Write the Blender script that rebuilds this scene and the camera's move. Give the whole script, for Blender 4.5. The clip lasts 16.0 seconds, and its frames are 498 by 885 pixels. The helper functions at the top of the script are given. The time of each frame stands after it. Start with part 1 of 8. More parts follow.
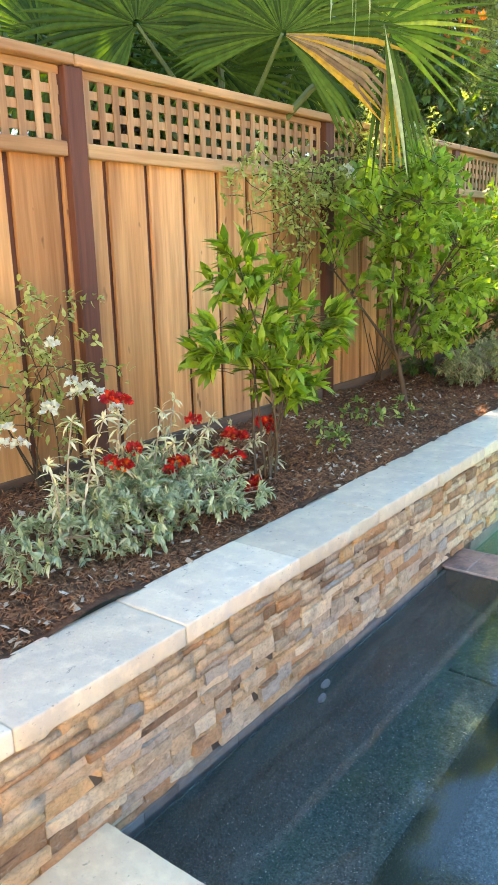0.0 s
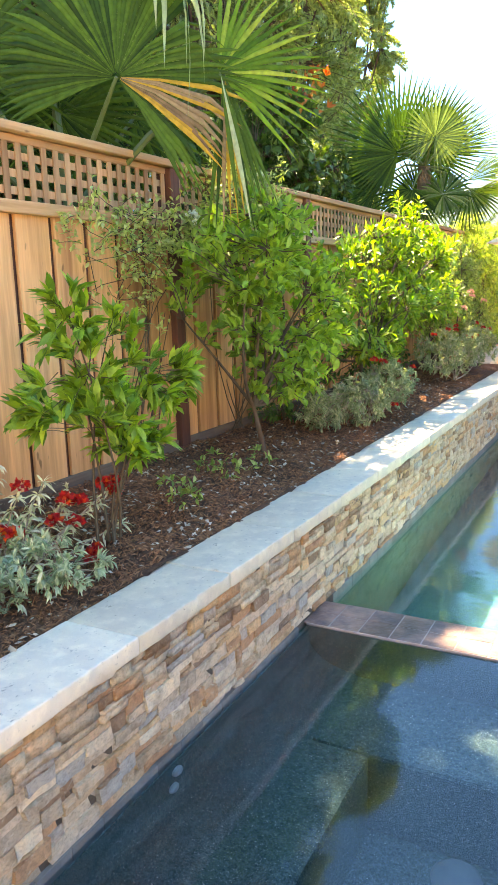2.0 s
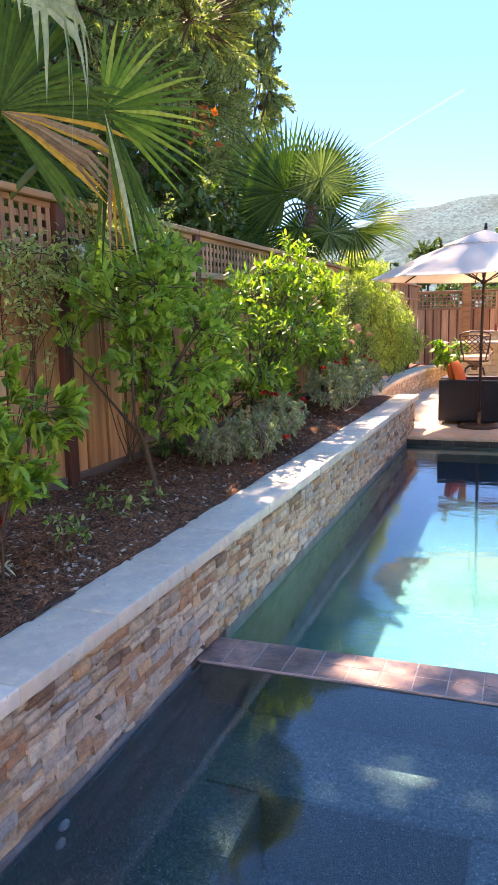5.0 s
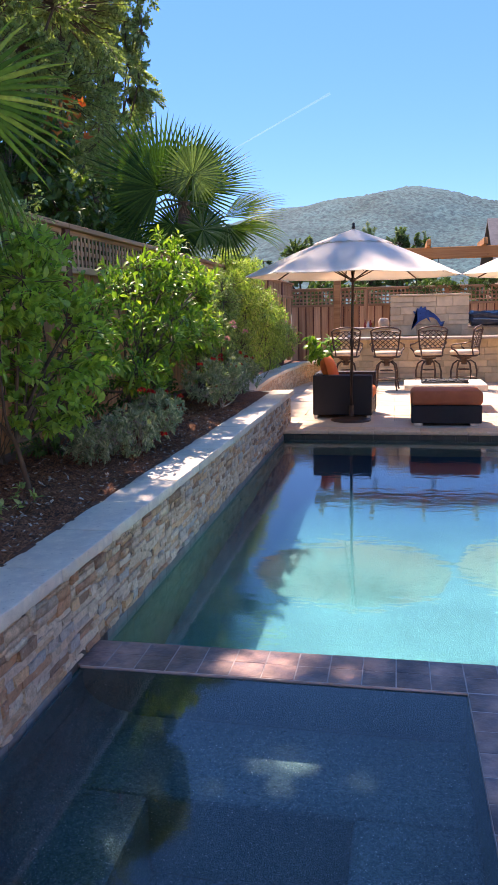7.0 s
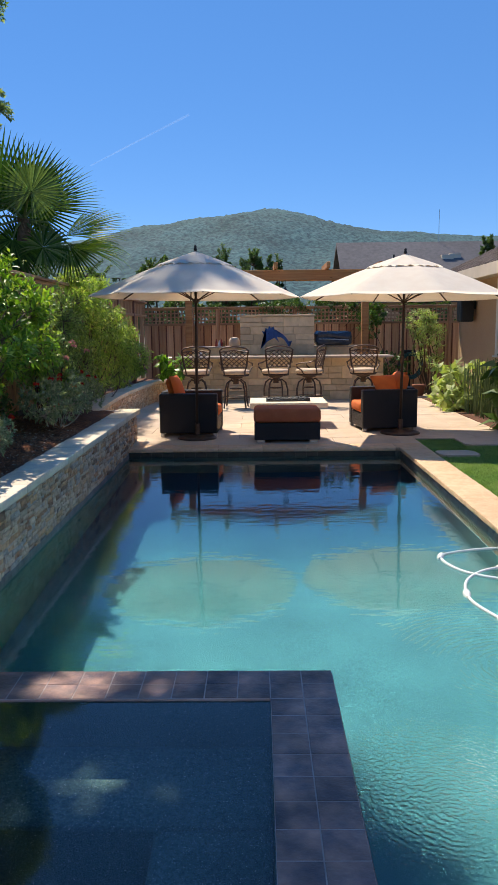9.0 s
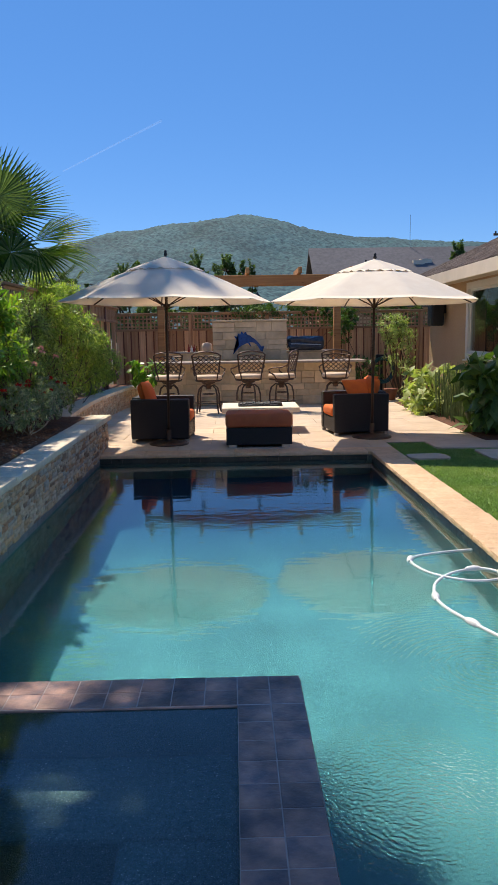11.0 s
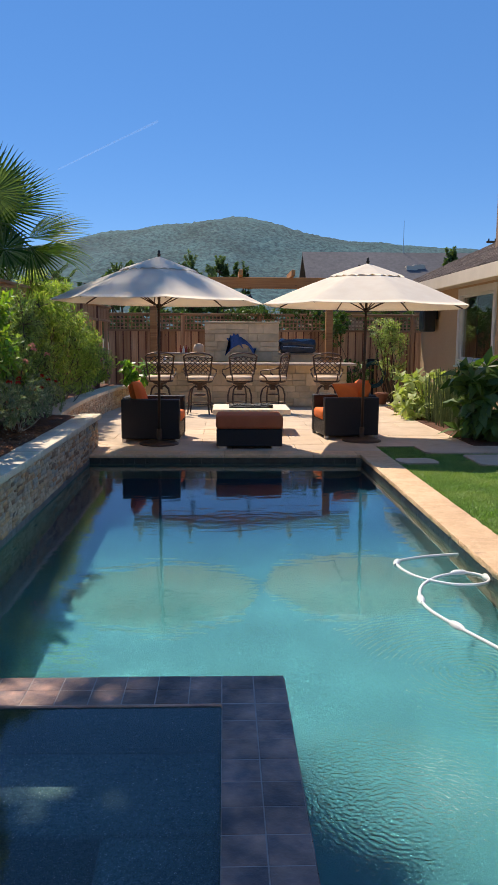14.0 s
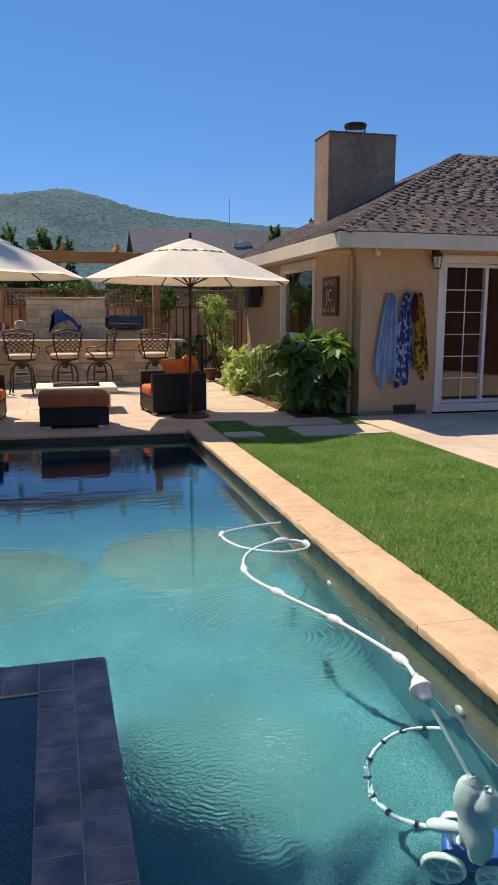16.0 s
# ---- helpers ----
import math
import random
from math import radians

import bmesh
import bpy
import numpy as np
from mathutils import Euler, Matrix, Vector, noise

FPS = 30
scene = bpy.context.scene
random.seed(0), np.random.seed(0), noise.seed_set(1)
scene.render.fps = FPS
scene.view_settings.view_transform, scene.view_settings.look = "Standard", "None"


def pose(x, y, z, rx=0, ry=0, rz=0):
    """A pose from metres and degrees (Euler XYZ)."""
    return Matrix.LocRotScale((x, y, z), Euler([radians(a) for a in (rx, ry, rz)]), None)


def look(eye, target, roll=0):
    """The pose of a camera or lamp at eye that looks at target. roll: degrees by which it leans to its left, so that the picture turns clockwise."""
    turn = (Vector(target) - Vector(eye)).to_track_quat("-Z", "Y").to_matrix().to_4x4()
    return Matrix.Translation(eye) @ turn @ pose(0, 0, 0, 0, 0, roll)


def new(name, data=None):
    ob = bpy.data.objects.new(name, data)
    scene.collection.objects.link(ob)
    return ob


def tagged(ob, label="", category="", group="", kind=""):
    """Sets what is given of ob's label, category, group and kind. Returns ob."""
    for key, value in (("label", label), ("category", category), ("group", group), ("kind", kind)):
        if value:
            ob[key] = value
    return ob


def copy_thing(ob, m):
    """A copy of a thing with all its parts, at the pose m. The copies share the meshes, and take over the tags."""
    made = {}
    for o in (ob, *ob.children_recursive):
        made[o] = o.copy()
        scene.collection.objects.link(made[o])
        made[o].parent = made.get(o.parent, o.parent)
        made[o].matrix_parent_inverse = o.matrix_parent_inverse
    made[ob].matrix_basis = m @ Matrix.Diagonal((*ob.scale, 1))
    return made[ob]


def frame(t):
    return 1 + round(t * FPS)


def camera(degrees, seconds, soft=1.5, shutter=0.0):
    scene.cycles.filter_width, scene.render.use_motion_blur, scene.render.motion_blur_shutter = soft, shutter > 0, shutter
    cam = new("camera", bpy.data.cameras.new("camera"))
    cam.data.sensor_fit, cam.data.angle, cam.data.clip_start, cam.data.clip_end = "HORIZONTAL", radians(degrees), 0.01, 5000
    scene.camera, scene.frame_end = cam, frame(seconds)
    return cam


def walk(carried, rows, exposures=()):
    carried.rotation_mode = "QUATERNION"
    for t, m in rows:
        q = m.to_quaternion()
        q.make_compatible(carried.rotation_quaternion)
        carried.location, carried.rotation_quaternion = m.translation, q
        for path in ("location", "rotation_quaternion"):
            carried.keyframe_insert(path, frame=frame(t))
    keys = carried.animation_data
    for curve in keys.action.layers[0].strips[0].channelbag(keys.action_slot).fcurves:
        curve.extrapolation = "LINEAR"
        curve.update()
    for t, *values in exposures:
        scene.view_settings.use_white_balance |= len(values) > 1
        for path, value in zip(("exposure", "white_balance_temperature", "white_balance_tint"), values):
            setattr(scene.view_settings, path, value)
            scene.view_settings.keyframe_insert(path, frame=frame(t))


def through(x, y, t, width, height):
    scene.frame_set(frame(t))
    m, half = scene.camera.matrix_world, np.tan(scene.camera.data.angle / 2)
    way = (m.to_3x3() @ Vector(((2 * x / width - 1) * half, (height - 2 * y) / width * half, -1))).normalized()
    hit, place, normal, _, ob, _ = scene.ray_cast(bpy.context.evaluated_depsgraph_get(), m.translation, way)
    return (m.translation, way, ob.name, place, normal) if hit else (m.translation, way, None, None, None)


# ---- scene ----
cam = camera(36.5, 16.0, soft=1.0)
PATH = [
    (0, (0.249, 0.041, 1.549), (-0.93, 1.579, 1.055), -1.5),
    (0.5, (0.295, 0.163, 1.549), (-0.808, 1.758, 1.062), -2.2),
    (1, (0.27, 0.242, 1.553), (-0.765, 1.89, 1.096), -2.6),
    (1.5, (0.264, 0.283, 1.564), (-0.722, 1.97, 1.143), -2.2),
    (2, (0.262, 0.315, 1.567), (-0.664, 2.043, 1.172), -1.7),
    (2.5, (0.282, 0.321, 1.579), (-0.588, 2.084, 1.213), -1.4),
    (3, (0.3, 0.328, 1.579), (-0.511, 2.124, 1.237), -1.7),
    (3.5, (0.298, 0.331, 1.588), (-0.465, 2.149, 1.254), -1.5),
    (4, (0.315, 0.334, 1.587), (-0.415, 2.167, 1.261), -1.5),
    (6.5, (0.282, 0.34, 1.6), (-0.218, 2.248, 1.266), -1.0),
    (7, (0.301, 0.361, 1.581), (-0.077, 2.296, 1.245), -1.2),
    (7.5, (0.397, 0.371, 1.574), (0.097, 2.32, 1.239), -0.7),
    (8, (0.509, 0.296, 1.595), (0.293, 2.257, 1.27), 0.5),
    (8.5, (0.577, 0.279, 1.61), (0.493, 2.253, 1.298), -0.1),
    (9, (0.586, 0.283, 1.611), (0.561, 2.261, 1.314), -0.6),
    (9.5, (0.599, 0.301, 1.601), (0.593, 2.28, 1.313), -0.8),
    (10, (0.613, 0.31, 1.601), (0.623, 2.289, 1.312), -1.0),
    (12.5, (0.655, 0.296, 1.602), (0.718, 2.276, 1.334), -0.4),
    (13, (0.635, 0.293, 1.597), (0.671, 2.275, 1.331), 0.1),
    (13.5, (0.649, 0.275, 1.6), (0.686, 2.254, 1.317), 0.2),
    (14, (0.644, 0.285, 1.596), (0.709, 2.264, 1.318), 0.3),
    (14.5, (0.657, 0.279, 1.592), (0.752, 2.258, 1.32), 0.2),
    (15, (0.706, 0.277, 1.583), (0.915, 2.246, 1.298), 0.1),
    (15.5, (0.729, 0.307, 1.557), (1.083, 2.25, 1.245), -0.0),
    (16, (0.757, 0.32, 1.573), (1.248, 2.23, 1.238), 0.2),
]
EXPOSURES = [(0.0, 3.1, 13500, 14), (2.0, 2.95, 12000, 14), (3.5, 2.6, 10600, 18), (4.2, 2.4, 9800, 22), (6.3, 1.68, 7450, 33), (7.5, 1.14, 7300, 20), (8.0, 0.98, 7250, 15), (9.0, 0.54, 7000, 11), (13.0, 0.46, 7100, 12), (16.0, 0.38, 7200, 12)]
walk(cam, [(t, look(eye, target, roll)) for t, eye, target, roll in PATH], EXPOSURES)

# ---- daylight: high sun ahead and to the left ----
SUN_WAY = Vector((-0.36, 0.56, 1.0)).normalized()
elevation = math.asin(SUN_WAY.z)
azimuth = math.atan2(SUN_WAY.x, SUN_WAY.y)
world = bpy.data.worlds.new("sky")
scene.world = world
world.use_nodes = True
wn = world.node_tree
sky = wn.nodes.new("ShaderNodeTexSky")
sky.sky_type = "NISHITA"
sky.sun_disc = False
sky.sun_elevation, sky.sun_rotation = elevation, azimuth
sky.altitude, sky.air_density, sky.dust_density, sky.ozone_density = 2500, 1.0, 0.0, 4.0
tone = wn.nodes.new("ShaderNodeHueSaturation")
tone.inputs["Hue"].default_value, tone.inputs["Saturation"].default_value, tone.inputs["Value"].default_value = 0.505, 1.22, 0.8
wn.links.new(sky.outputs[0], tone.inputs["Color"])
haze = wn.nodes.new("ShaderNodeMix")       # dry clear air: an evener blue than the bare sky model
haze.data_type = "RGBA"
haze.inputs[0].default_value = 0.52
haze.inputs[7].default_value = (0.45, 1.5, 3.9, 1)
wn.links.new(tone.outputs[0], haze.inputs[6])
wn.links.new(haze.outputs[2], wn.nodes["Background"].inputs[0])
wn.nodes["Background"].inputs[1].default_value = 0.15
sun_data = bpy.data.lights.new("sun", "SUN")
sun_data.energy, sun_data.angle, sun_data.color = 4.1, radians(0.55), (1.0, 0.93, 0.82)
sun = new("sun", sun_data)
sun.matrix_world = look(SUN_WAY * 50, (0, 0, 0))

# ---- building helpers ----
def thing(name, label, category, at=None, group="", kind=""):
    ob = new(name)
    ob.empty_display_size = 0.1
    if at is not None:
        ob.matrix_world = at
    return tagged(ob, label, category, group, kind)


def mesh_of(name, bm, material, smooth=False):
    me = bpy.data.meshes.new(name)
    bm.normal_update()
    bm.to_mesh(me)
    bm.free()
    if material:
        me.materials.append(material)
    if smooth:
        me.polygons.foreach_set("use_smooth", [True] * len(me.polygons))
    return me


def part(name, bm, material, parent, label="", smooth=False, kind=""):
    me = bm if isinstance(bm, bpy.types.Mesh) else mesh_of(name, bm, material, smooth)
    ob = new(name, me)
    ob.parent = parent
    return tagged(ob, label, kind=kind)


def solid(name, bm, material, label, category, kind="structure", smooth=False):
    me = bm if isinstance(bm, bpy.types.Mesh) else mesh_of(name, bm, material, smooth)
    return tagged(new(name, me), label, category, kind=kind)


def fast_mesh(name, verts, faces, material, smooth=False):
    """A mesh from arrays of places and of faces with one number of corners."""
    verts, faces = np.asarray(verts, np.float32), np.asarray(faces, np.int32)
    me = bpy.data.meshes.new(name)
    n, k = faces.shape
    me.vertices.add(len(verts))
    me.vertices.foreach_set("co", verts.ravel())
    me.loops.add(n * k)
    me.loops.foreach_set("vertex_index", faces.ravel())
    me.polygons.add(n)
    me.polygons.foreach_set("loop_start", np.arange(0, n * k, k, dtype=np.int32))
    me.polygons.foreach_set("loop_total", np.full(n, k, np.int32))
    if smooth:
        me.polygons.foreach_set("use_smooth", np.ones(n, bool))
    me.update(calc_edges=True)
    me.materials.append(material)
    return me


def box(bm, x0, x1, y0, y1, z0, z1, bevel=0.0, seg=1):
    m = Matrix.Translation(((x0 + x1) / 2, (y0 + y1) / 2, (z0 + z1) / 2)) @ Matrix.Diagonal((x1 - x0, y1 - y0, z1 - z0, 1))
    made = bmesh.ops.create_cube(bm, size=1, matrix=m)["verts"]
    if bevel:
        edges = list({e for v in made for e in v.link_edges})
        bmesh.ops.bevel(bm, geom=edges, offset=bevel, segments=seg, affect="EDGES", profile=0.5)


def boxed(*args, **kw):
    bm = bmesh.new()
    box(bm, *args, **kw)
    return bm


def cone(bm, p0, p1, r0, r1, n=8, caps=True):
    p0, p1 = Vector(p0), Vector(p1)
    way = p1 - p0
    turn = way.to_track_quat("Z", "Y").to_matrix().to_4x4()
    m = Matrix.Translation((p0 + p1) / 2) @ turn
    return bmesh.ops.create_cone(bm, cap_ends=caps, segments=n, radius1=r0, radius2=r1, depth=max(way.length, 1e-4), matrix=m)["verts"]


def tube(bm, pts, r, n=8, closed=False):
    """A round bar along places; r may be one radius or one for each place."""
    pts = [Vector(p) for p in pts]
    rad = r if isinstance(r, (list, tuple)) else [r] * len(pts)
    rings, up = [], Vector((0, 0, 1))
    for i, p in enumerate(pts):
        a = pts[i - 1] if i or closed else p
        b = pts[(i + 1) % len(pts)] if i + 1 < len(pts) or closed else p
        t = (b - a).normalized()
        side = t.cross(up)
        if side.length < 0.05:
            side = t.cross(Vector((0, 1, 0)))
        side.normalize()
        nor = side.cross(t)
        rings.append([bm.verts.new(p + rad[i] * (math.cos(2 * math.pi * k / n) * side + math.sin(2 * math.pi * k / n) * nor)) for k in range(n)])
    last = len(rings) if closed else len(rings) - 1
    for i in range(last):
        a, b = rings[i], rings[(i + 1) % len(rings)]
        for k in range(n):
            bm.faces.new((a[k], a[(k + 1) % n], b[(k + 1) % n], b[k]))
    if not closed:
        bm.faces.new(rings[0])
        bm.faces.new(list(reversed(rings[-1])))


def lathe(bm, profile, n=24, at=(0, 0, 0)):
    rings = [[bm.verts.new((at[0] + r * math.cos(2 * math.pi * k / n), at[1] + r * math.sin(2 * math.pi * k / n), at[2] + z)) for k in range(n)] for r, z in profile]
    for a, b in zip(rings, rings[1:]):
        for k in range(n):
            bm.faces.new((a[k], a[(k + 1) % n], b[(k + 1) % n], b[k]))
    bm.faces.new(list(reversed(rings[0])))
    bm.faces.new(rings[-1])


def slab(bm, outline, z0, z1):
    """An upright prism over a flat outline."""
    low = [bm.verts.new((x, y, z0)) for x, y in outline]
    high = [bm.verts.new((x, y, z1)) for x, y in outline]
    bm.faces.new(list(reversed(low)))
    bm.faces.new(high)
    for i in range(len(low)):
        j = (i + 1) % len(low)
        bm.faces.new((low[i], low[j], high[j], high[i]))


def cushion(bm, x0, x1, y0, y1, z0, z1, soft=0.05):
    box(bm, x0, x1, y0, y1, z0, z1, bevel=soft, seg=3)


# ---- materials ----
def nodes_of(name):
    m = bpy.data.materials.new(name)
    m.use_nodes = True
    t = m.node_tree
    return m, t, t.nodes["Principled BSDF"], lambda kind: t.nodes.new("ShaderNode" + kind), t.links.new


def noise_node(t, scale, detail=4.0, rough=0.55, stretch=None, offset_random=False):
    geo = t.nodes.new("ShaderNodeNewGeometry")
    vec = geo.outputs["Position"]
    if stretch:
        mp = t.nodes.new("ShaderNodeMapping")
        mp.inputs["Scale"].default_value = stretch
        t.links.new(vec, mp.inputs[0])
        vec = mp.outputs[0]
    if offset_random:
        info = t.nodes.new("ShaderNodeObjectInfo")
        add = t.nodes.new("ShaderNodeVectorMath")
        mul = t.nodes.new("ShaderNodeMath")
        mul.operation, mul.inputs[1].default_value = "MULTIPLY", 37.0
        t.links.new(info.outputs["Random"], mul.inputs[0])
        t.links.new(vec, add.inputs[0])
        t.links.new(mul.outputs[0], add.inputs[1])
        vec = add.outputs[0]
    n = t.nodes.new("ShaderNodeTexNoise")
    n.inputs["Scale"].default_value, n.inputs["Detail"].default_value, n.inputs["Roughness"].default_value = scale, detail, rough
    t.links.new(vec, n.inputs["Vector"])
    return n.outputs["Fac"]


def ramp_node(t, fac, stops, smooth=True):
    r = t.nodes.new("ShaderNodeValToRGB")
    r.color_ramp.interpolation = "LINEAR" if smooth else "CONSTANT"
    e = r.color_ramp.elements
    while len(e) < len(stops):
        e.new(0.5)
    for el, (p, c) in zip(e, stops):
        el.position, el.color = p, (*c, 1) if len(c) == 3 else c
    t.links.new(fac, r.inputs[0])
    return r.outputs[0]


def mixed(t, a, b, fac, mode="MIX"):
    m = t.nodes.new("ShaderNodeMix")
    m.data_type, m.blend_type = "RGBA", mode
    for sock, v in ((m.inputs[0], fac), (m.inputs[6], a), (m.inputs[7], b)):
        if isinstance(v, bpy.types.NodeSocket):
            t.links.new(v, sock)
        else:
            sock.default_value = v if isinstance(v, float) else (*v, 1)
    return m.outputs[2]


def random_of(t, island):
    return t.nodes.new("ShaderNodeNewGeometry").outputs["Random Per Island"] if island else t.nodes.new("ShaderNodeObjectInfo").outputs["Random"]


def bumped(t, bsdf, fac, strength, distance=0.01):
    b = t.nodes.new("ShaderNodeBump")
    b.inputs["Strength"].default_value, b.inputs["Distance"].default_value = strength, distance
    t.links.new(fac, b.inputs["Height"])
    t.links.new(b.outputs[0], bsdf.inputs["Normal"])


def mat(name, c, c2=None, rough=0.7, scale=12.0, big=0.8, vary=0.25, bump=0.25, bscale=90.0, metal=0.0, tint=0.0, island=False, stretch=None, spec=0.4):
    """A worn surface: two colours in fine grain, large faint stains, relief, and a tint for each piece."""
    m, t, bsdf, node, link = nodes_of(name)
    c2 = c2 or tuple(v * 0.7 for v in c)
    col = mixed(t, c, c2, ramp_node(t, noise_node(t, scale, 6.0, stretch=stretch, offset_random=tint > 0 and not island), [(0.32, (0, 0, 0)), (0.68, (1, 1, 1))]))
    stain = ramp_node(t, noise_node(t, big, 3.0), [(0.3, (1 - vary,) * 3), (0.7, (1 + vary * 0.4,) * 3)])
    col = mixed(t, col, stain, 1.0, "MULTIPLY")
    if tint:
        piece = ramp_node(t, random_of(t, island), [(0.0, (1 - tint,) * 3), (1.0, (1 + tint * 0.6,) * 3)])
        col = mixed(t, col, piece, 1.0, "MULTIPLY")
    link(col, bsdf.inputs["Base Color"])
    bsdf.inputs["Metallic"].default_value = metal
    bsdf.inputs["Specular IOR Level"].default_value = spec
    link(ramp_node(t, noise_node(t, scale * 0.6), [(0.3, (max(rough - 0.1, 0.02),) * 3), (0.7, (min(rough + 0.12, 1),) * 3)]), bsdf.inputs["Roughness"])
    if bump:
        bumped(t, bsdf, noise_node(t, bscale, 5.0, stretch=stretch), bump)
    return m


def stone_mat(name, palette, island, bump=0.8):
    """Split stone: each piece takes one colour of the palette, veined and stained."""
    m, t, bsdf, node, link = nodes_of(name)
    n = len(palette)
    base = ramp_node(t, random_of(t, island), [(i / n, c) for i, c in enumerate(palette)], smooth=False)
    col = mixed(t, base, ramp_node(t, noise_node(t, 14, 6, 0.65, offset_random=not island), [(0.3, (0.58, 0.53, 0.5)), (0.52, (1, 1, 1)), (0.75, (1.2, 1.14, 1.06))]), 1.0, "MULTIPLY")
    col = mixed(t, col, (0.42, 0.2, 0.09), ramp_node(t, noise_node(t, 5.5, 5, 0.6, offset_random=not island), [(0.56, (0, 0, 0)), (0.72, (0.6,) * 3)]))
    col = mixed(t, col, (0.78, 0.70, 0.54), ramp_node(t, noise_node(t, 26, 6, 0.7, stretch=(1, 1, 2.2), offset_random=not island), [(0.58, (0, 0, 0)), (0.68, (0.55,) * 3)]))
    col = mixed(t, col, ramp_node(t, noise_node(t, 70, 6, 0.75, stretch=(1, 1, 1.6)), [(0.34, (0.72, 0.68, 0.65)), (0.5, (1, 1, 1)), (0.68, (1.1, 1.08, 1.06))]), 1.0, "MULTIPLY")
    link(col, bsdf.inputs["Base Color"])
    bsdf.inputs["Roughness"].default_value = 0.74
    bumped(t, bsdf, noise_node(t, 55, 9, 0.72, stretch=(1, 1, 1.8)), bump, 0.02)
    return m


def leaf_mat(name, dark, light, gloss=0.42, through=0.35, tip=None, spec=0.35, patch=None):
    """Leaves: each its own green, some light let through."""
    m, t, bsdf, node, link = nodes_of(name)
    stops = [(0.0, dark), (0.75, light), (1.0, tip or light)]
    col = ramp_node(t, random_of(t, True), stops)
    col = mixed(t, col, ramp_node(t, noise_node(t, 30, 3), [(0.3, (0.75,) * 3), (0.7, (1.15,) * 3)]), 1.0, "MULTIPLY")
    if patch:
        col = mixed(t, col, patch, ramp_node(t, noise_node(t, 1.6, 4, 0.6), [(0.42, (0, 0, 0)), (0.7, (0.75,) * 3)]))
    link(col, bsdf.inputs["Base Color"])
    bsdf.inputs["Specular IOR Level"].default_value = spec
    bsdf.inputs["Roughness"].default_value = gloss
    tr = node("BsdfTranslucent")
    link(mixed(t, col, (1.25, 1.45, 0.5), 1.0, "MULTIPLY"), tr.inputs[0])
    mix = node("MixShader")
    mix.inputs[0].default_value = through
    link(bsdf.outputs[0], mix.inputs[1])
    link(tr.outputs[0], mix.inputs[2])
    link(mix.outputs[0], t.nodes["Material Output"].inputs[0])
    return m


def cloth_mat(name, c, c2, through=0.0, weave=420.0, rough=0.85):
    m, t, bsdf, node, link = nodes_of(name)
    col = mixed(t, c, c2, ramp_node(t, noise_node(t, 5, 4), [(0.35, (0, 0, 0)), (0.65, (1, 1, 1))]))
    link(col, bsdf.inputs["Base Color"])
    bsdf.inputs["Roughness"].default_value = rough
    bumped(t, bsdf, noise_node(t, weave, 2), 0.2, 0.003)
    if through:
        tr, mix = node("BsdfTranslucent"), node("MixShader")
        link(col, tr.inputs[0])
        mix.inputs[0].default_value = through
        link(bsdf.outputs[0], mix.inputs[1])
        link(tr.outputs[0], mix.inputs[2])
        link(mix.outputs[0], t.nodes["Material Output"].inputs[0])
    return m


def wood_mat(name, c, c2, tint=0.25, along="z", rough=0.75, knots=True):
    """Boards with long grain and knots, each with a tone of its own."""
    m, t, bsdf, node, link = nodes_of(name)
    st = {"z": (1, 1, 0.05), "y": (1, 0.05, 1), "x": (0.05, 1, 1)}[along]
    grain = noise_node(t, 34, 6, 0.62, stretch=st, offset_random=True)
    col = mixed(t, c, c2, ramp_node(t, grain, [(0.35, (0, 0, 0)), (0.65, (1, 1, 1))]))
    broad = noise_node(t, 7, 4, 0.6, stretch=st, offset_random=True)
    col = mixed(t, col, ramp_node(t, broad, [(0.28, (0.55, 0.42, 0.34)), (0.5, (0.98, 0.97, 0.96)), (0.7, (1.12, 1.1, 1.05))]), 1.0, "MULTIPLY")
    if knots:
        k = {"z": (1, 1, 0.45), "y": (1, 0.45, 1), "x": (0.45, 1, 1)}[along]
        col = mixed(t, col, tuple(v * 0.35 for v in c2), ramp_node(t, noise_node(t, 24, 1.0, 0.3, stretch=k, offset_random=True), [(0.74, (0, 0, 0)), (0.80, (0.8,) * 3)]))
    piece = ramp_node(t, random_of(t, False), [(0.0, (1 - tint, 1 - tint * 1.25, 1 - tint * 1.5)), (1.0, (1 + tint * 0.5,) * 3)])
    link(mixed(t, col, piece, 1.0, "MULTIPLY"), bsdf.inputs["Base Color"])
    bsdf.inputs["Roughness"].default_value = rough
    bumped(t, bsdf, grain, 0.25, 0.004)
    return m


def glass_mat(name, tint=(1, 1, 1), rough=0.0, ior=1.5):
    m, t, bsdf, node, link = nodes_of(name)
    bsdf.inputs["Base Color"].default_value = (*tint, 1)
    bsdf.inputs["Roughness"].default_value = rough
    bsdf.inputs["IOR"].default_value = ior
    bsdf.inputs["Transmission Weight"].default_value = 1.0
    return m


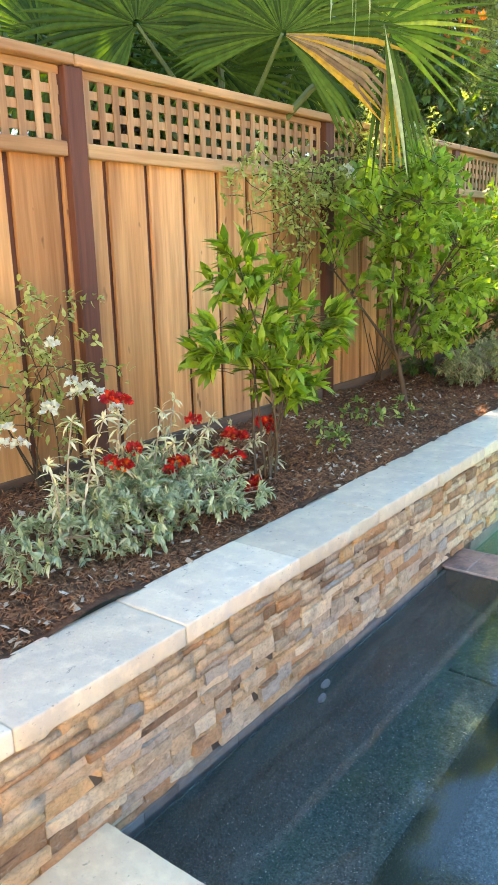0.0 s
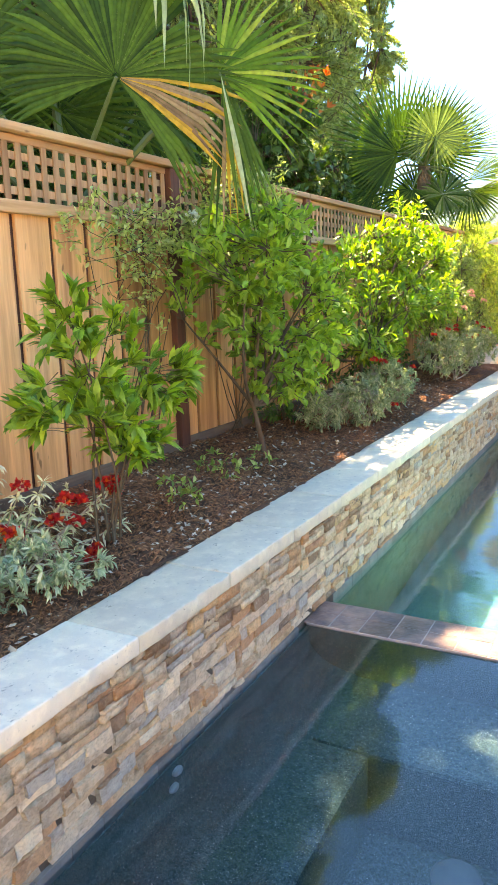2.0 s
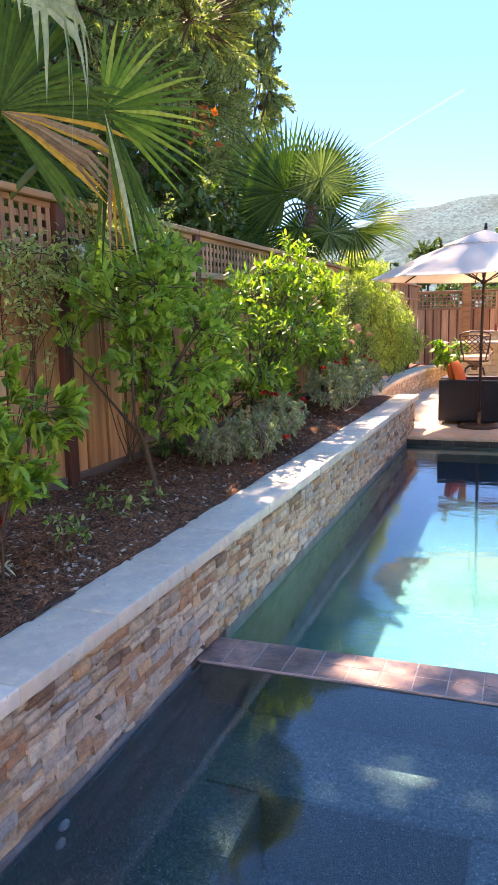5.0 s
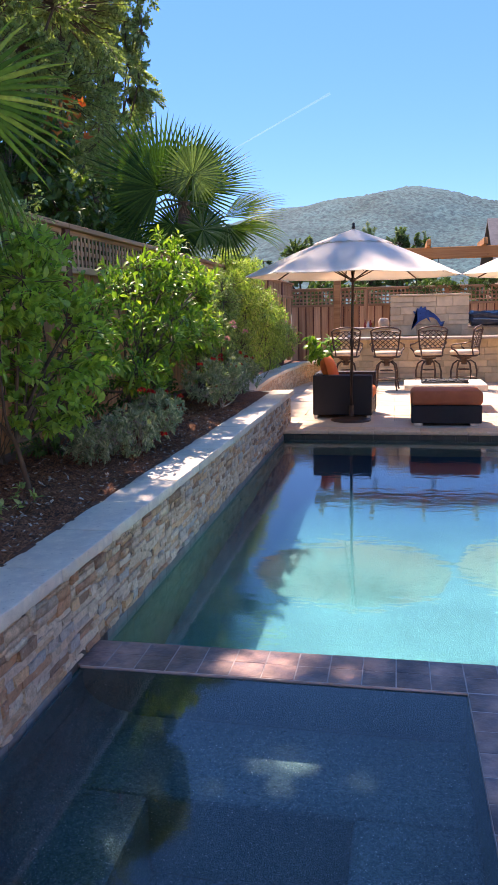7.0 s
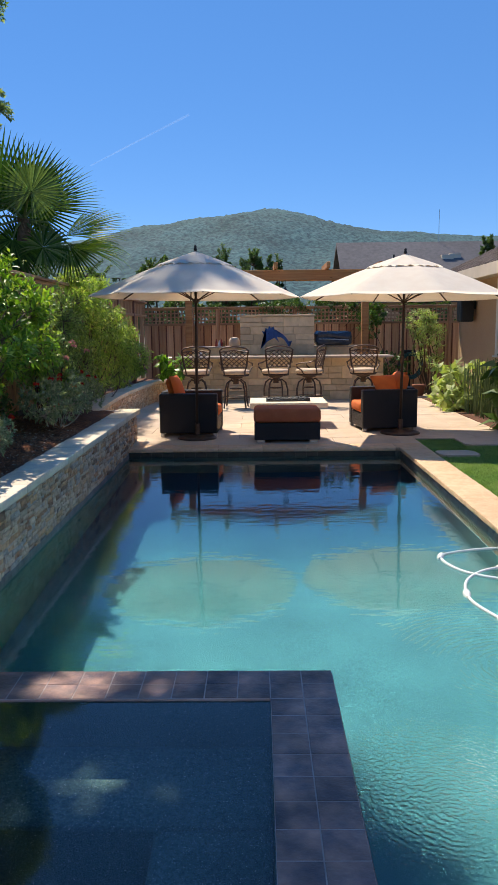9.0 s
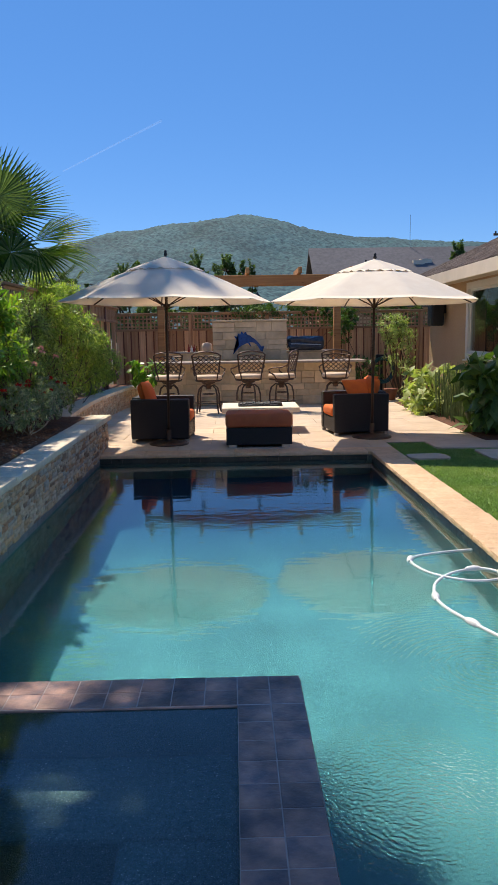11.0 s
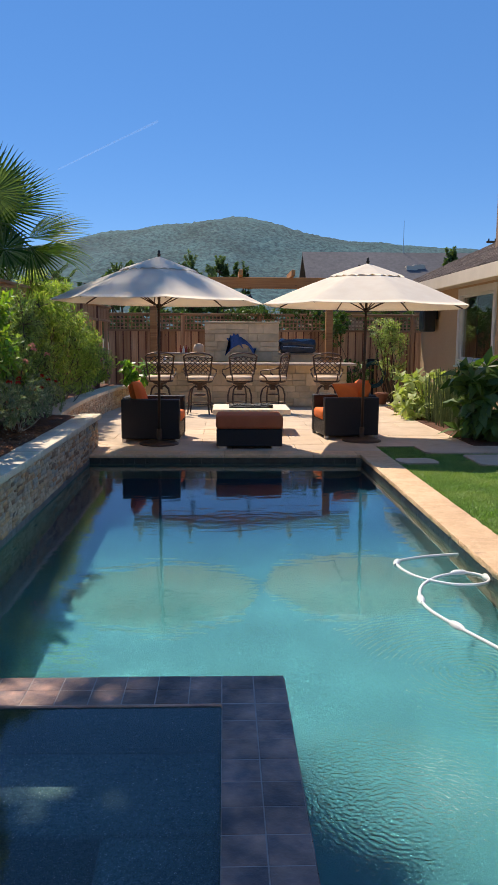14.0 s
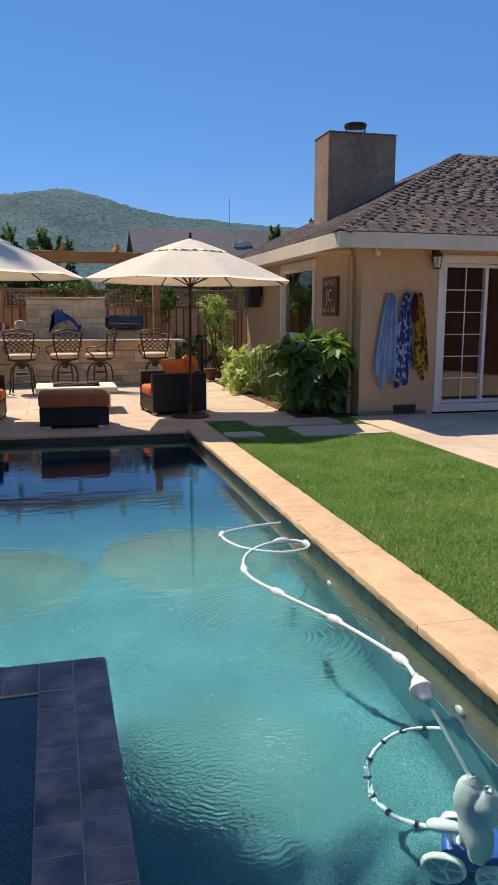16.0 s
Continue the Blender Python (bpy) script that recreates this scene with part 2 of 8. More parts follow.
def water_mat(name, tint, wave, calm, gloss):
    """Clear water: refraction below a glossy surface, gloss rising at low angles."""
    m, t, old, node, link = nodes_of(name)
    t.nodes.remove(old)
    bend, shine, edge, mix = node("BsdfRefraction"), node("BsdfGlossy"), node("Fresnel"), node("MixShader")
    bend.inputs["Color"].default_value = (*tint, 1)
    bend.inputs["Roughness"].default_value = shine.inputs["Roughness"].default_value = 0.0
    bend.inputs["IOR"].default_value, edge.inputs["IOR"].default_value = 1.333, gloss
    shine.inputs["Color"].default_value = (1, 1, 1, 1)
    link(edge.outputs[0], mix.inputs[0])
    link(bend.outputs[0], mix.inputs[1])
    link(shine.outputs[0], mix.inputs[2])
    link(mix.outputs[0], t.nodes["Material Output"].inputs[0])
    geo = node("NewGeometry")
    far = node("VectorMath")
    far.operation = "DISTANCE"
    far.inputs[1].default_value = (1.28, 2.92, -0.1)
    link(geo.outputs["Position"], far.inputs[0])
    reach = node("Math")
    reach.operation = "MULTIPLY"
    reach.inputs[1].default_value = 0.25
    link(far.outputs["Value"], reach.inputs[0])
    mask = ramp_node(t, reach.outputs[0], [(0.03, (1.0,) * 3), (0.09, (0.55,) * 3), (0.145, (calm,) * 3)])
    a = noise_node(t, 58.0, 2.5, 0.55, stretch=(1, 1.1, 1))
    waves = node("Math")
    waves.operation = "MULTIPLY"
    link(a, waves.inputs[0])
    link(mask, waves.inputs[1])
    total = waves.outputs[0]
    # two spots where water wells up and sends out rings
    for spot, pitch, strong, wide, wild in (((1.92, 3.94), 8.2, 0.14, 0.9, 4.5), ((1.28, 2.78), 11.0, 0.15, 0.6, 8.0)):
        off = node("VectorMath")
        off.inputs[1].default_value = (-spot[0], -spot[1], 0.115)
        link(geo.outputs["Position"], off.inputs[0])
        ring = node("TexWave")
        ring.wave_type, ring.rings_direction = "RINGS", "SPHERICAL"
        for key, value in (("Scale", pitch), ("Distortion", wild), ("Detail", 2.0), ("Detail Scale", 1.3)):
            ring.inputs[key].default_value = value
        link(off.outputs[0], ring.inputs["Vector"])
        dist = node("VectorMath")
        dist.operation = "LENGTH"
        link(off.outputs[0], dist.inputs[0])
        fade = ramp_node(t, dist.outputs["Value"], [(0.0, (strong,) * 3), (wide * 0.45, (strong * 0.6,) * 3), (wide, (0.0,) * 3)])
        rings = node("Math")
        rings.operation = "MULTIPLY_ADD"
        link(ring.outputs["Fac"], rings.inputs[0])
        link(fade, rings.inputs[1])
        link(total, rings.inputs[2])
        total = rings.outputs[0]
    for scale, high, stretch in ((6.5, 0.06, (0.7, 1.5, 1)), (13.0, 0.035, (0.6, 1.6, 1))):
        swell = node("Math")
        swell.operation, swell.inputs[1].default_value = "MULTIPLY_ADD", high
        link(noise_node(t, scale, 1, 0.4, stretch=stretch), swell.inputs[0])
        link(total, swell.inputs[2])
        total = swell.outputs[0]
    relief = node("Bump")
    relief.inputs["Strength"].default_value, relief.inputs["Distance"].default_value = wave, 0.02
    link(total if calm < 0.9 else a, relief.inputs["Height"])
    for n in (bend, shine, edge):
        link(relief.outputs[0], n.inputs["Normal"])
    return m


M = {}
ROCKS = [(0.76, 0.57, 0.38), (0.70, 0.47, 0.28), (0.52, 0.47, 0.40), (0.82, 0.66, 0.46), (0.74, 0.51, 0.32), (0.60, 0.32, 0.17), (0.78, 0.61, 0.43), (0.74, 0.55, 0.37),
         (0.56, 0.43, 0.30), (0.84, 0.69, 0.50), (0.60, 0.49, 0.39), (0.66, 0.36, 0.19), (0.74, 0.56, 0.40), (0.37, 0.22, 0.13), (0.80, 0.51, 0.27), (0.72, 0.55, 0.38)]
M["ledge"] = stone_mat("ledgestone", ROCKS, False)
M["ledge_joined"] = stone_mat("ledgestone_joined", ROCKS, True)
# tan stone, paler and warmer: light bounced off the terrace put into it
M["low_ledge_lit"] = stone_mat("low_wall_stone", [(0.86, 0.64, 0.42), (0.80, 0.52, 0.31), (0.88, 0.70, 0.48), (0.74, 0.50, 0.31), (0.84, 0.60, 0.36)], True)
M["ledge_back"] = mat("ledge_mortar", (0.15, 0.11, 0.08), bump=0.5)
def travertine_mat(name, c, c2, tint=0.14):
    """Tumbled travertine: creamy clouds, small dark pits, a tone for each slab."""
    m, t, bsdf, node, link = nodes_of(name)
    col = mixed(t, c, c2, ramp_node(t, noise_node(t, 4.5, 7, 0.65, offset_random=True), [(0.35, (0, 0, 0)), (0.62, (1, 1, 1))]))
    col = mixed(t, col, tuple(v * 1.12 for v in c), ramp_node(t, noise_node(t, 17, 5, 0.6), [(0.5, (0, 0, 0)), (0.7, (0.7,) * 3)]))
    pits = ramp_node(t, noise_node(t, 55, 4, 0.7, stretch=(1, 0.6, 1)), [(0.62, (0, 0, 0)), (0.70, (0.75,) * 3)])
    col = mixed(t, col, tuple(v * 0.45 for v in c2), pits)
    piece = ramp_node(t, random_of(t, False), [(0.0, (1 - tint, 1 - tint * 1.1, 1 - tint * 1.3)), (1.0, (1 + tint * 0.4,) * 3)])
    link(mixed(t, col, piece, 1.0, "MULTIPLY"), bsdf.inputs["Base Color"])
    bsdf.inputs["Roughness"].default_value = 0.72
    bumped(t, bsdf, noise_node(t, 38, 8, 0.7), 0.55, 0.012)
    return m
M["cap"] = travertine_mat("cap_travertine", (0.82, 0.71, 0.54), (0.66, 0.58, 0.47))
M["near_coping"] = travertine_mat("near_coping_travertine", (0.84, 0.69, 0.48), (0.70, 0.55, 0.38))
M["coping"] = travertine_mat("coping_sandstone", (0.76, 0.50, 0.30), (0.60, 0.385, 0.22), 0.1)
M["deck"] = mat("deck_limestone", (0.69, 0.53, 0.39), (0.60, 0.45, 0.32), rough=0.7, scale=5, big=0.6, vary=0.2, bump=0.25, bscale=60, tint=0.08)
M["dam"] = mat("slate_tile", (0.47, 0.27, 0.2), (0.15, 0.112, 0.118), rough=0.38, scale=9, big=3.5, vary=0.7, bump=0.45, bscale=40, tint=0.2)
# green-grey slate with the coping's shade put into its colour
M["tile"] = mat("waterline_tile", (0.034, 0.045, 0.038), (0.02, 0.027, 0.023), rough=0.35, scale=14, vary=0.3, bump=0.2, tint=0.3)
M["grout"] = mat("grout", (0.3, 0.27, 0.24), bump=0.2)
M["spa_tile"] = mat("spa_waterline_tile", (0.24, 0.23, 0.21), (0.16, 0.16, 0.15), rough=0.5, scale=14, vary=0.3, bump=0.2, tint=0.2)
M["ledge_grout"] = mat("ledge_grout", (0.5, 0.42, 0.39), bump=0.2)
def pebble_mat(name, c, c2, fleck, far_shade=None, sparse=0.0):
    """Exposed pebble plaster: dark matrix with pale flecks; an optional colour paints in far-end shade and depth
    dimming.
    """
    m, t, bsdf, node, link = nodes_of(name)
    col = mixed(t, c, c2, ramp_node(t, noise_node(t, 45, 5), [(0.35, (0, 0, 0)), (0.65, (1, 1, 1))]))
    col = mixed(t, col, ramp_node(t, noise_node(t, 1.3, 4), [(0.3, (0.75,) * 3), (0.7, (1.15,) * 3)]), 1.0, "MULTIPLY")
    col = mixed(t, col, fleck, ramp_node(t, noise_node(t, 115 + 2400 * sparse, 2), [(0.61 + sparse, (0, 0, 0)), (0.69 + sparse, (0.65 + 4 * sparse,) * 3)]))
    col = mixed(t, col, ramp_node(t, noise_node(t, 150, 3, 0.7), [(0.36, (0.55,) * 3), (0.5, (0.95,) * 3), (0.66, (1.45,) * 3)]), 1.0, "MULTIPLY")
    # shade and dimming of deep water painted in, growing with y
    if far_shade:
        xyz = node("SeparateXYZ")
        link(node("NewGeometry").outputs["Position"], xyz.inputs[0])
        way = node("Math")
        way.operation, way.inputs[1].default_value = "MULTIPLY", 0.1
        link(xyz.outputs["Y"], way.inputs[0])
        col = mixed(t, col, far_shade, ramp_node(t, way.outputs[0], [(0.60, (0, 0, 0)), (0.80, (1, 1, 1))]))
    link(col, bsdf.inputs["Base Color"])
    bsdf.inputs["Roughness"].default_value = 0.6
    bsdf.inputs["Specular IOR Level"].default_value = 0.04      # lies under water
    bumped(t, bsdf, noise_node(t, 130, 4), 0.6, 0.01)
    return m
M["spa_plaster"] = pebble_mat("spa_pebble", (0.145, 0.245, 0.23), (0.09, 0.17, 0.162), (0.75, 0.85, 0.78), sparse=0.022)
# last colour: the dimness painted onto the far floor
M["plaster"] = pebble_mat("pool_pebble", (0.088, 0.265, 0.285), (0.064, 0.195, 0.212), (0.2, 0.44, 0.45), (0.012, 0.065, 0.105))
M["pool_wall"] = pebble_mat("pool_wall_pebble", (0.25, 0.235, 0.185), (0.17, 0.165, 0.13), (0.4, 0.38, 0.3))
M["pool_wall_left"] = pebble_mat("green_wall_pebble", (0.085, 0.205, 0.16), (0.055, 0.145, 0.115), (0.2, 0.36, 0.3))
M["water"] = water_mat("water", (0.74, 0.96, 0.985), 0.75, 0.004, 1.4)
M["spa_water"] = water_mat("spa_water", (0.86, 0.95, 0.97), 0.006, 1.0, 1.48)
M["mulch"] = mat("mulch", (0.20, 0.085, 0.045), (0.085, 0.036, 0.02), rough=0.95, scale=40, big=2, vary=0.4, bump=1.0, bscale=50)
M["chip"] = mat("mulch_chip", (0.46, 0.2, 0.095), (0.22, 0.085, 0.04), rough=0.9, scale=60, tint=0.55, island=True)
M["pale_chip"] = mat("pale_leaf_chip", (0.66, 0.56, 0.44), (0.45, 0.36, 0.26), rough=0.9, tint=0.4, island=True)
M["soil"] = mat("ground_soil", (0.13, 0.11, 0.06), (0.07, 0.065, 0.035), rough=0.95, scale=3, big=0.05)
M["lawn"] = mat("lawn_soil", (0.045, 0.07, 0.02), (0.025, 0.04, 0.012), rough=0.95, scale=30)
M["blade"] = leaf_mat("grass_blade", (0.025, 0.095, 0.012), (0.34, 0.52, 0.15), gloss=0.45, through=0.3, patch=(0.38, 0.46, 0.17))
M["redwood"] = wood_mat("fence_board", (0.80, 0.45, 0.205), (0.60, 0.305, 0.13), 0.36)
M["rail_wood"] = wood_mat("fence_rail", (0.60, 0.36, 0.18), (0.42, 0.23, 0.105), 0.22, along="y")
M["post_wood"] = wood_mat("fence_post", (0.20, 0.075, 0.045), (0.13, 0.048, 0.03), 0.15, knots=False)
M["lattice"] = wood_mat("fence_lattice", (0.56, 0.34, 0.18), (0.38, 0.21, 0.105), 0.3, knots=False)
M["kick"] = wood_mat("fence_kickboard", (0.20, 0.14, 0.10), (0.13, 0.09, 0.065), 0.15, along="y")
M["far_board"] = wood_mat("far_fence_board", (0.64, 0.41, 0.25), (0.50, 0.30, 0.17), 0.35)
M["pergola"] = wood_mat("pergola_cedar", (0.55, 0.28, 0.11), (0.44, 0.20, 0.07), 0.12, along="x")
M["stucco"] = mat("stucco", (0.58, 0.40, 0.245), (0.53, 0.36, 0.215), rough=0.9, scale=30, big=0.5, vary=0.12, bump=0.4, bscale=120)
M["chimney"] = mat("chimney_stucco", (0.36, 0.245, 0.17), (0.25, 0.17, 0.12), rough=0.92, scale=8, big=0.9, vary=0.35, bump=0.4, bscale=110)
M["white"] = mat("white_paint", (0.74, 0.71, 0.66), (0.68, 0.65, 0.6), rough=0.5, scale=4, big=0.8, vary=0.1, bump=0.08)
M["fascia"] = mat("fascia_paint", (0.66, 0.57, 0.46), (0.6, 0.52, 0.42), rough=0.6, scale=4, big=0.8, vary=0.1, bump=0.08)
M["shingle"] = mat("roof_shingle", (0.165, 0.118, 0.1), (0.075, 0.055, 0.048), rough=0.9, scale=20, big=1.0, vary=0.25, bump=0.5, bscale=140, tint=0.4)
M["shingle_joined"] = mat("roof_shingle_joined", (0.155, 0.112, 0.096), (0.072, 0.053, 0.047), rough=0.9, scale=20, big=1.0, vary=0.25, bump=0.5, bscale=140, tint=0.4, island=True)
M["far_roof"] = mat("far_roof", (0.15, 0.14, 0.145), (0.11, 0.105, 0.11), rough=0.9, scale=6, big=0.3)
M["ashlar"] = mat("bar_limestone", (0.84, 0.64, 0.40), (0.70, 0.52, 0.32), rough=0.8, scale=8, big=1.5, vary=0.2, bump=0.4, bscale=60, tint=0.2)
M["counter"] = mat("counter_stone", (0.55, 0.45, 0.36), (0.4, 0.3, 0.23), rough=0.35, scale=25, big=2, vary=0.2, bump=0.1)
M["wicker"] = mat("black_wicker", (0.022, 0.018, 0.018), (0.012, 0.01, 0.011), rough=0.5, scale=80, bump=0.8, bscale=130, stretch=(1, 1, 2.5))
M["orange"] = cloth_mat("orange_fabric", (0.72, 0.17, 0.03), (0.62, 0.13, 0.025))
M["rust"] = cloth_mat("rust_fabric", (0.45, 0.12, 0.045), (0.38, 0.095, 0.035))
M["canvas"] = cloth_mat("umbrella_canvas", (0.92, 0.84, 0.72), (0.88, 0.79, 0.67), through=0.32)
M["bronze"] = mat("dark_bronze", (0.12, 0.07, 0.048), (0.075, 0.044, 0.032), rough=0.42, metal=0.4, scale=20, bump=0.1)
M["seat_cloth"] = cloth_mat("seat_fabric", (0.68, 0.52, 0.38), (0.58, 0.43, 0.31))
M["aluminium"] = mat("brushed_aluminium", (0.55, 0.55, 0.55), rough=0.35, metal=1.0, bump=0.05)
M["black"] = mat("black_plastic", (0.02, 0.02, 0.022), rough=0.5, bump=0.05)
M["dark_vinyl"] = mat("dark_vinyl", (0.045, 0.05, 0.065), (0.022, 0.025, 0.034), rough=0.16, bump=0.1)
M["white_plastic"] = mat("white_plastic", (0.78, 0.78, 0.76), (0.72, 0.72, 0.7), rough=0.4, bump=0.03)
M["blue_plastic"] = mat("blue_plastic", (0.02, 0.10, 0.42), rough=0.4, bump=0.03)
M["grey_plastic"] = mat("grey_plastic", (0.36, 0.40, 0.40), (0.28, 0.32, 0.32), rough=0.5, bump=0.1)
M["glass"] = glass_mat("window_glass", (0.9, 0.93, 0.92))
# the room's lack of light is put into this near-black colour
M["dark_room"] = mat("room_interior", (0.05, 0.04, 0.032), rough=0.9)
M["bark"] = mat("bark", (0.16, 0.105, 0.065), (0.085, 0.055, 0.035), rough=0.9, scale=25, stretch=(1, 1, 0.3), bump=0.7, bscale=60)
M["twig"] = mat("twig", (0.14, 0.10, 0.06), (0.09, 0.06, 0.035), rough=0.9, scale=25, bump=0.4)
M["palm_bark"] = mat("palm_bark", (0.2, 0.14, 0.09), (0.1, 0.07, 0.045), rough=0.95, scale=12, stretch=(1, 1, 3), bump=1.0, bscale=30)
M["citrus"] = leaf_mat("citrus_leaf", (0.08, 0.20, 0.025), (0.28, 0.46, 0.06), 0.34, 0.35, (0.46, 0.60, 0.11))
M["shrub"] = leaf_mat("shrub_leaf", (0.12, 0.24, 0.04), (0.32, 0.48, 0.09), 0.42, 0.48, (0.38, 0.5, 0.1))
M["bright"] = leaf_mat("bright_leaf", (0.08, 0.19, 0.025), (0.27, 0.42, 0.06), 0.4, 0.4, (0.46, 0.52, 0.09))
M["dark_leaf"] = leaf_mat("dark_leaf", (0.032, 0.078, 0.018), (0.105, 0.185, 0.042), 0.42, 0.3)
M["tree_leaf"] = leaf_mat("tree_leaf", (0.15, 0.21, 0.085), (0.38, 0.43, 0.20), 0.42, 0.42)
M["far_leaf"] = leaf_mat("far_leaf", (0.05, 0.10, 0.035), (0.14, 0.21, 0.075), 0.5, 0.3)
M["silver"] = leaf_mat("silver_leaf", (0.24, 0.34, 0.21), (0.46, 0.55, 0.38), 0.7, 0.25, (0.66, 0.68, 0.52))
M["silver_pale"] = leaf_mat("pale_stalk_leaf", (0.55, 0.52, 0.34), (0.76, 0.73, 0.55), 0.7, 0.25, (0.84, 0.80, 0.62))
M["pale_stem"] = mat("pale_stem", (0.50, 0.42, 0.30), (0.36, 0.29, 0.2), rough=0.8, bump=0.2)
M["vine"] = leaf_mat("vine_leaf", (0.28, 0.35, 0.11), (0.52, 0.57, 0.25), 0.55, 0.35)
M["petal_pink"] = leaf_mat("pink_petal", (0.6, 0.2, 0.24), (0.75, 0.35, 0.36), 0.6, 0.25)
M["petal_red"] = leaf_mat("red_petal", (0.38, 0.008, 0.014), (0.66, 0.02, 0.018), 0.6, 0.15, (0.75, 0.16, 0.02))
M["petal_white"] = leaf_mat("white_petal", (0.75, 0.76, 0.78), (0.85, 0.85, 0.84), 0.6, 0.25)
M["olive_leaf"] = leaf_mat("olive_leaf", (0.14, 0.22, 0.065), (0.34, 0.43, 0.15), 0.42, 0.46, (0.5, 0.54, 0.2))
M["bamboo_leaf"] = leaf_mat("bamboo_leaf", (0.16, 0.26, 0.05), (0.42, 0.52, 0.13), 0.4, 0.48, (0.6, 0.6, 0.2))
M["sage_leaf"] = leaf_mat("sage_leaf", (0.17, 0.23, 0.13), (0.40, 0.44, 0.28), 0.65, 0.3, (0.58, 0.55, 0.38))
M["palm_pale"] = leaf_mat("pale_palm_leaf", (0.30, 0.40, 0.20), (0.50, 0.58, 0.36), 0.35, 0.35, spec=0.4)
# two lighter copies of the palm leaf: sun on the blades put into their colour
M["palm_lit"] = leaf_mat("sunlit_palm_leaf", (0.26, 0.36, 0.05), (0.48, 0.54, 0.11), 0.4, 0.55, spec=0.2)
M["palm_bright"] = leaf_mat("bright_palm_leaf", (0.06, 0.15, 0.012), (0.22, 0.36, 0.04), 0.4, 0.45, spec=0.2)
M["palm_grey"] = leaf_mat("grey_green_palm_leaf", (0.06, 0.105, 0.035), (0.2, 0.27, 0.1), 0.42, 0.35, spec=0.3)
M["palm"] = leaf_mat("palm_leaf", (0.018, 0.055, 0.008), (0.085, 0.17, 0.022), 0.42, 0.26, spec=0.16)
M["palm_yellow"] = leaf_mat("yellow_palm_leaf", (0.42, 0.22, 0.02), (0.60, 0.36, 0.04), 0.5, 0.25)
M["palm_dry"] = leaf_mat("dry_palm_leaf", (0.22, 0.13, 0.07), (0.36, 0.25, 0.14), 0.8, 0.2)
M["stem"] = mat("green_stem", (0.13, 0.19, 0.06), (0.09, 0.13, 0.04), rough=0.6, bump=0.1)
M["red_leaf"] = leaf_mat("red_new_leaf", (0.5, 0.08, 0.04), (0.65, 0.22, 0.06), 0.45, 0.35)
M["horsetail"] = leaf_mat("horsetail_stem", (0.08, 0.14, 0.05), (0.17, 0.24, 0.10), 0.6, 0.1)
# blue of the hazy distance is put into the hill's greens
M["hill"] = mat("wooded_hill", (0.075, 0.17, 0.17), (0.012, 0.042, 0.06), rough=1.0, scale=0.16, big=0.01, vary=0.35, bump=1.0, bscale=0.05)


# ---- plan of the place (metres; deck at 0) ----
WALL_X = -1.19            # face of the raised planter wall
POOL_R, POOL_FAR, POOL_NEAR = 2.54, 10.5, 0.2
SPA_NEAR, DAM_Y, DAM_X = 1.2, 3.87, 0.942
WATER, DAM_TOP, FLOOR_Z = -0.115, -0.088, -1.2
CAP_TOP, CAP_BACK = 0.46, -1.475
FENCE_X, FENCE_FAR = -2.41, 20.6
HOUSE_X, HOUSE_Y = 5.357, 11.317
rng = random.Random(4)

# ground: one sheet with the pool cut out, out to the horizon
bm = bmesh.new()
R = 3000.0
xs, ys = [-R, -1.6, 2.6, R], [-R, POOL_NEAR - 0.05, POOL_FAR + 0.05, R]
grid = [[bm.verts.new((x, y, -0.09)) for x in xs] for y in ys]
for j in range(3):
    for i in range(3):
        if (i, j) != (1, 1):
            bm.faces.new((grid[j][i], grid[j][i + 1], grid[j + 1][i + 1], grid[j + 1][i]))
solid("ground", bm, M["soil"], "dry brown soil and scrub reaching to the hills", "ground")

# pool shell
pool = thing("pool", "long rectangular pool shell of pale blue-green pebble plaster", "swimming pool", kind="structure")
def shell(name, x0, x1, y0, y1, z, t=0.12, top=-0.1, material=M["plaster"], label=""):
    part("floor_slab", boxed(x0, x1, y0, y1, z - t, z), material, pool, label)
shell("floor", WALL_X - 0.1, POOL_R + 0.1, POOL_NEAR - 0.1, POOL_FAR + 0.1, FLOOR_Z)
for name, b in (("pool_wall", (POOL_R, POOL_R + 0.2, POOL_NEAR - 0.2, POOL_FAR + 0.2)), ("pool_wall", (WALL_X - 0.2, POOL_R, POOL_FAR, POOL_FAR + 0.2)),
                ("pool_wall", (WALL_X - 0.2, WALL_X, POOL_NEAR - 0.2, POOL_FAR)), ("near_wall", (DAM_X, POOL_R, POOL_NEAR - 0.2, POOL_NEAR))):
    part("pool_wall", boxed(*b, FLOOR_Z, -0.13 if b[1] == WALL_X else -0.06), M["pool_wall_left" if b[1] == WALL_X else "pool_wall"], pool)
# the right wall meets the floor in a deep rounded cove, tight at the near end
bm = bmesh.new()
rings = []
for i in range(25):
    y = POOL_NEAR + (POOL_FAR - POOL_NEAR) * i / 24
    rad = 0.12 + 0.12 * min(max((y - 3.0) / 0.8, 0), 1)
    rings.append([bm.verts.new((POOL_R - rad + rad * math.cos(a), y, FLOOR_Z + rad - rad * math.sin(a) + 0.003)) for a in (radians(90 * k / 8) for k in range(9))])
for a, b in zip(rings, rings[1:]):
    for k in range(8):
        bm.faces.new((a[k], b[k], b[k + 1], a[k + 1]))
bmesh.ops.recalc_face_normals(bm, faces=bm.faces)
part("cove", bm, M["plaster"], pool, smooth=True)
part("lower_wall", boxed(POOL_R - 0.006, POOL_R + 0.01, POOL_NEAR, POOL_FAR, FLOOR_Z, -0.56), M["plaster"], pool)
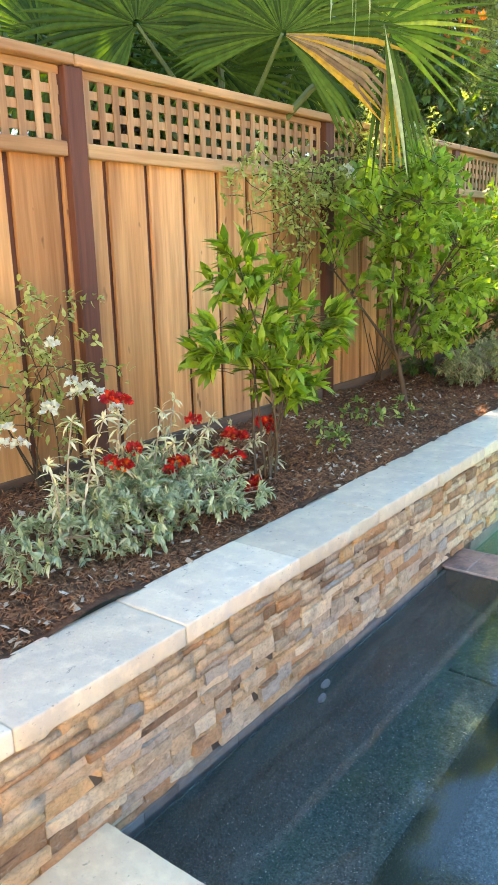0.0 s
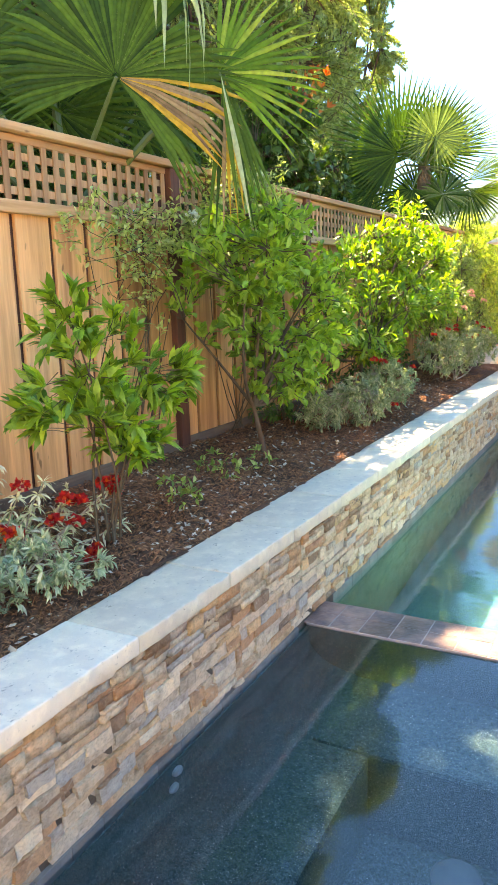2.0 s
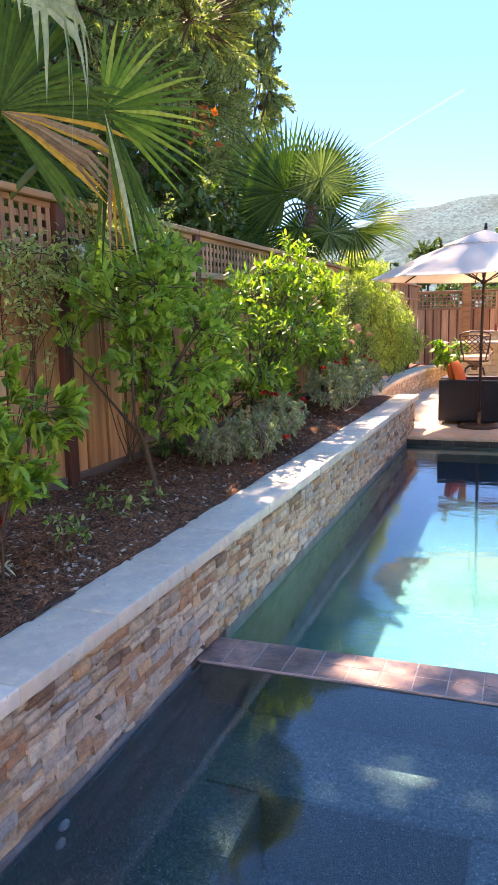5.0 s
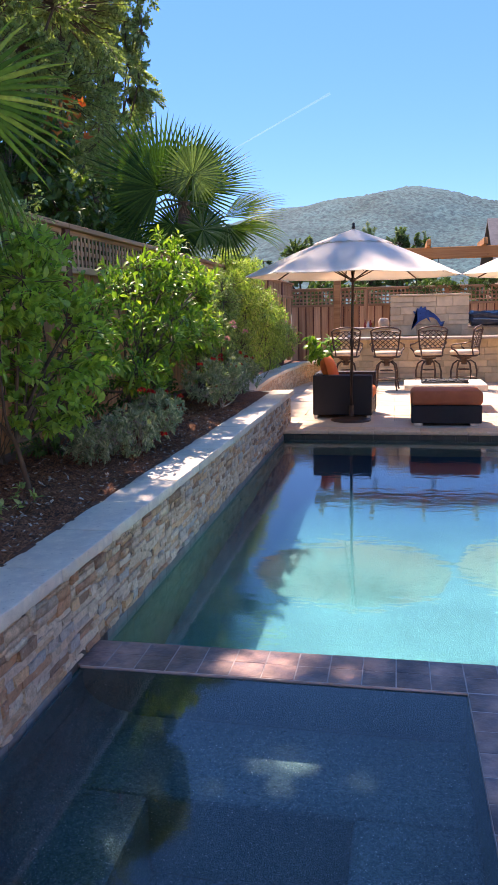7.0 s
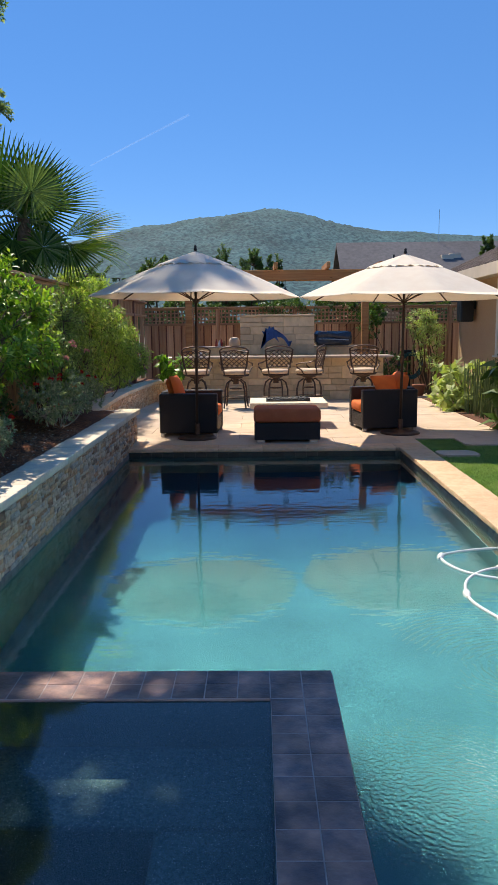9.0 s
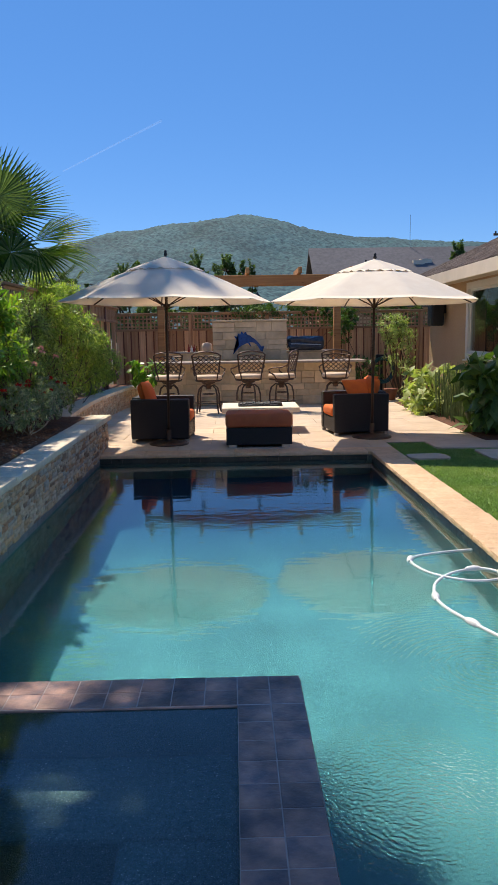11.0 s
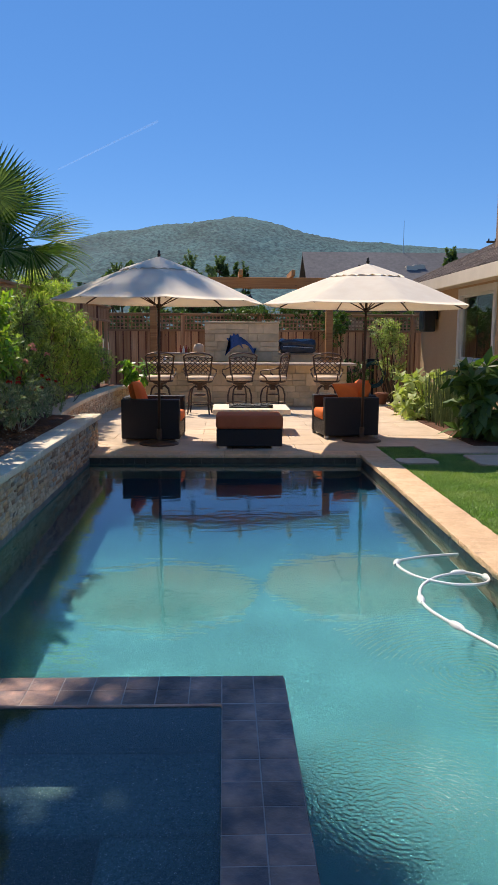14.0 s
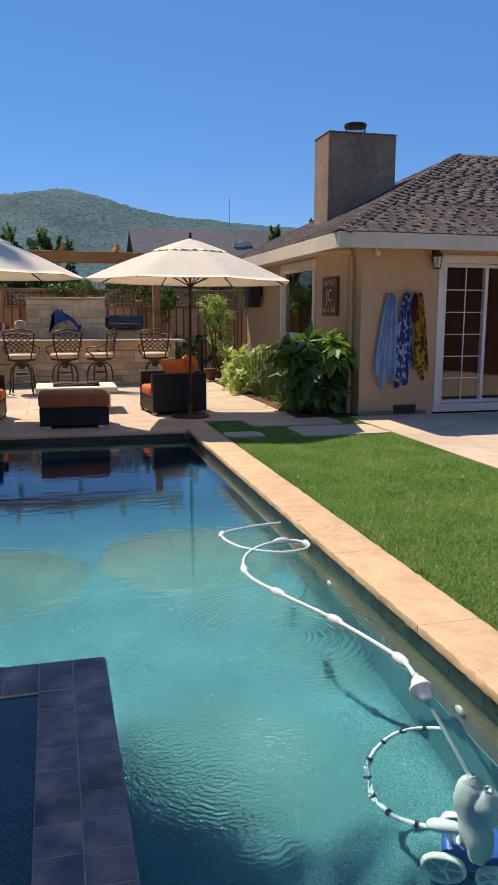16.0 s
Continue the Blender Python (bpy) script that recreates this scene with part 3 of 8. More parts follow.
# spa: outer walls, seat ring and well
part("spa_wall", boxed(WALL_X, DAM_X - 0.004, DAM_Y - 0.29, DAM_Y - 0.004, FLOOR_Z, DAM_TOP - 0.02), M["spa_plaster"], pool)
part("spa_wall", boxed(DAM_X - 0.312, DAM_X - 0.004, SPA_NEAR, DAM_Y - 0.29, FLOOR_Z, DAM_TOP - 0.02), M["spa_plaster"], pool)
part("spa_wall", boxed(WALL_X, DAM_X - 0.004, SPA_NEAR - 0.3, SPA_NEAR, FLOOR_Z, -0.06), M["spa_plaster"], pool)
part("spa_wall", boxed(WALL_X, WALL_X + 0.012, SPA_NEAR, DAM_Y - 0.29, FLOOR_Z, -0.13), M["spa_plaster"], pool)
SI, SF = DAM_X - 0.312, DAM_Y - 0.29
part("spa_floor", boxed(WALL_X, SI, SPA_NEAR, SF, -1.3, -1.15), M["spa_plaster"], pool)
for b in ((WALL_X + 0.012, SI, SF - 0.56, SF), (SI - 0.47, SI, SPA_NEAR, SF - 0.56), (WALL_X + 0.012, WALL_X + 0.53, SPA_NEAR, SF - 0.56), (WALL_X + 0.53, SI - 0.47, SPA_NEAR, SPA_NEAR + 0.4)):
    part("spa_bench", boxed(*b, -1.15, -0.55, bevel=0.03, seg=2), M["spa_plaster"], pool)
# the planter side rolls into its bench in a wide cove
bm = bmesh.new()
rings = [[bm.verts.new((WALL_X + 0.013 + 0.26 * (1 - math.sin(a)), y, -0.548 + 0.3 * (1 - math.cos(a)))) for a in (radians(90 * k / 12) for k in range(13))] for y in (SPA_NEAR, (SPA_NEAR + SF) / 2, SF)]
for a, b in zip(rings, rings[1:]):
    for k in range(12):
        bm.faces.new((a[k], a[k + 1], b[k + 1], b[k]))
bmesh.ops.recalc_face_normals(bm, faces=bm.faces)
part("spa_cove", bm, M["spa_plaster"], pool, smooth=True)
bm = bmesh.new()
lathe(bm, [(0.1, 0), (0.1, 0.006), (0.092, 0.01), (0.02, 0.012)], 28)
bm.transform(pose(-0.276, 2.93, -1.149))
part("spa_drain", bm, M["grey_plastic"], pool, "round pale drain cover")
for y, z in ((2.36, -0.2), (2.33, -0.29)):
    bm = bmesh.new()
    lathe(bm, [(0.028, 0), (0.028, 0.012), (0.018, 0.02), (0.01, 0.016)], 14)
    bm.transform(pose(WALL_X + 0.01, y, z, 0, 90, 0))
    part("spa_jet", bm, M["white_plastic"], pool, "round pale jet fitting")
for x, y in ((1.6, 3.9),):
    bm = bmesh.new()
    lathe(bm, [(0.03, 0), (0.03, 0.006), (0.02, 0.01)], 18)
    bm.transform(pose(x, y, FLOOR_Z - 0.006))
    part("drain_cover", bm, M["plaster"], pool)
for y, z in ((3.25, -0.41), (5.0, -0.5)):
    bm = bmesh.new()
    lathe(bm, [(0.035, 0), (0.035, 0.01), (0.02, 0.016)], 18)
    bm.transform(pose(POOL_R, y, z, 0, -90, 0))
    part("return_fitting", bm, M["white_plastic"], pool)

# water sheets
def water_sheet(name, rects, material, label, z):
    bm = bmesh.new()
    for x0, x1, y0, y1 in rects:
        bm.faces.new([bm.verts.new(p) for p in ((x0, y0, z), (x1, y0, z), (x1, y1, z), (x0, y1, z))])
    bmesh.ops.remove_doubles(bm, verts=bm.verts, dist=1e-5)
    ob = solid(name, bm, material, label, "water")
    ob.visible_shadow = False
water_sheet("water", [(DAM_X, POOL_R, POOL_NEAR, DAM_Y), (WALL_X, DAM_X, DAM_Y, POOL_FAR), (DAM_X, POOL_R, DAM_Y, POOL_FAR)], M["water"], "clear rippled turquoise pool water", WATER)
water_sheet("spa_water", [(WALL_X, SI, SPA_NEAR, SF)], M["spa_water"], "still dark spa water", WATER + 0.016)

# raised mulch bed
def bed_z(x, y):
    return 0.46 + 0.10 * min(max((CAP_BACK - x) / 0.9, 0), 1.2) + 0.03 * noise.noise((x * 3, y * 3, 0)) + 0.02 * noise.noise((x * 11, y * 11, 3))
nx, ny = 26, 180
gx, gy = np.linspace(FENCE_X - 0.3, CAP_BACK + 0.02, nx), np.linspace(-1.5, POOL_FAR + 0.45, ny)
verts = [(x, y, bed_z(x, y)) for y in gy for x in gx]
faces = [(j * nx + i, j * nx + i + 1, (j + 1) * nx + i + 1, (j + 1) * nx + i) for j in range(ny - 1) for i in range(nx - 1)]
tagged(new("mulch_bed", fast_mesh("mulch_bed", verts, faces, M["mulch"], True)), "raised planting bed covered in dark brown bark mulch", "planting bed", kind="structure")

def slivers(n, x0, x1, y0, y1, lift, long, wide, seed, flat=0.35):
    """Loose bark slivers lying at all angles: thin four-sided chips."""
    r = np.random.RandomState(seed)
    x, y = r.uniform(x0, x1, n), y0 + (y1 - y0) * r.uniform(0, 1, n) ** 1.25
    z = np.array([bed_z(a, b) for a, b in zip(x, y)]) + r.uniform(0.0, lift, n)
    a, l, w = r.uniform(0, 2 * np.pi, n), r.uniform(0.4, 1.0, n) * long, r.uniform(0.5, 1, n) * wide
    tilt = r.normal(0, flat, n)
    d = np.stack([np.cos(a), np.sin(a), np.sin(tilt)], 1) * l[:, None]
    s = np.stack([-np.sin(a), np.cos(a), r.normal(0, 0.4, n)], 1) * w[:, None]
    c = np.stack([x, y, z], 1)
    up = np.array([0, 0, 0.006])
    v = np.stack([c - d - s, c + d - s * 0.5, c + d * 0.9 + s, c - d * 0.8 + s, c + up + s * 0.1], 1).reshape(-1, 3)
    b = np.arange(n)[:, None] * 5
    f = np.concatenate([b + [0, 1, 4], b + [1, 2, 4], b + [2, 3, 4], b + [3, 0, 4]])
    return v, f
v, f = slivers(62000, FENCE_X, CAP_BACK, 0.6, 9.5, 0.022, 0.018, 0.0019, 1, 0.5)
tagged(new("mulch", fast_mesh("mulch", v, f, M["chip"])), "loose shredded bark mulch over the bed", "mulch", kind="stuff")
v, f = slivers(1500, FENCE_X + 0.05, CAP_BACK, 0.8, 9.0, 0.024, 0.02, 0.010, 2, 0.3)
tagged(new("fallen_leaves", fast_mesh("fallen_leaves", v, f, M["pale_chip"])), "dry pale fallen leaves scattered on the mulch", "fallen leaves", kind="stuff")

# far deck, right patio and near deck: slabs with open joints over a dark bed
def paving(name, label, x0, x1, y0, y1, w, d, seed, z=0.0, keep=lambda x, y: True):
    base = thing(name, label, "paving", kind="structure")
    part("bedding", boxed(x0, x1, y0, y1, z - 0.08, z - 0.012), M["grout"], base)
    r = random.Random(seed)
    mesh, y, row = {}, y0, 0
    while y < y1 - 0.02:
        dd = min(d, y1 - y)
        x = x0 - (row % 2) * w * 0.5
        while x < x1 - 0.02:
            a, b = max(x, x0), min(x + w, x1)
            if b - a > 0.03 and keep((a + b) / 2, y + dd / 2):
                key = (round(b - a, 3), round(dd, 3))
                if key not in mesh:
                    mesh[key] = mesh_of("slab", boxed(0.002, key[0] - 0.002, 0.002, key[1] - 0.002, -0.04, 0, bevel=0.004), M["deck"])
                ob = part("slab", mesh[key], None, base)
                ob.location = (a, y, z + r.uniform(-0.0015, 0.0015))
            x += w
        y, row = y + dd, row + 1
    return base
paving("deck_far", "pale tan limestone paving of the seating terrace", -2.0, 2.88, POOL_FAR + 0.32, 18.9, 0.92, 0.61, 3)
paving("deck_side", "pale tan limestone paving beside the planting strip", 2.88, 5.0, 11.3, 18.9, 0.92, 0.61, 4)
paving("deck_near", "pale limestone deck round the spa", -1.19, 2.5, -4.0, SPA_NEAR - 0.42, 0.92, 0.61, 5, keep=lambda x, y: x < DAM_X or y < 0.0)
paving("patio", "pale tan concrete patio before the sliding door", 5.2, 12.0, 3.0, HOUSE_Y, 1.9, 1.6, 6, z=0.0)

# coping stones
coping = thing("coping", "tan sandstone coping along the pool edge", "coping", kind="structure")
def rough_stone(name, lx, ly, h, material, seed, edge=0.012, cuts=7, bevel=0.012):
    """A cut slab with a hand-chiselled outline."""
    bm = bmesh.new()
    box(bm, 0.0, lx, 0.0003, ly - 0.0003, -h, 0)
    bmesh.ops.subdivide_edges(bm, edges=[e for e in bm.edges if abs(e.verts[0].co.y - e.verts[1].co.y) > ly * 0.5], cuts=cuts, use_grid_fill=True)
    bmesh.ops.subdivide_edges(bm, edges=[e for e in bm.edges if abs(e.verts[0].co.x - e.verts[1].co.x) > lx * 0.5], cuts=2, use_grid_fill=True)
    for v in bm.verts:
        v.co.z = max(min(v.co.z, 0), -h)
        k = Vector((v.co.x * 9 + seed * 3.1, v.co.y * 24, v.co.z * 20))
        n = noise.noise_vector(k)
        side = v.co.x < 0.01 or v.co.x > lx - 0.01
        v.co += Vector((n.x * edge if side else 0, 0, n.z * edge * 0.25))
    top = [e for e in bm.edges if e.is_boundary or (len(e.link_faces) == 2 and e.calc_face_angle(0) > 0.8)]
    bmesh.ops.bevel(bm, geom=top, offset=bevel, segments=2, affect="EDGES", profile=0.6)
    return mesh_of(name, bm, material, True)
right_stones = [rough_stone("coping_stone", 0.36, 1.22, 0.05, M["coping"], s, edge=0.008, cuts=31, bevel=0.006) for s in range(4)]
y, i = POOL_NEAR - 0.2, 0
while y < POOL_FAR - 0.02:
    ob = part("coping_stone", right_stones[i % 4], None, coping)
    ob.location = (POOL_R - 0.025, y, 0)
    if y + 1.22 > POOL_FAR:
        ob.scale = (1, (POOL_FAR - y) / 1.22, 1)
    y, i = y + 1.22, i + 1
far_stones = [rough_stone("coping_stone", 0.36, 0.61, 0.05, M["coping"], 10 + s, edge=0.006) for s in range(3)]
x, i = WALL_X, 0
while x < POOL_R + 0.32:
    ob = part("coping_stone", far_stones[i % 3], None, coping)
    w = min(0.61, POOL_R + 0.335 - x)
    ob.matrix_world = Matrix.Translation((x + w, POOL_FAR - 0.025, 0)) @ pose(0, 0, 0, 0, 0, 90) @ Matrix.Diagonal((1, w / 0.61, 1, 1))
    x, i = x + 0.61, i + 1
x, i = WALL_X + 0.004, 0
near_stones = [rough_stone("coping_stone", 0.36, 0.61, 0.05, M["near_coping"], 20 + s, edge=0.005, cuts=15, bevel=0.006) for s in range(3)]
while x < DAM_X + 0.3:
    ob = part("coping_stone", near_stones[i % 3], None, coping)
    ob.matrix_world = Matrix.Translation((x + 0.61, SPA_NEAR - 0.37, 0)) @ pose(0, 0, 0, 0, 0, 90) @ Matrix.Diagonal((1.05, 1, 1, 1))
    x, i = x + 0.61, i + 1
part("coping_bed", boxed(POOL_R, POOL_R + 0.3, POOL_NEAR - 0.2, POOL_FAR + 0.3, -0.1, -0.052), M["grout"], coping)
part("coping_bed", boxed(WALL_X, POOL_R, POOL_FAR + 0.002, POOL_FAR + 0.31, -0.1, -0.052), M["grout"], coping)
part("coping_bed", boxed(WALL_X, DAM_X, SPA_NEAR - 0.35, SPA_NEAR - 0.002, -0.1, -0.052), M["grout"], coping)

# waterline tiles: right wall, far wall and spa side of the planter wall
tile_row = thing("waterline_tiles", "dark green-grey slate tile band at the waterline", "tile band", kind="structure")
tile_mesh = mesh_of("tile", boxed(0, 0.012, 0.0008, 0.1512, -0.2, -0.054, bevel=0.0012), M["tile"])
for i in range(int((POOL_FAR - 1.5) / 0.152)):
    part("tile", tile_mesh, None, tile_row).matrix_world = pose(POOL_R, POOL_FAR - 0.152 * i, 0, 0, 0, 180)
for i in range(int((POOL_R - WALL_X) / 0.152)):
    part("tile", tile_mesh, None, tile_row).matrix_world = pose(WALL_X + 0.152 * i, POOL_FAR, 0, 0, 0, -90)
low_tile = mesh_of("tile", boxed(0, 0.020, 0.0008, 0.1512, -0.19, -0.072, bevel=0.0012), M["spa_tile"])
for i in range(int((POOL_FAR - SPA_NEAR) / 0.152)):
    y = SPA_NEAR + 0.152 * i
    if not DAM_Y - 0.42 < y < DAM_Y - 0.01:
        part("tile", low_tile, None, tile_row).location = (WALL_X - 0.016, y, 0)

# spa overflow ledge: two rows of slate tile
dam = thing("spa_ledge", "spa overflow ledge paved with two rows of brown-purple slate tile", "ledge", kind="structure")
part("ledge_core", boxed(WALL_X, DAM_X - 0.002, DAM_Y - 0.288, DAM_Y - 0.002, -0.2, DAM_TOP - 0.0015), M["ledge_grout"], dam)
part("ledge_core", boxed(DAM_X - 0.31, DAM_X - 0.002, SPA_NEAR, DAM_Y - 0.288, -0.2, DAM_TOP - 0.0015), M["ledge_grout"], dam)
sq = mesh_of("ledge_tile", boxed(-0.075, 0.075, -0.075, 0.075, -0.012, 0, bevel=0.0015), M["dam"])
def dam_tile(x, y, sy=1.0):
    ob = part("ledge_tile", sq, None, dam)
    ob.location = (x, y, DAM_TOP + rng.uniform(-0.001, 0.001))
    ob.scale = (1, sy, 1)
for i in range(int((DAM_X - WALL_X) / 0.155) + 1):
    x = DAM_X - 0.0775 - 0.155 * i
    for k in range(2):
        if x > WALL_X - 0.03:
            dam_tile(x, DAM_Y - 0.07 - 0.143 * k, 0.93)
for j in range(16):
    for k in range(2):
        dam_tile(DAM_X - 0.0775 - 0.155 * k, DAM_Y - 0.29 - 0.0775 - 0.155 * j)
edge = mesh_of("edge_tile", boxed(0, 0.008, -0.0745, 0.0745, -0.14, -0.014), M["dam"])
for i in range(int((DAM_X - WALL_X) / 0.155)):
    part("edge_tile", edge, None, dam).matrix_world = pose(DAM_X - 0.0775 - 0.155 * i, DAM_Y - 0.004, DAM_TOP, 0, 0, 90)
for j in range(17):
    part("edge_tile", edge, None, dam).location = (DAM_X - 0.004, DAM_Y - 0.08 - 0.155 * j, DAM_TOP)

# lawn and stepping stones
STONES = [(2.9, 3.42, 9.75, 10.15), (3.9, 5.15, 9.62, 10.45), (3.45, 4.85, 10.62, 11.35)]
LX0, LX1, LY0, LY1 = 2.88, 5.2, 1.0, 11.28
solid("lawn", boxed(LX0, LX1, LY0, LY1, -0.09, -0.03), M["lawn"], "soil under the mown lawn beside the pool", "lawn")
r = np.random.RandomState(8)
n = 330000
x, y = r.uniform(LX0, LX1, n), LY0 + (LY1 - LY0) * r.uniform(0, 1, n)
ok = np.ones(n, bool)
for a, b, c, d in STONES:
    ok &= ~((x > a) & (x < b) & (y > c) & (y < d))
x, y = x[ok], y[ok]
n = len(x)
h, a = r.uniform(0.012, 0.036, n), r.uniform(0, 2 * np.pi, n)
lean = r.normal(0, 0.021, (n, 2))
w = 0.0022 * (1 + 0.12 * y)
s = np.stack([np.cos(a) * w, np.sin(a) * w, np.zeros(n)], 1)
c = np.stack([x, y, np.full(n, -0.032)], 1)
tip = c + np.stack([lean[:, 0], lean[:, 1], h], 1)
v = np.stack([c - s, c + s, tip], 1).reshape(-1, 3)
tagged(new("grass", fast_mesh("grass", v, np.arange(3 * n).reshape(-1, 3), M["blade"])), "short mown green lawn grass beside the pool coping", "grass", kind="stuff")
for i, (a, b, c, d) in enumerate(STONES):
    bm = bmesh.new()
    k = 0.08
    slab(bm, [(a + k, c), (b - k * 0.5, c + 0.02), (b, c + k), (b - 0.02, d - k), (b - k, d), (a + k * 0.6, d - 0.01), (a, d - k), (a + 0.01, c + k)], -0.06, 0.004)
    bmesh.ops.bevel(bm, geom=[e for e in bm.edges if e.calc_face_angle(0) > 1], offset=0.008, segments=1, affect="EDGES")
    tagged(new("stepping_stone", mesh_of("stepping_stone", bm, M["deck"])), "flat tan flagstone set in the lawn", "stepping stone", group="flagstones in the lawn")

# distant hill, one long wooded ridge
def hill_z(x, y):
    ridge = 178 + 44 * math.exp(-((x / 1500 * 1500 - 5) / 150) ** 2) + 10 * math.exp(-((x + 190) / 90) ** 2)
    ridge *= 1 / (1 + math.exp(-(x + 560) / 80)) * (1 - 0.25 / (1 + math.exp(-(x - 650) / 150)))
    near = min(max((y - 760) / 740, 0), 1)
    near = near * near * (3 - 2 * near)
    return ridge * near * (1 + 0.05 * noise.noise((x / 90, y / 120, 0))) + 24 * near * (1 - near) * noise.noise((x / 110, y / 160, 4)) * 3
nx, ny = 420, 120
gx, gy = np.linspace(-900, 1500, nx), np.linspace(740, 1540, ny)
verts = [(x, y, hill_z(x, y) + 3.2 * noise.noise((x / 7, y / 9, 1)) + 2.2 * noise.noise((x / 3.4, y / 5, 2))) for y in gy for x in gx]
faces = [(j * nx + i, j * nx + i + 1, (j + 1) * nx + i + 1, (j + 1) * nx + i) for j in range(ny - 1) for i in range(nx - 1)]
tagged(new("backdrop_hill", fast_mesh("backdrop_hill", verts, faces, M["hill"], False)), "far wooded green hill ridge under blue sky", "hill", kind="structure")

# ---- raised planter wall: core and caps; its stones come last ----
planter = thing("wall_planter", "raised planter wall faced with split ledgestone and capped in limestone", "wall", kind="structure")
part("core", boxed(CAP_BACK + 0.04, WALL_X - 0.014, -1.6, POOL_FAR + 0.4, -0.3, CAP_TOP - 0.06), M["ledge_back"], planter)
cap_meshes = [rough_stone("capstone", 0.31, 0.615, 0.065, M["cap"], 30 + s, edge=0.006, cuts=15, bevel=0.007) for s in range(5)]
y, i = -1.53, 0
while y < POOL_FAR + 0.42:
    ob = part("capstone", cap_meshes[i % 5], None, planter)
    ob.location = (CAP_BACK, y, CAP_TOP + 0.002 * (i % 2))
    y, i = y + 0.617, i + 1

# planting bed behind the low wall
solid("planting_bed", boxed(FENCE_X - 0.3, -2.0, POOL_FAR + 0.4, 20.4, -0.05, 0.34), M["mulch"], "mulched bed behind the low terrace wall", "planting bed")
# low curved wall beyond it
low_wall = thing("wall_low", "low curving terrace wall of tan ledgestone with pale caps", "wall", kind="structure")
def curve2(s):
    """The low wall's line: from the end of the planter wall back along the terrace, turning towards the bar."""
    if s < 5.6:
        return Vector((-1.78 - 0.12 * math.sin(min(s / 5.6, 1) * math.pi), 11.35 + s, 0))
    a = (s - 5.6) / 1.9
    return Vector((-1.78 + 1.9 * (1 - math.cos(a)), 16.95 + 1.9 * math.sin(a), 0))
def strip(bm, s0, s1, off0, off1, z0, z1, step=0.15):
    n = max(2, int((s1 - s0) / step))
    rings = []
    for i in range(n + 1):
        s = s0 + (s1 - s0) * i / n
        p, d = curve2(s), (curve2(s + 0.01) - curve2(s - 0.01)).normalized()
        side = Vector((d.y, -d.x, 0))
        rings.append([bm.verts.new(p + side * o + Vector((0, 0, z))) for o, z in ((off0, z0), (off1, z0), (off1, z1), (off0, z1))])
    for a, b in zip(rings, rings[1:]):
        for k in range(4):
            bm.faces.new((a[k], b[k], b[(k + 1) % 4], a[(k + 1) % 4]))
    bm.faces.new(rings[0])
    bm.faces.new(list(reversed(rings[-1])))
bm = bmesh.new()
strip(bm, 0, 8.2, -0.26, -0.025, -0.05, 0.40)
part("core", bm, M["ledge_back"], low_wall)
for i in range(13):
    bm = bmesh.new()
    strip(bm, i * 0.63 + 0.003, i * 0.63 + 0.627, -0.29, 0.03, 0.40, 0.46)
    part("capstone", bm, M["cap"], low_wall)
part("end_pier", boxed(-1.9, -1.2, POOL_FAR + 0.42, POOL_FAR + 0.75, -0.05, 0.40), M["ledge_back"], planter)
part("capstone", rough_stone("capstone", 0.34, 0.72, 0.06, M["cap"], 51), None, planter).matrix_world = Matrix.Translation((-1.19, POOL_FAR + 0.42, CAP_TOP)) @ pose(0, 0, 0, 0, 0, 90)

# ---- side fence: dark posts, boards on boards, lattice and rails ----
def fence_run(name, label, length, top, lat0, lat1, base, mats, board_w=0.262, post_gap=2.045, first=0.0, lat_pitch=0.085, row_pitch=0.078):
    """A fence along local +y, its face towards local +x."""
    f = thing(name, label, "fence", kind="structure")
    board = mesh_of("board", boxed(-0.028, -0.008, 0.012, board_w - 0.022, base, lat0 - 0.005, bevel=0.002), mats[0])
    back = mesh_of("back_board", boxed(-0.05, -0.03, 0, board_w, base, lat0 - 0.005), mats[5])
    for i in range(int(length / board_w)):
        part("board", board, None, f).location = (0, i * board_w + 0.06, 0)
        part("back_board", back, None, f).location = (0, (i + 0.5) * board_w + 0.06, 0)
    y = first
    post = mesh_of("post", boxed(-0.075, 0.035, -0.05, 0.05, base - 0.3, top - 0.045, bevel=0.004), mats[1])
    span = mesh_of("rail", boxed(-0.045, 0.03, 0.055, post_gap - 0.055, lat0 - 0.06, lat0, bevel=0.004), mats[2])
    upper = mesh_of("rail", boxed(-0.03, 0.005, 0.055, post_gap - 0.055, lat1, top - 0.045, bevel=0.003), mats[2])
    cap = mesh_of("rail_cap", boxed(-0.085, 0.05, 0.004, post_gap - 0.004, top - 0.042, top, bevel=0.005), mats[2])
    kick = mesh_of("kickboard", boxed(-0.03, 0.012, 0.055, post_gap - 0.055, base - 0.1, base + 0.06, bevel=0.003), mats[4])
    slat = mesh_of("lattice_slat", boxed(-0.004, 0.004, -0.018, 0.018, lat0, lat1), mats[3])
    cross = mesh_of("lattice_cross", boxed(-0.014, -0.005, 0.055, post_gap - 0.055, -0.018, 0.018), mats[3])
    while y < length:
        part("post", post, None, f).location = (0, y, 0)
        for m in (span, upper, cap, kick):
            part(m.name.split(".")[0], m, None, f).location = (0, y, 0)
        z = lat0 + row_pitch * 0.6
        while z < lat1:
            part("lattice_cross", cross, None, f).location = (0, y, z)
            z += row_pitch
        k = y + 0.09
        while k < y + post_gap - 0.05:
            part("lattice_slat", slat, None, f).location = (0, k, 0)
            k += lat_pitch
        y += post_gap
    return f
M["back_board"] = M["post_wood"]
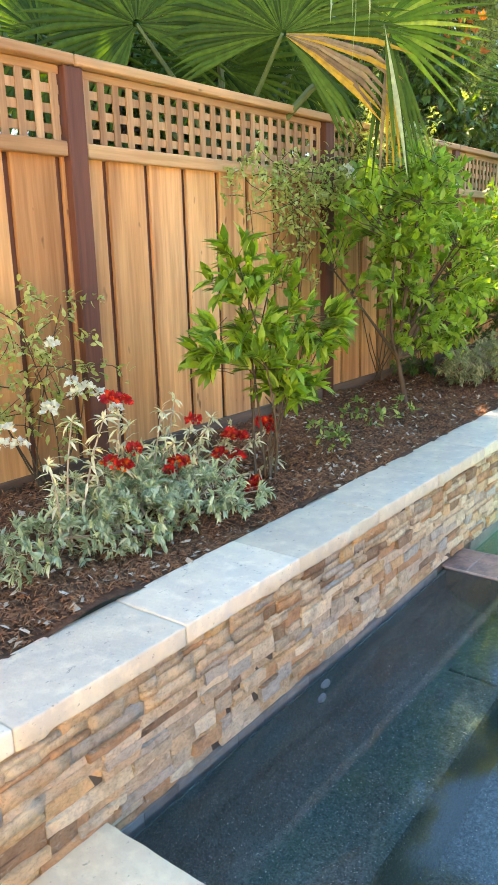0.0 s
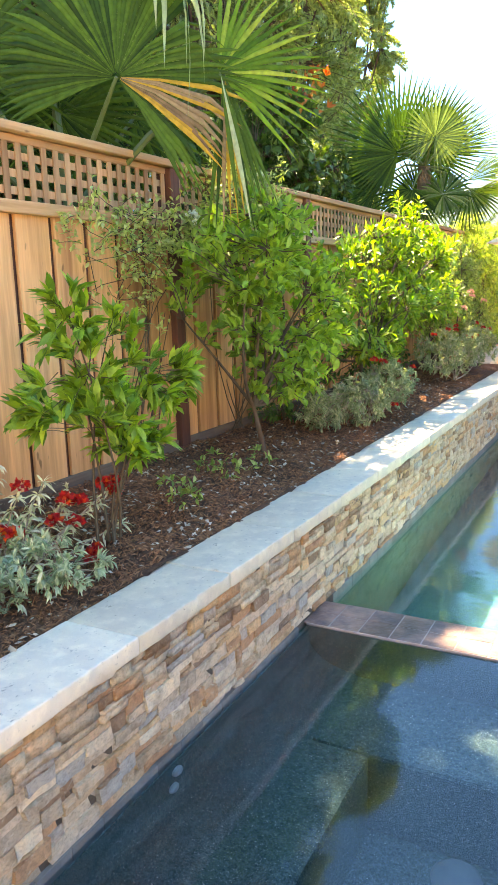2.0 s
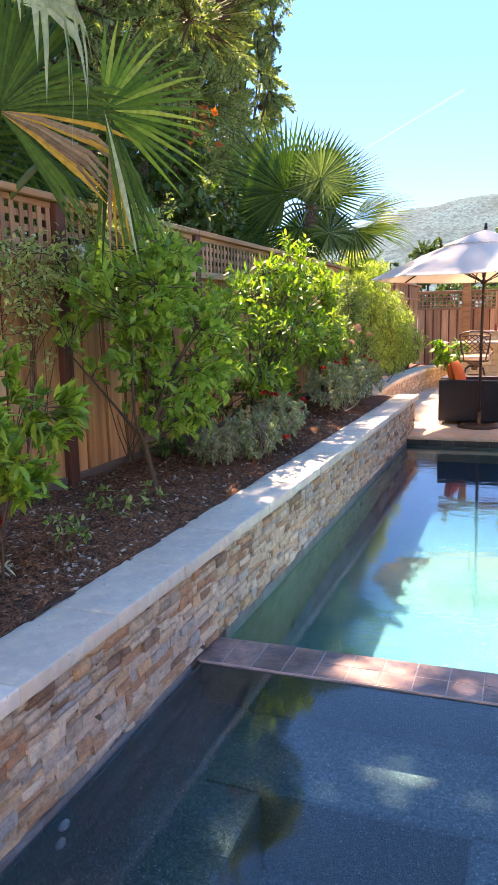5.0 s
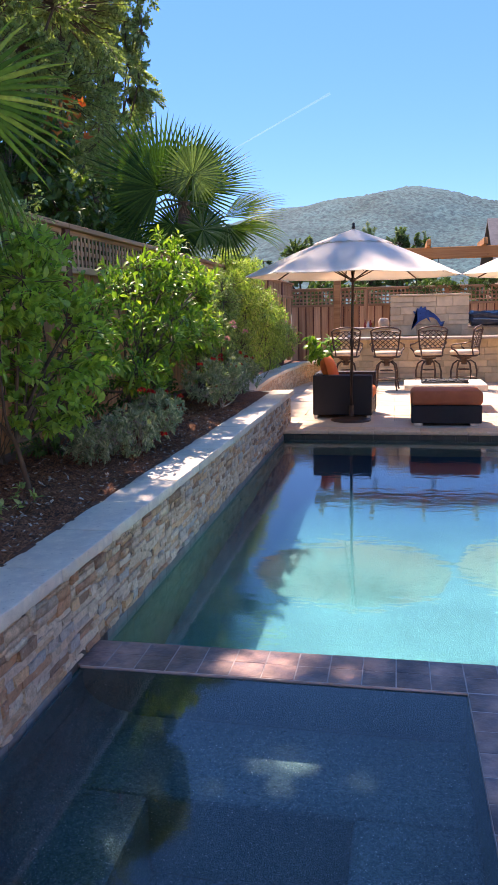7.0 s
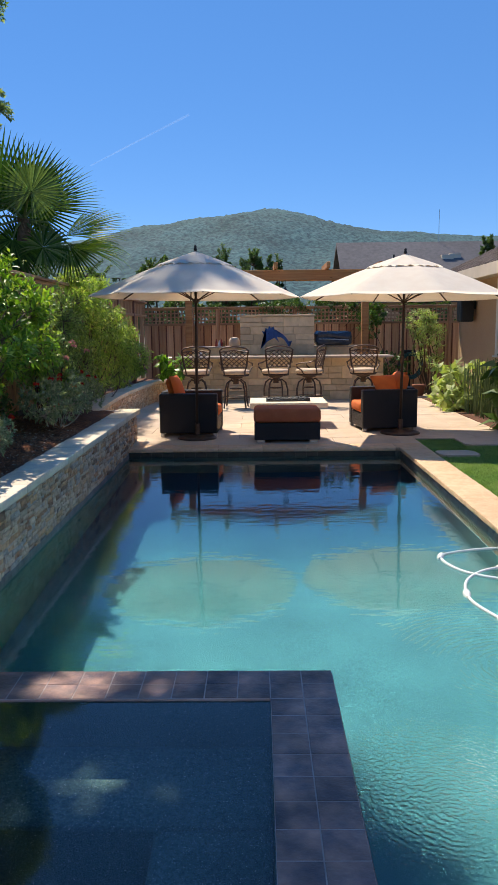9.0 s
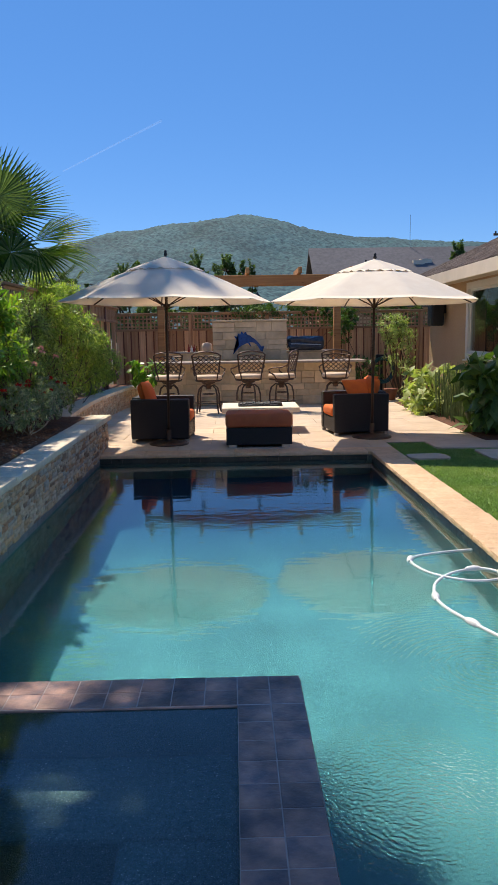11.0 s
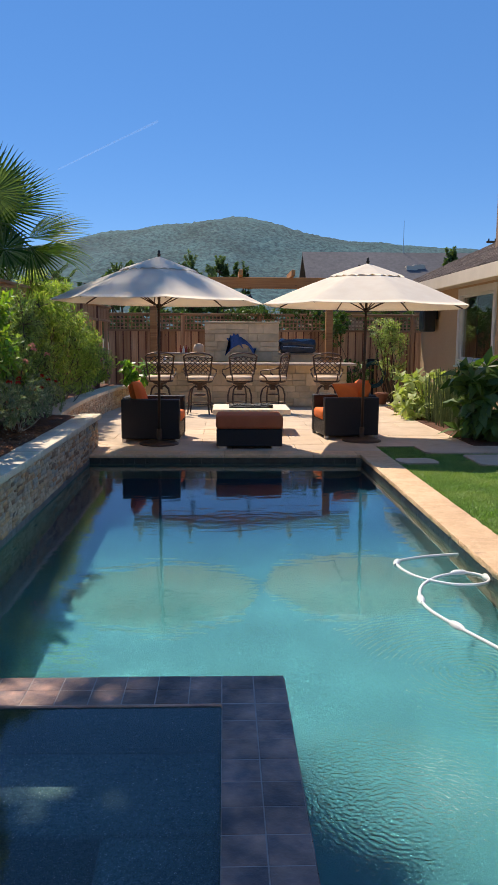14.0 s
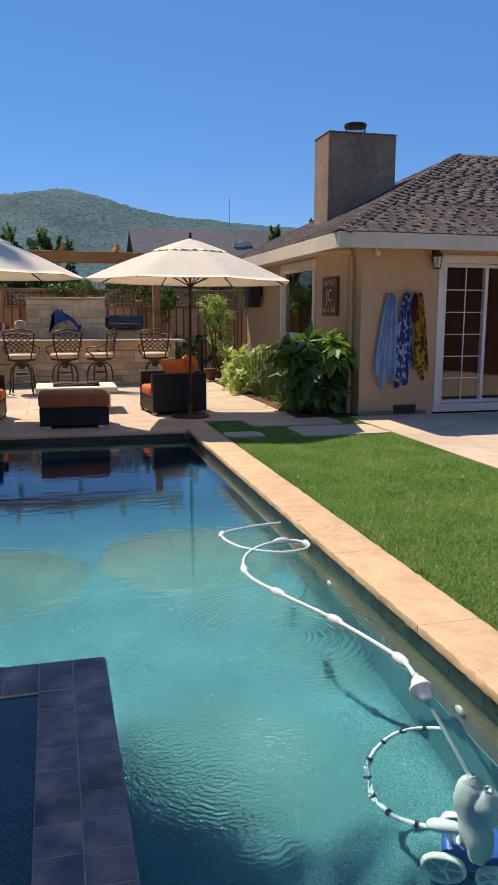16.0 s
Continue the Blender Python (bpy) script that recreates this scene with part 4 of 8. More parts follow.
fence_mats = [M["redwood"], M["post_wood"], M["rail_wood"], M["lattice"], M["kick"], M["post_wood"]]
fence = fence_run("fence_side", "tall redwood board fence with dark posts and square lattice on top", 22.0, 2.35, 2.01, 2.27, 0.57, fence_mats, first=0.5)
fence.matrix_world = pose(FENCE_X, -2.255, 0)
M["far_rail"] = wood_mat("far_fence_rail", (0.48, 0.31, 0.19), (0.36, 0.22, 0.13), 0.15, along="x")
far_mats = [M["far_board"], M["far_board"], M["far_rail"], M["far_rail"], M["far_rail"], M["post_wood"]]
back_fence = fence_run("fence_back", "weathered brown board fence with lattice top behind the bar", 10.2, 2.2, 1.78, 2.12, 0.02, far_mats, board_w=0.2, lat_pitch=0.1, row_pitch=0.1)
back_fence.matrix_world = pose(-2.5, FENCE_FAR, 0, 0, 0, -90)

# unseen walls added behind the camera and beside the patio to steer light
# pale, so that it bounces sunlight into the shaded side
solid("wall_rear", boxed(-2.7, 6.2, -4.3, -4.1, -0.05, 4.4), M["white"], "plain pale painted wall closing the garden", "wall")
# dark, so that the sliding door has little light to reflect
solid("wall_return", boxed(6.2, 12.2, -4.3, -4.1, -0.05, 3.2), M["post_wood"], "plain brown board wall closing the garden", "wall")
solid("wall_side", boxed(12.0, 12.2, -4.1, HOUSE_Y, -0.05, 3.2), M["post_wood"], "plain brown board wall beside the patio", "wall")


# ---- house ----
EAVE_X, EAVE_Y, EAVE_Z, PITCH = 4.76, 10.72, 2.735, 0.498
RIDGE_Y = 14.87
HOUSE_FAR = 2 * RIDGE_Y - HOUSE_Y
DOOR = (6.64, 8.86, 0.03, 2.50)
WIN = (13.42, 15.55, 1.04, 2.55)
house = thing("house", "single-storey tan stucco house with brown shingle hip roof", "house")
T = 0.2
for b in ((HOUSE_X, DOOR[0], HOUSE_Y, HOUSE_Y + T, -0.1, 2.62), (DOOR[1], 14.0, HOUSE_Y, HOUSE_Y + T, -0.1, 2.62), (DOOR[0], DOOR[1], HOUSE_Y, HOUSE_Y + T, DOOR[3], 2.62)):
    part("wall", boxed(*b), M["stucco"], house)
for b in ((HOUSE_X, HOUSE_X + T, HOUSE_Y + T, WIN[0], -0.1, 2.62), (HOUSE_X, HOUSE_X + T, WIN[1], HOUSE_FAR, -0.1, 2.62),
          (HOUSE_X, HOUSE_X + T, WIN[0], WIN[1], -0.1, WIN[2]), (HOUSE_X, HOUSE_X + T, WIN[0], WIN[1], WIN[3], 2.62)):
    part("wall", boxed(*b), M["stucco"], house)
part("wall", boxed(HOUSE_X, 14.0, HOUSE_FAR - T, HOUSE_FAR, -0.1, 2.62), M["stucco"], house)
part("wall", boxed(13.8, 14.0, HOUSE_Y + T, HOUSE_FAR - T, -0.1, 2.62), M["stucco"], house)
part("plinth", boxed(HOUSE_X + 0.02, DOOR[0] - 0.12, HOUSE_Y - 0.016, HOUSE_Y + 0.004, -0.05, 0.07), M["chimney"], house)
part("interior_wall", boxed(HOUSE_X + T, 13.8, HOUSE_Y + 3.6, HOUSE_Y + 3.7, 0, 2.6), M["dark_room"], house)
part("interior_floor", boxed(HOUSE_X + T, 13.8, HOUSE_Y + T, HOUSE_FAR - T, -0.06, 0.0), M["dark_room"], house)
# roof deck, fascia and soffit
FAR_EAVE = 2 * RIDGE_Y - EAVE_Y
hipx = EAVE_X + (RIDGE_Y - EAVE_Y)
ROOF_TOP = EAVE_Z + PITCH * (RIDGE_Y - EAVE_Y)
bm = bmesh.new()
A, B, C, D = (bm.verts.new(p) for p in ((EAVE_X, EAVE_Y, EAVE_Z), (14.6, EAVE_Y, EAVE_Z), (14.6, FAR_EAVE, EAVE_Z), (EAVE_X, FAR_EAVE, EAVE_Z)))
E1, E2 = bm.verts.new((hipx, RIDGE_Y, ROOF_TOP)), bm.verts.new((14.6, RIDGE_Y, ROOF_TOP))
for f in ((A, B, E2, E1), (D, A, E1), (C, D, E1, E2), (B, C, E2)):
    bm.faces.new(f)
bm.faces.new((D, C, B, A))
roof = part("roof", bm, M["shingle"], house)
part("fascia", boxed(EAVE_X - 0.03, 14.6, EAVE_Y - 0.03, EAVE_Y + 0.0, EAVE_Z - 0.215, EAVE_Z + 0.004, bevel=0.004), M["fascia"], house)
part("fascia", boxed(EAVE_X - 0.03, EAVE_X, EAVE_Y, FAR_EAVE, EAVE_Z - 0.215, EAVE_Z + 0.004, bevel=0.004), M["fascia"], house)
bm = bmesh.new()
box(bm, EAVE_X, 14.0, EAVE_Y, HOUSE_Y + 0.05, EAVE_Z - 0.14, EAVE_Z - 0.115)
box(bm, EAVE_X, HOUSE_X + 0.05, HOUSE_Y + 0.05, FAR_EAVE, EAVE_Z - 0.14, EAVE_Z - 0.115)
part("soffit", bm, M["fascia"], house)
# chimney
CX0, CX1, CY0, CY1, CT = 5.87, 7.23, 14.3, 15.1, 4.93
chimney = part("chimney", boxed(CX0, CX1, CY0, CY1, 2.7, CT, bevel=0.012), M["chimney"], house, "tall brown stucco chimney")
part("chimney_top", boxed(CX0 - 0.01, CX1 + 0.01, CY0 - 0.01, CY1 + 0.01, CT + 0.001, CT + 0.02), M["chimney"], chimney)
bm = bmesh.new()
for i in range(20):
    a = 2 * math.pi * i / 20
    cone(bm, (6.55 + 0.19 * math.cos(a), 14.7 + 0.19 * math.sin(a), CT), (6.55 + 0.19 * math.cos(a), 14.7 + 0.19 * math.sin(a), CT + 0.24), 0.005, 0.005, 5)
lathe(bm, [(0.2, 0.19), (0.215, 0.2), (0.215, 0.25), (0.2, 0.26), (0.05, 0.27)], 24, (6.55, 14.7, CT))
lathe(bm, [(0.2, 0.0), (0.205, 0.02), (0.19, 0.03)], 24, (6.55, 14.7, CT + 0.02))
part("spark_arrestor", bm, M["black"], chimney, "round black metal flue cap")
# window on the terrace side
def ring(bm, axis, at, depth, u0, u1, v0, v1, w):
    """A frame of four bars in the wall plane: axis x or y, along u, up v."""
    for a, b, c, d in ((u0, u1, v0, v0 + w), (u0, u1, v1 - w, v1), (u0, u0 + w, v0 + w, v1 - w), (u1 - w, u1, v0 + w, v1 - w)):
        if axis == "x":
            box(bm, at - depth, at, a, b, c, d, bevel=0.004)
        else:
            box(bm, a, b, at - depth, at, c, d, bevel=0.004)
bm = bmesh.new()
ring(bm, "x", HOUSE_X + 0.03, 0.06, WIN[0], WIN[1], WIN[2], WIN[3], 0.13)
window = part("window", bm, M["white"], house, "picture window with wide white trim")
bm = bmesh.new()
ring(bm, "x", HOUSE_X + 0.07, 0.05, WIN[0] + 0.13, WIN[1] - 0.13, WIN[2] + 0.13, WIN[3] - 0.13, 0.045)
part("sash", bm, M["white"], window)
part("pane", boxed(HOUSE_X + 0.045, HOUSE_X + 0.051, WIN[0] + 0.17, WIN[1] - 0.17, WIN[2] + 0.17, WIN[3] - 0.17), M["glass"], window).visible_shadow = False
part("sill", boxed(HOUSE_X - 0.07, HOUSE_X + 0.02, WIN[0] - 0.03, WIN[1] + 0.03, WIN[2] - 0.03, WIN[2] - 0.001, bevel=0.006), M["white"], window)
# sliding door
bm = bmesh.new()
ring(bm, "y", HOUSE_Y + 0.03, 0.06, DOOR[0], DOOR[1], DOOR[2], DOOR[3], 0.125)
door = part("sliding_door", bm, M["white"], house, "white-framed sliding glass door with small panes")
for x0, x1, y, bars in ((DOOR[0] + 0.125, 7.56, HOUSE_Y + 0.06, True), (7.49, DOOR[1] - 0.125, HOUSE_Y + 0.10, False)):
    bm = bmesh.new()
    ring(bm, "y", y + 0.03, 0.04, x0, x1, DOOR[2] + 0.125, DOOR[3] - 0.125, 0.06)
    part("sash", bm, M["white"], door)
    part("pane", boxed(x0 + 0.05, x1 - 0.05, y + 0.005, y + 0.011, DOOR[2] + 0.17, DOOR[3] - 0.17), M["glass"], door).visible_shadow = False
    if bars:
        part("muntin", boxed((x0 + x1) / 2 - 0.008, (x0 + x1) / 2 + 0.008, y - 0.006, y + 0.004, DOOR[2] + 0.18, DOOR[3] - 0.18), M["white"], door)
        for k in range(1, 6):
            z = DOOR[2] + 0.185 + (DOOR[3] - DOOR[2] - 0.37) * k / 6
            part("muntin", boxed(x0 + 0.06, x1 - 0.06, y - 0.005, y + 0.003, z - 0.008, z + 0.008), M["white"], door)
part("handle", boxed(7.60, 7.625, HOUSE_Y + 0.05, HOUSE_Y + 0.09, 0.95, 1.2, bevel=0.006), M["black"], door)
# dark sheet added close behind the glass to keep the doorway dim
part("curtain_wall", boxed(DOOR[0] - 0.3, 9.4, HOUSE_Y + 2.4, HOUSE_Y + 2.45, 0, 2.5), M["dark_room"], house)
# corner pipes, vent, camera
bm = bmesh.new()
tube(bm, [(HOUSE_X - 0.05, 11.62, -0.05), (HOUSE_X - 0.05, 11.62, 2.45), (HOUSE_X - 0.05, 11.66, 2.55), (EAVE_X + 0.15, 12.4, 2.58)], 0.032, 10)
part("downpipe", bm, M["stucco"], house)
bm = bmesh.new()
tube(bm, [(HOUSE_X - 0.03, 11.78, -0.05), (HOUSE_X - 0.03, 11.78, 2.5)], 0.02, 8)
part("downpipe", bm, M["stucco"], house)
vent = part("wall_vent", boxed(5.95, 6.33, HOUSE_Y - 0.022, HOUSE_Y, 0.02, 0.16), M["bronze"], house, "brown metal wall vent")
for k in range(5):
    part("louvre", boxed(5.97, 6.31, HOUSE_Y - 0.03, HOUSE_Y - 0.023, 0.04 + k * 0.022, 0.05 + k * 0.022), M["bronze"], vent)
cam_box = thing("security_camera", "small white camera under the eave", "camera")
part("housing", boxed(5.53, 5.6, HOUSE_Y - 0.14, HOUSE_Y - 0.04, 2.45, 2.52, bevel=0.02, seg=2), M["white_plastic"], cam_box)
part("bracket", boxed(5.55, 5.58, HOUSE_Y - 0.06, HOUSE_Y, 2.5, 2.6), M["white_plastic"], cam_box)
# lantern
lamp = thing("wall_lantern", "dark bronze outdoor lantern beside the sliding door", "lantern")
bm = bmesh.new()
box(bm, 6.51, 6.59, HOUSE_Y - 0.02, HOUSE_Y, 2.4, 2.56, bevel=0.006)
cone(bm, (6.55, HOUSE_Y - 0.12, 2.46), (6.55, HOUSE_Y - 0.12, 2.55), 0.095, 0.03, 6)
cone(bm, (6.55, HOUSE_Y - 0.12, 2.54), (6.55, HOUSE_Y - 0.12, 2.58), 0.02, 0.02, 8)
tube(bm, [(6.55, HOUSE_Y, 2.54), (6.55, HOUSE_Y - 0.06, 2.58), (6.55, HOUSE_Y - 0.12, 2.57)], 0.01, 6)
for i in range(6):
    a = math.pi * 2 * i / 6
    cone(bm, (6.55 + 0.055 * math.cos(a), HOUSE_Y - 0.12 + 0.055 * math.sin(a), 2.29), (6.55 + 0.08 * math.cos(a), HOUSE_Y - 0.12 + 0.08 * math.sin(a), 2.46), 0.006, 0.006, 5)
lathe(bm, [(0.06, 0), (0.06, 0.015), (0.03, 0.018)], 6, (6.55, HOUSE_Y - 0.12, 2.275))
part("lantern_cage", bm, M["bronze"], lamp)
bm = bmesh.new()
cone(bm, (6.55, HOUSE_Y - 0.12, 2.3), (6.55, HOUSE_Y - 0.12, 2.455), 0.05, 0.072, 6)
part("lantern_glass", bm, M["white"], lamp)
# sign
sign = thing("wooden_sign", "brown carved wooden sign with cream lettering on the house wall", "sign")
M["sign_wood"] = wood_mat("sign_wood", (0.17, 0.075, 0.04), (0.11, 0.045, 0.025), 0.1)
M["sign_paint"] = mat("sign_paint", (0.62, 0.52, 0.38), rough=0.7, bump=0.1)
part("board", boxed(HOUSE_X - 0.045, HOUSE_X - 0.005, 12.25, 12.97, 1.55, 2.20, bevel=0.01), M["sign_wood"], sign)
def lettering(text, size, y, z, parent, material):
    cu = bpy.data.curves.new("lettering", "FONT")
    cu.body, cu.size, cu.align_x, cu.align_y, cu.extrude = text, size, "CENTER", "CENTER", 0.006
    tmp = new("lettering", cu)
    me = bpy.data.meshes.new_from_object(tmp.evaluated_get(bpy.context.evaluated_depsgraph_get()))
    bpy.data.objects.remove(tmp)
    me.materials.clear()
    me.materials.append(material)
    me.transform(Matrix.Translation((HOUSE_X - 0.046, y, z)) @ pose(0, 0, 0, 90, 0, -90))
    part("lettering", me, None, parent)
lettering("LAZY J-C", 0.13, 12.61, 2.10, sign, M["sign_paint"])
lettering("JC", 0.30, 12.61, 1.88, sign, M["sign_paint"])
lettering("Bar & Grill", 0.13, 12.61, 1.65, sign, M["sign_paint"])
# towels on hooks
def towel_mat(name, a, b, scale, lo, hi):
    m, t, bsdf, node, link = nodes_of(name)
    link(mixed(t, a, b, ramp_node(t, noise_node(t, scale, 2, 0.4, stretch=(1.4, 1, 0.8)), [(lo, (0, 0, 0)), (hi, (1, 1, 1))])), bsdf.inputs["Base Color"])
    bsdf.inputs["Roughness"].default_value = 0.95
    bumped(t, bsdf, noise_node(t, 300, 2), 0.4, 0.004)
    return m
def towel(label, x, w, z0, z1, material, seed, pts=((0.12, -0.05), (0.6, 0.0), (1.0, 0.06))):
    ob = thing("beach_towel", label, "towel", group="towels on hooks")
    nx, nz = 40, 36
    verts = []
    for j in range(nz + 1):
        v = j / nz
        half = w * (0.13 + 0.42 * v ** 0.7 - 0.12 * max(v - 0.75, 0))
        for i in range(nx + 1):
            u = 2 * i / nx - 1
            fold = 0.035 * math.sin(u * 9 + seed + v * 1.5) * (0.5 + 0.5 * v) + 0.018 * math.sin(u * 21 + seed * 2)
            hem = (z1 - z0) * v * (1 - 0.16 * abs(u + 0.25 * math.sin(seed)) - 0.05 * math.sin(u * 7 + seed))
            verts.append((x + u * half + 0.05 * v * math.sin(seed * 5), HOUSE_Y - 0.075 - fold - 0.02 * (1 - u * u), z1 - hem))
    faces = [(j * (nx + 1) + i, j * (nx + 1) + i + 1, (j + 1) * (nx + 1) + i + 1, (j + 1) * (nx + 1) + i) for j in range(nz) for i in range(nx)]
    part("cloth", fast_mesh("cloth", verts, faces, material, True), None, ob)
    bm = bmesh.new()
    tube(bm, [(x, HOUSE_Y, z1 + 0.01), (x, HOUSE_Y - 0.07, z1 - 0.01), (x, HOUSE_Y - 0.09, z1 + 0.03)], 0.008, 6)
    part("hook", bm, M["bronze"], ob)
M["towel_blue"] = towel_mat("towel_light_blue", (0.25, 0.36, 0.55), (0.19, 0.29, 0.47), 5, 0.4, 0.6)
M["towel_navy"] = towel_mat("towel_navy_white", (0.03, 0.06, 0.20), (0.42, 0.47, 0.60), 13, 0.5, 0.6)
M["towel_gold"] = towel_mat("towel_gold_brown", (0.48, 0.29, 0.03), (0.09, 0.04, 0.015), 16, 0.5, 0.56)
M["towel_red"] = towel_mat("towel_dark_red", (0.16, 0.03, 0.03), (0.1, 0.02, 0.02), 5, 0.4, 0.6)
towel("light blue beach towel hanging from a wall hook", 5.82, 0.42, 0.46, 1.88, M["towel_blue"], 1.0)
towel("navy and white patterned beach towel on a wall hook", 6.08, 0.34, 0.42, 1.9, M["towel_navy"], 2.3)
towel("gold towel with brown print on a wall hook", 6.31, 0.25, 0.58, 1.9, M["towel_gold"], 4.1)
towel("dark red towel bunched behind the others", 6.22, 0.16, 1.45, 1.9, M["towel_red"], 5.0)
# loudspeaker under the far eave
spk = thing("outdoor_speaker", "black outdoor loudspeaker on the house wall", "loudspeaker")
part("cabinet", boxed(HOUSE_X - 0.36, HOUSE_X - 0.08, 16.9, 17.3, 1.72, 2.3, bevel=0.04, seg=2), M["black"], spk)
part("bracket", boxed(HOUSE_X - 0.08, HOUSE_X, 17.05, 17.15, 2.0, 2.3), M["black"], spk)

# ---- bar, back counter and splash wall ----
BAR_Y, BAR_X0, BAR_X1, BAR_TOP = 17.6, -1.15, 3.45, 1.0
bar = thing("outdoor_bar", "outdoor bar faced in cream limestone blocks", "bar")
part("core", boxed(BAR_X0, BAR_X1, BAR_Y + 0.03, BAR_Y + 0.5, -0.02, BAR_TOP - 0.05), M["ashlar"], bar)
part("countertop", boxed(BAR_X0 - 0.1, BAR_X1 + 0.18, BAR_Y - 0.28, BAR_Y + 0.55, BAR_TOP - 0.05, BAR_TOP, bevel=0.012, seg=2), M["counter"], bar, "polished brown stone countertop")
back_bar = thing("back_counter", "cream limestone back counter with grill bay", "counter")
part("body", boxed(-1.0, 3.0, 18.75, 19.3, -0.02, 1.16), M["ashlar"], back_bar)
part("countertop", boxed(-1.05, 0.2, 18.7, 19.33, 1.16, 1.20, bevel=0.008), M["counter"], back_bar)
part("countertop", boxed(1.95, 3.05, 18.7, 19.33, 1.02 + 0.14, 1.20, bevel=0.008), M["counter"], back_bar)
splash = thing("splash_wall", "tall cream limestone block wall behind the bar", "wall", kind="structure")
part("core", boxed(0.19, 1.93, 18.63, 18.72, -0.02, 1.9), M["ashlar"], splash)
part("coping", boxed(0.15, 1.97, 18.56, 18.76, 1.9, 1.95, bevel=0.01), M["ashlar"], splash)
# marlin wall ornament, a plain cut metal shape
M["marlin"] = mat("painted_metal_blue", (0.015, 0.05, 0.20), (0.02, 0.09, 0.30), rough=0.35, metal=0.4, scale=14)
bm = bmesh.new()
cx, cz = 1.0, 1.36
outline_top = [(-0.35, -0.24), (-0.2, -0.01), (-0.24, 0.08), (-0.31, 0.2), (-0.24, 0.19), (-0.22, 0.27), (-0.17, 0.24), (-0.13, 0.32), (-0.09, 0.26), (-0.03, 0.31), (-0.02, 0.23), (0.05, 0.22), (0.07, 0.16), (0.19, 0.12), (0.28, 0.03), (0.33, -0.05),
               (0.41, -0.04), (0.35, -0.11), (0.35, -0.22), (0.29, -0.1), (0.22, -0.0), (0.14, 0.05), (0.05, 0.06), (0.1, -0.07), (0.0, 0.04), (-0.08, 0.01), (-0.13, -0.02), (-0.19, -0.06)]
fv = [bm.verts.new((cx + x, 18.565, cz + z)) for x, z in outline_top]
bv = [bm.verts.new((cx + x, 18.595, cz + z)) for x, z in outline_top]
bm.faces.new(fv)
bm.faces.new(list(reversed(bv)))
for i in range(len(fv)):
    j = (i + 1) % len(fv)
    bm.faces.new((fv[j], fv[i], bv[i], bv[j]))
bmesh.ops.triangulate(bm, faces=bm.faces)
tagged(new("marlin_ornament", mesh_of("marlin_ornament", bm, M["marlin"])), "blue metal marlin ornament on the stone wall", "wall ornament")
# covered grill
grill = thing("covered_grill", "gas grill under a dark glossy cover", "grill")
bm = bmesh.new()
box(bm, 1.97, 2.86, 18.62, 19.1, 1.201, 1.53, bevel=0.09, seg=3)
bmesh.ops.subdivide_edges(bm, edges=bm.edges, cuts=2, use_grid_fill=True)
for v in bm.verts:
    n = noise.noise_vector(v.co * 9)
    v.co += n * 0.05 * (1 if v.co.z > 1.21 else 0)
part("cover", bm, M["dark_vinyl"], grill, smooth=False)
bm = bmesh.new()
tube(bm, [(2.05, 18.59, 1.36), (2.4, 18.57, 1.35), (2.78, 18.59, 1.33)], 0.012, 8)
part("handle", bm, M["aluminium"], grill)
# bottles and small ware on the back counter
def bottle(x, y, z, h, r, material, label):
    bm = bmesh.new()
    lathe(bm, [(r * 0.9, 0), (r, 0.01), (r, h * 0.55), (r * 0.45, h * 0.72), (r * 0.35, h * 0.95), (r * 0.4, h)], 12, (x, y, z))
    tagged(new("bottle", mesh_of("bottle", bm, material, True)), label, "bottle", group="bottles on the back counter")
M["bottle_red"] = mat("bottle_red", (0.4, 0.06, 0.04), rough=0.25)
M["bottle_amber"] = mat("bottle_amber", (0.35, 0.16, 0.04), rough=0.25)
for x, h, m, l in ((-0.42, 0.18, "bottle_red", "small red bottle"), (-0.35, 0.15, "white_plastic", "small white bottle"), (-0.29, 0.18, "bottle_red", "small red bottle"), (-0.23, 0.14, "bottle_amber", "small amber bottle")):
    bottle(x, 18.85, 1.20, h, 0.03, M[m], l + " on the back counter")
bm = bmesh.new()
lathe(bm, [(0.1, 0), (0.13, 0.03), (0.13, 0.14), (0.1, 0.2), (0.02, 0.22)], 16, (0.02, 18.9, 1.2))
tagged(new("pot", mesh_of("pot", bm, M["seat_cloth"], True)), "tan round lidded pot on the back counter", "pot")
bottle(-0.75, 18.0, BAR_TOP, 0.12, 0.035, M["white_plastic"], "short white bottle on the bar top")

# coiled garden hose and clay pot in the back corner
M["hose_teal"] = mat("teal_hose", (0.02, 0.13, 0.15), (0.015, 0.09, 0.11), rough=0.4, bump=0.05)
M["clay"] = mat("terracotta", (0.42, 0.17, 0.09), (0.33, 0.13, 0.07), rough=0.8, bump=0.2)
coil = thing("garden_hose", "teal garden hose coiled on a rack by the back fence", "garden hose")
for k, rr in enumerate((0.30, 0.27, 0.24, 0.29, 0.26)):
    bm = bmesh.new()
    tube(bm, [(4.6 + rr * math.cos(i * math.pi / 12), 20.2 + 0.03 * k, 0.62 + rr * 1.15 * math.sin(i * math.pi / 12)) for i in range(24)], 0.017, 8, closed=True)
    part("coil", bm, M["hose_teal"], coil, smooth=True)
part("rack", boxed(4.45, 4.75, 20.36, 20.5, 0.86, 1.02, bevel=0.01), M["black"], coil)
part("rack_post", boxed(4.57, 4.63, 20.38, 20.44, -0.02, 0.86, bevel=0.006), M["black"], coil)
bm = bmesh.new()
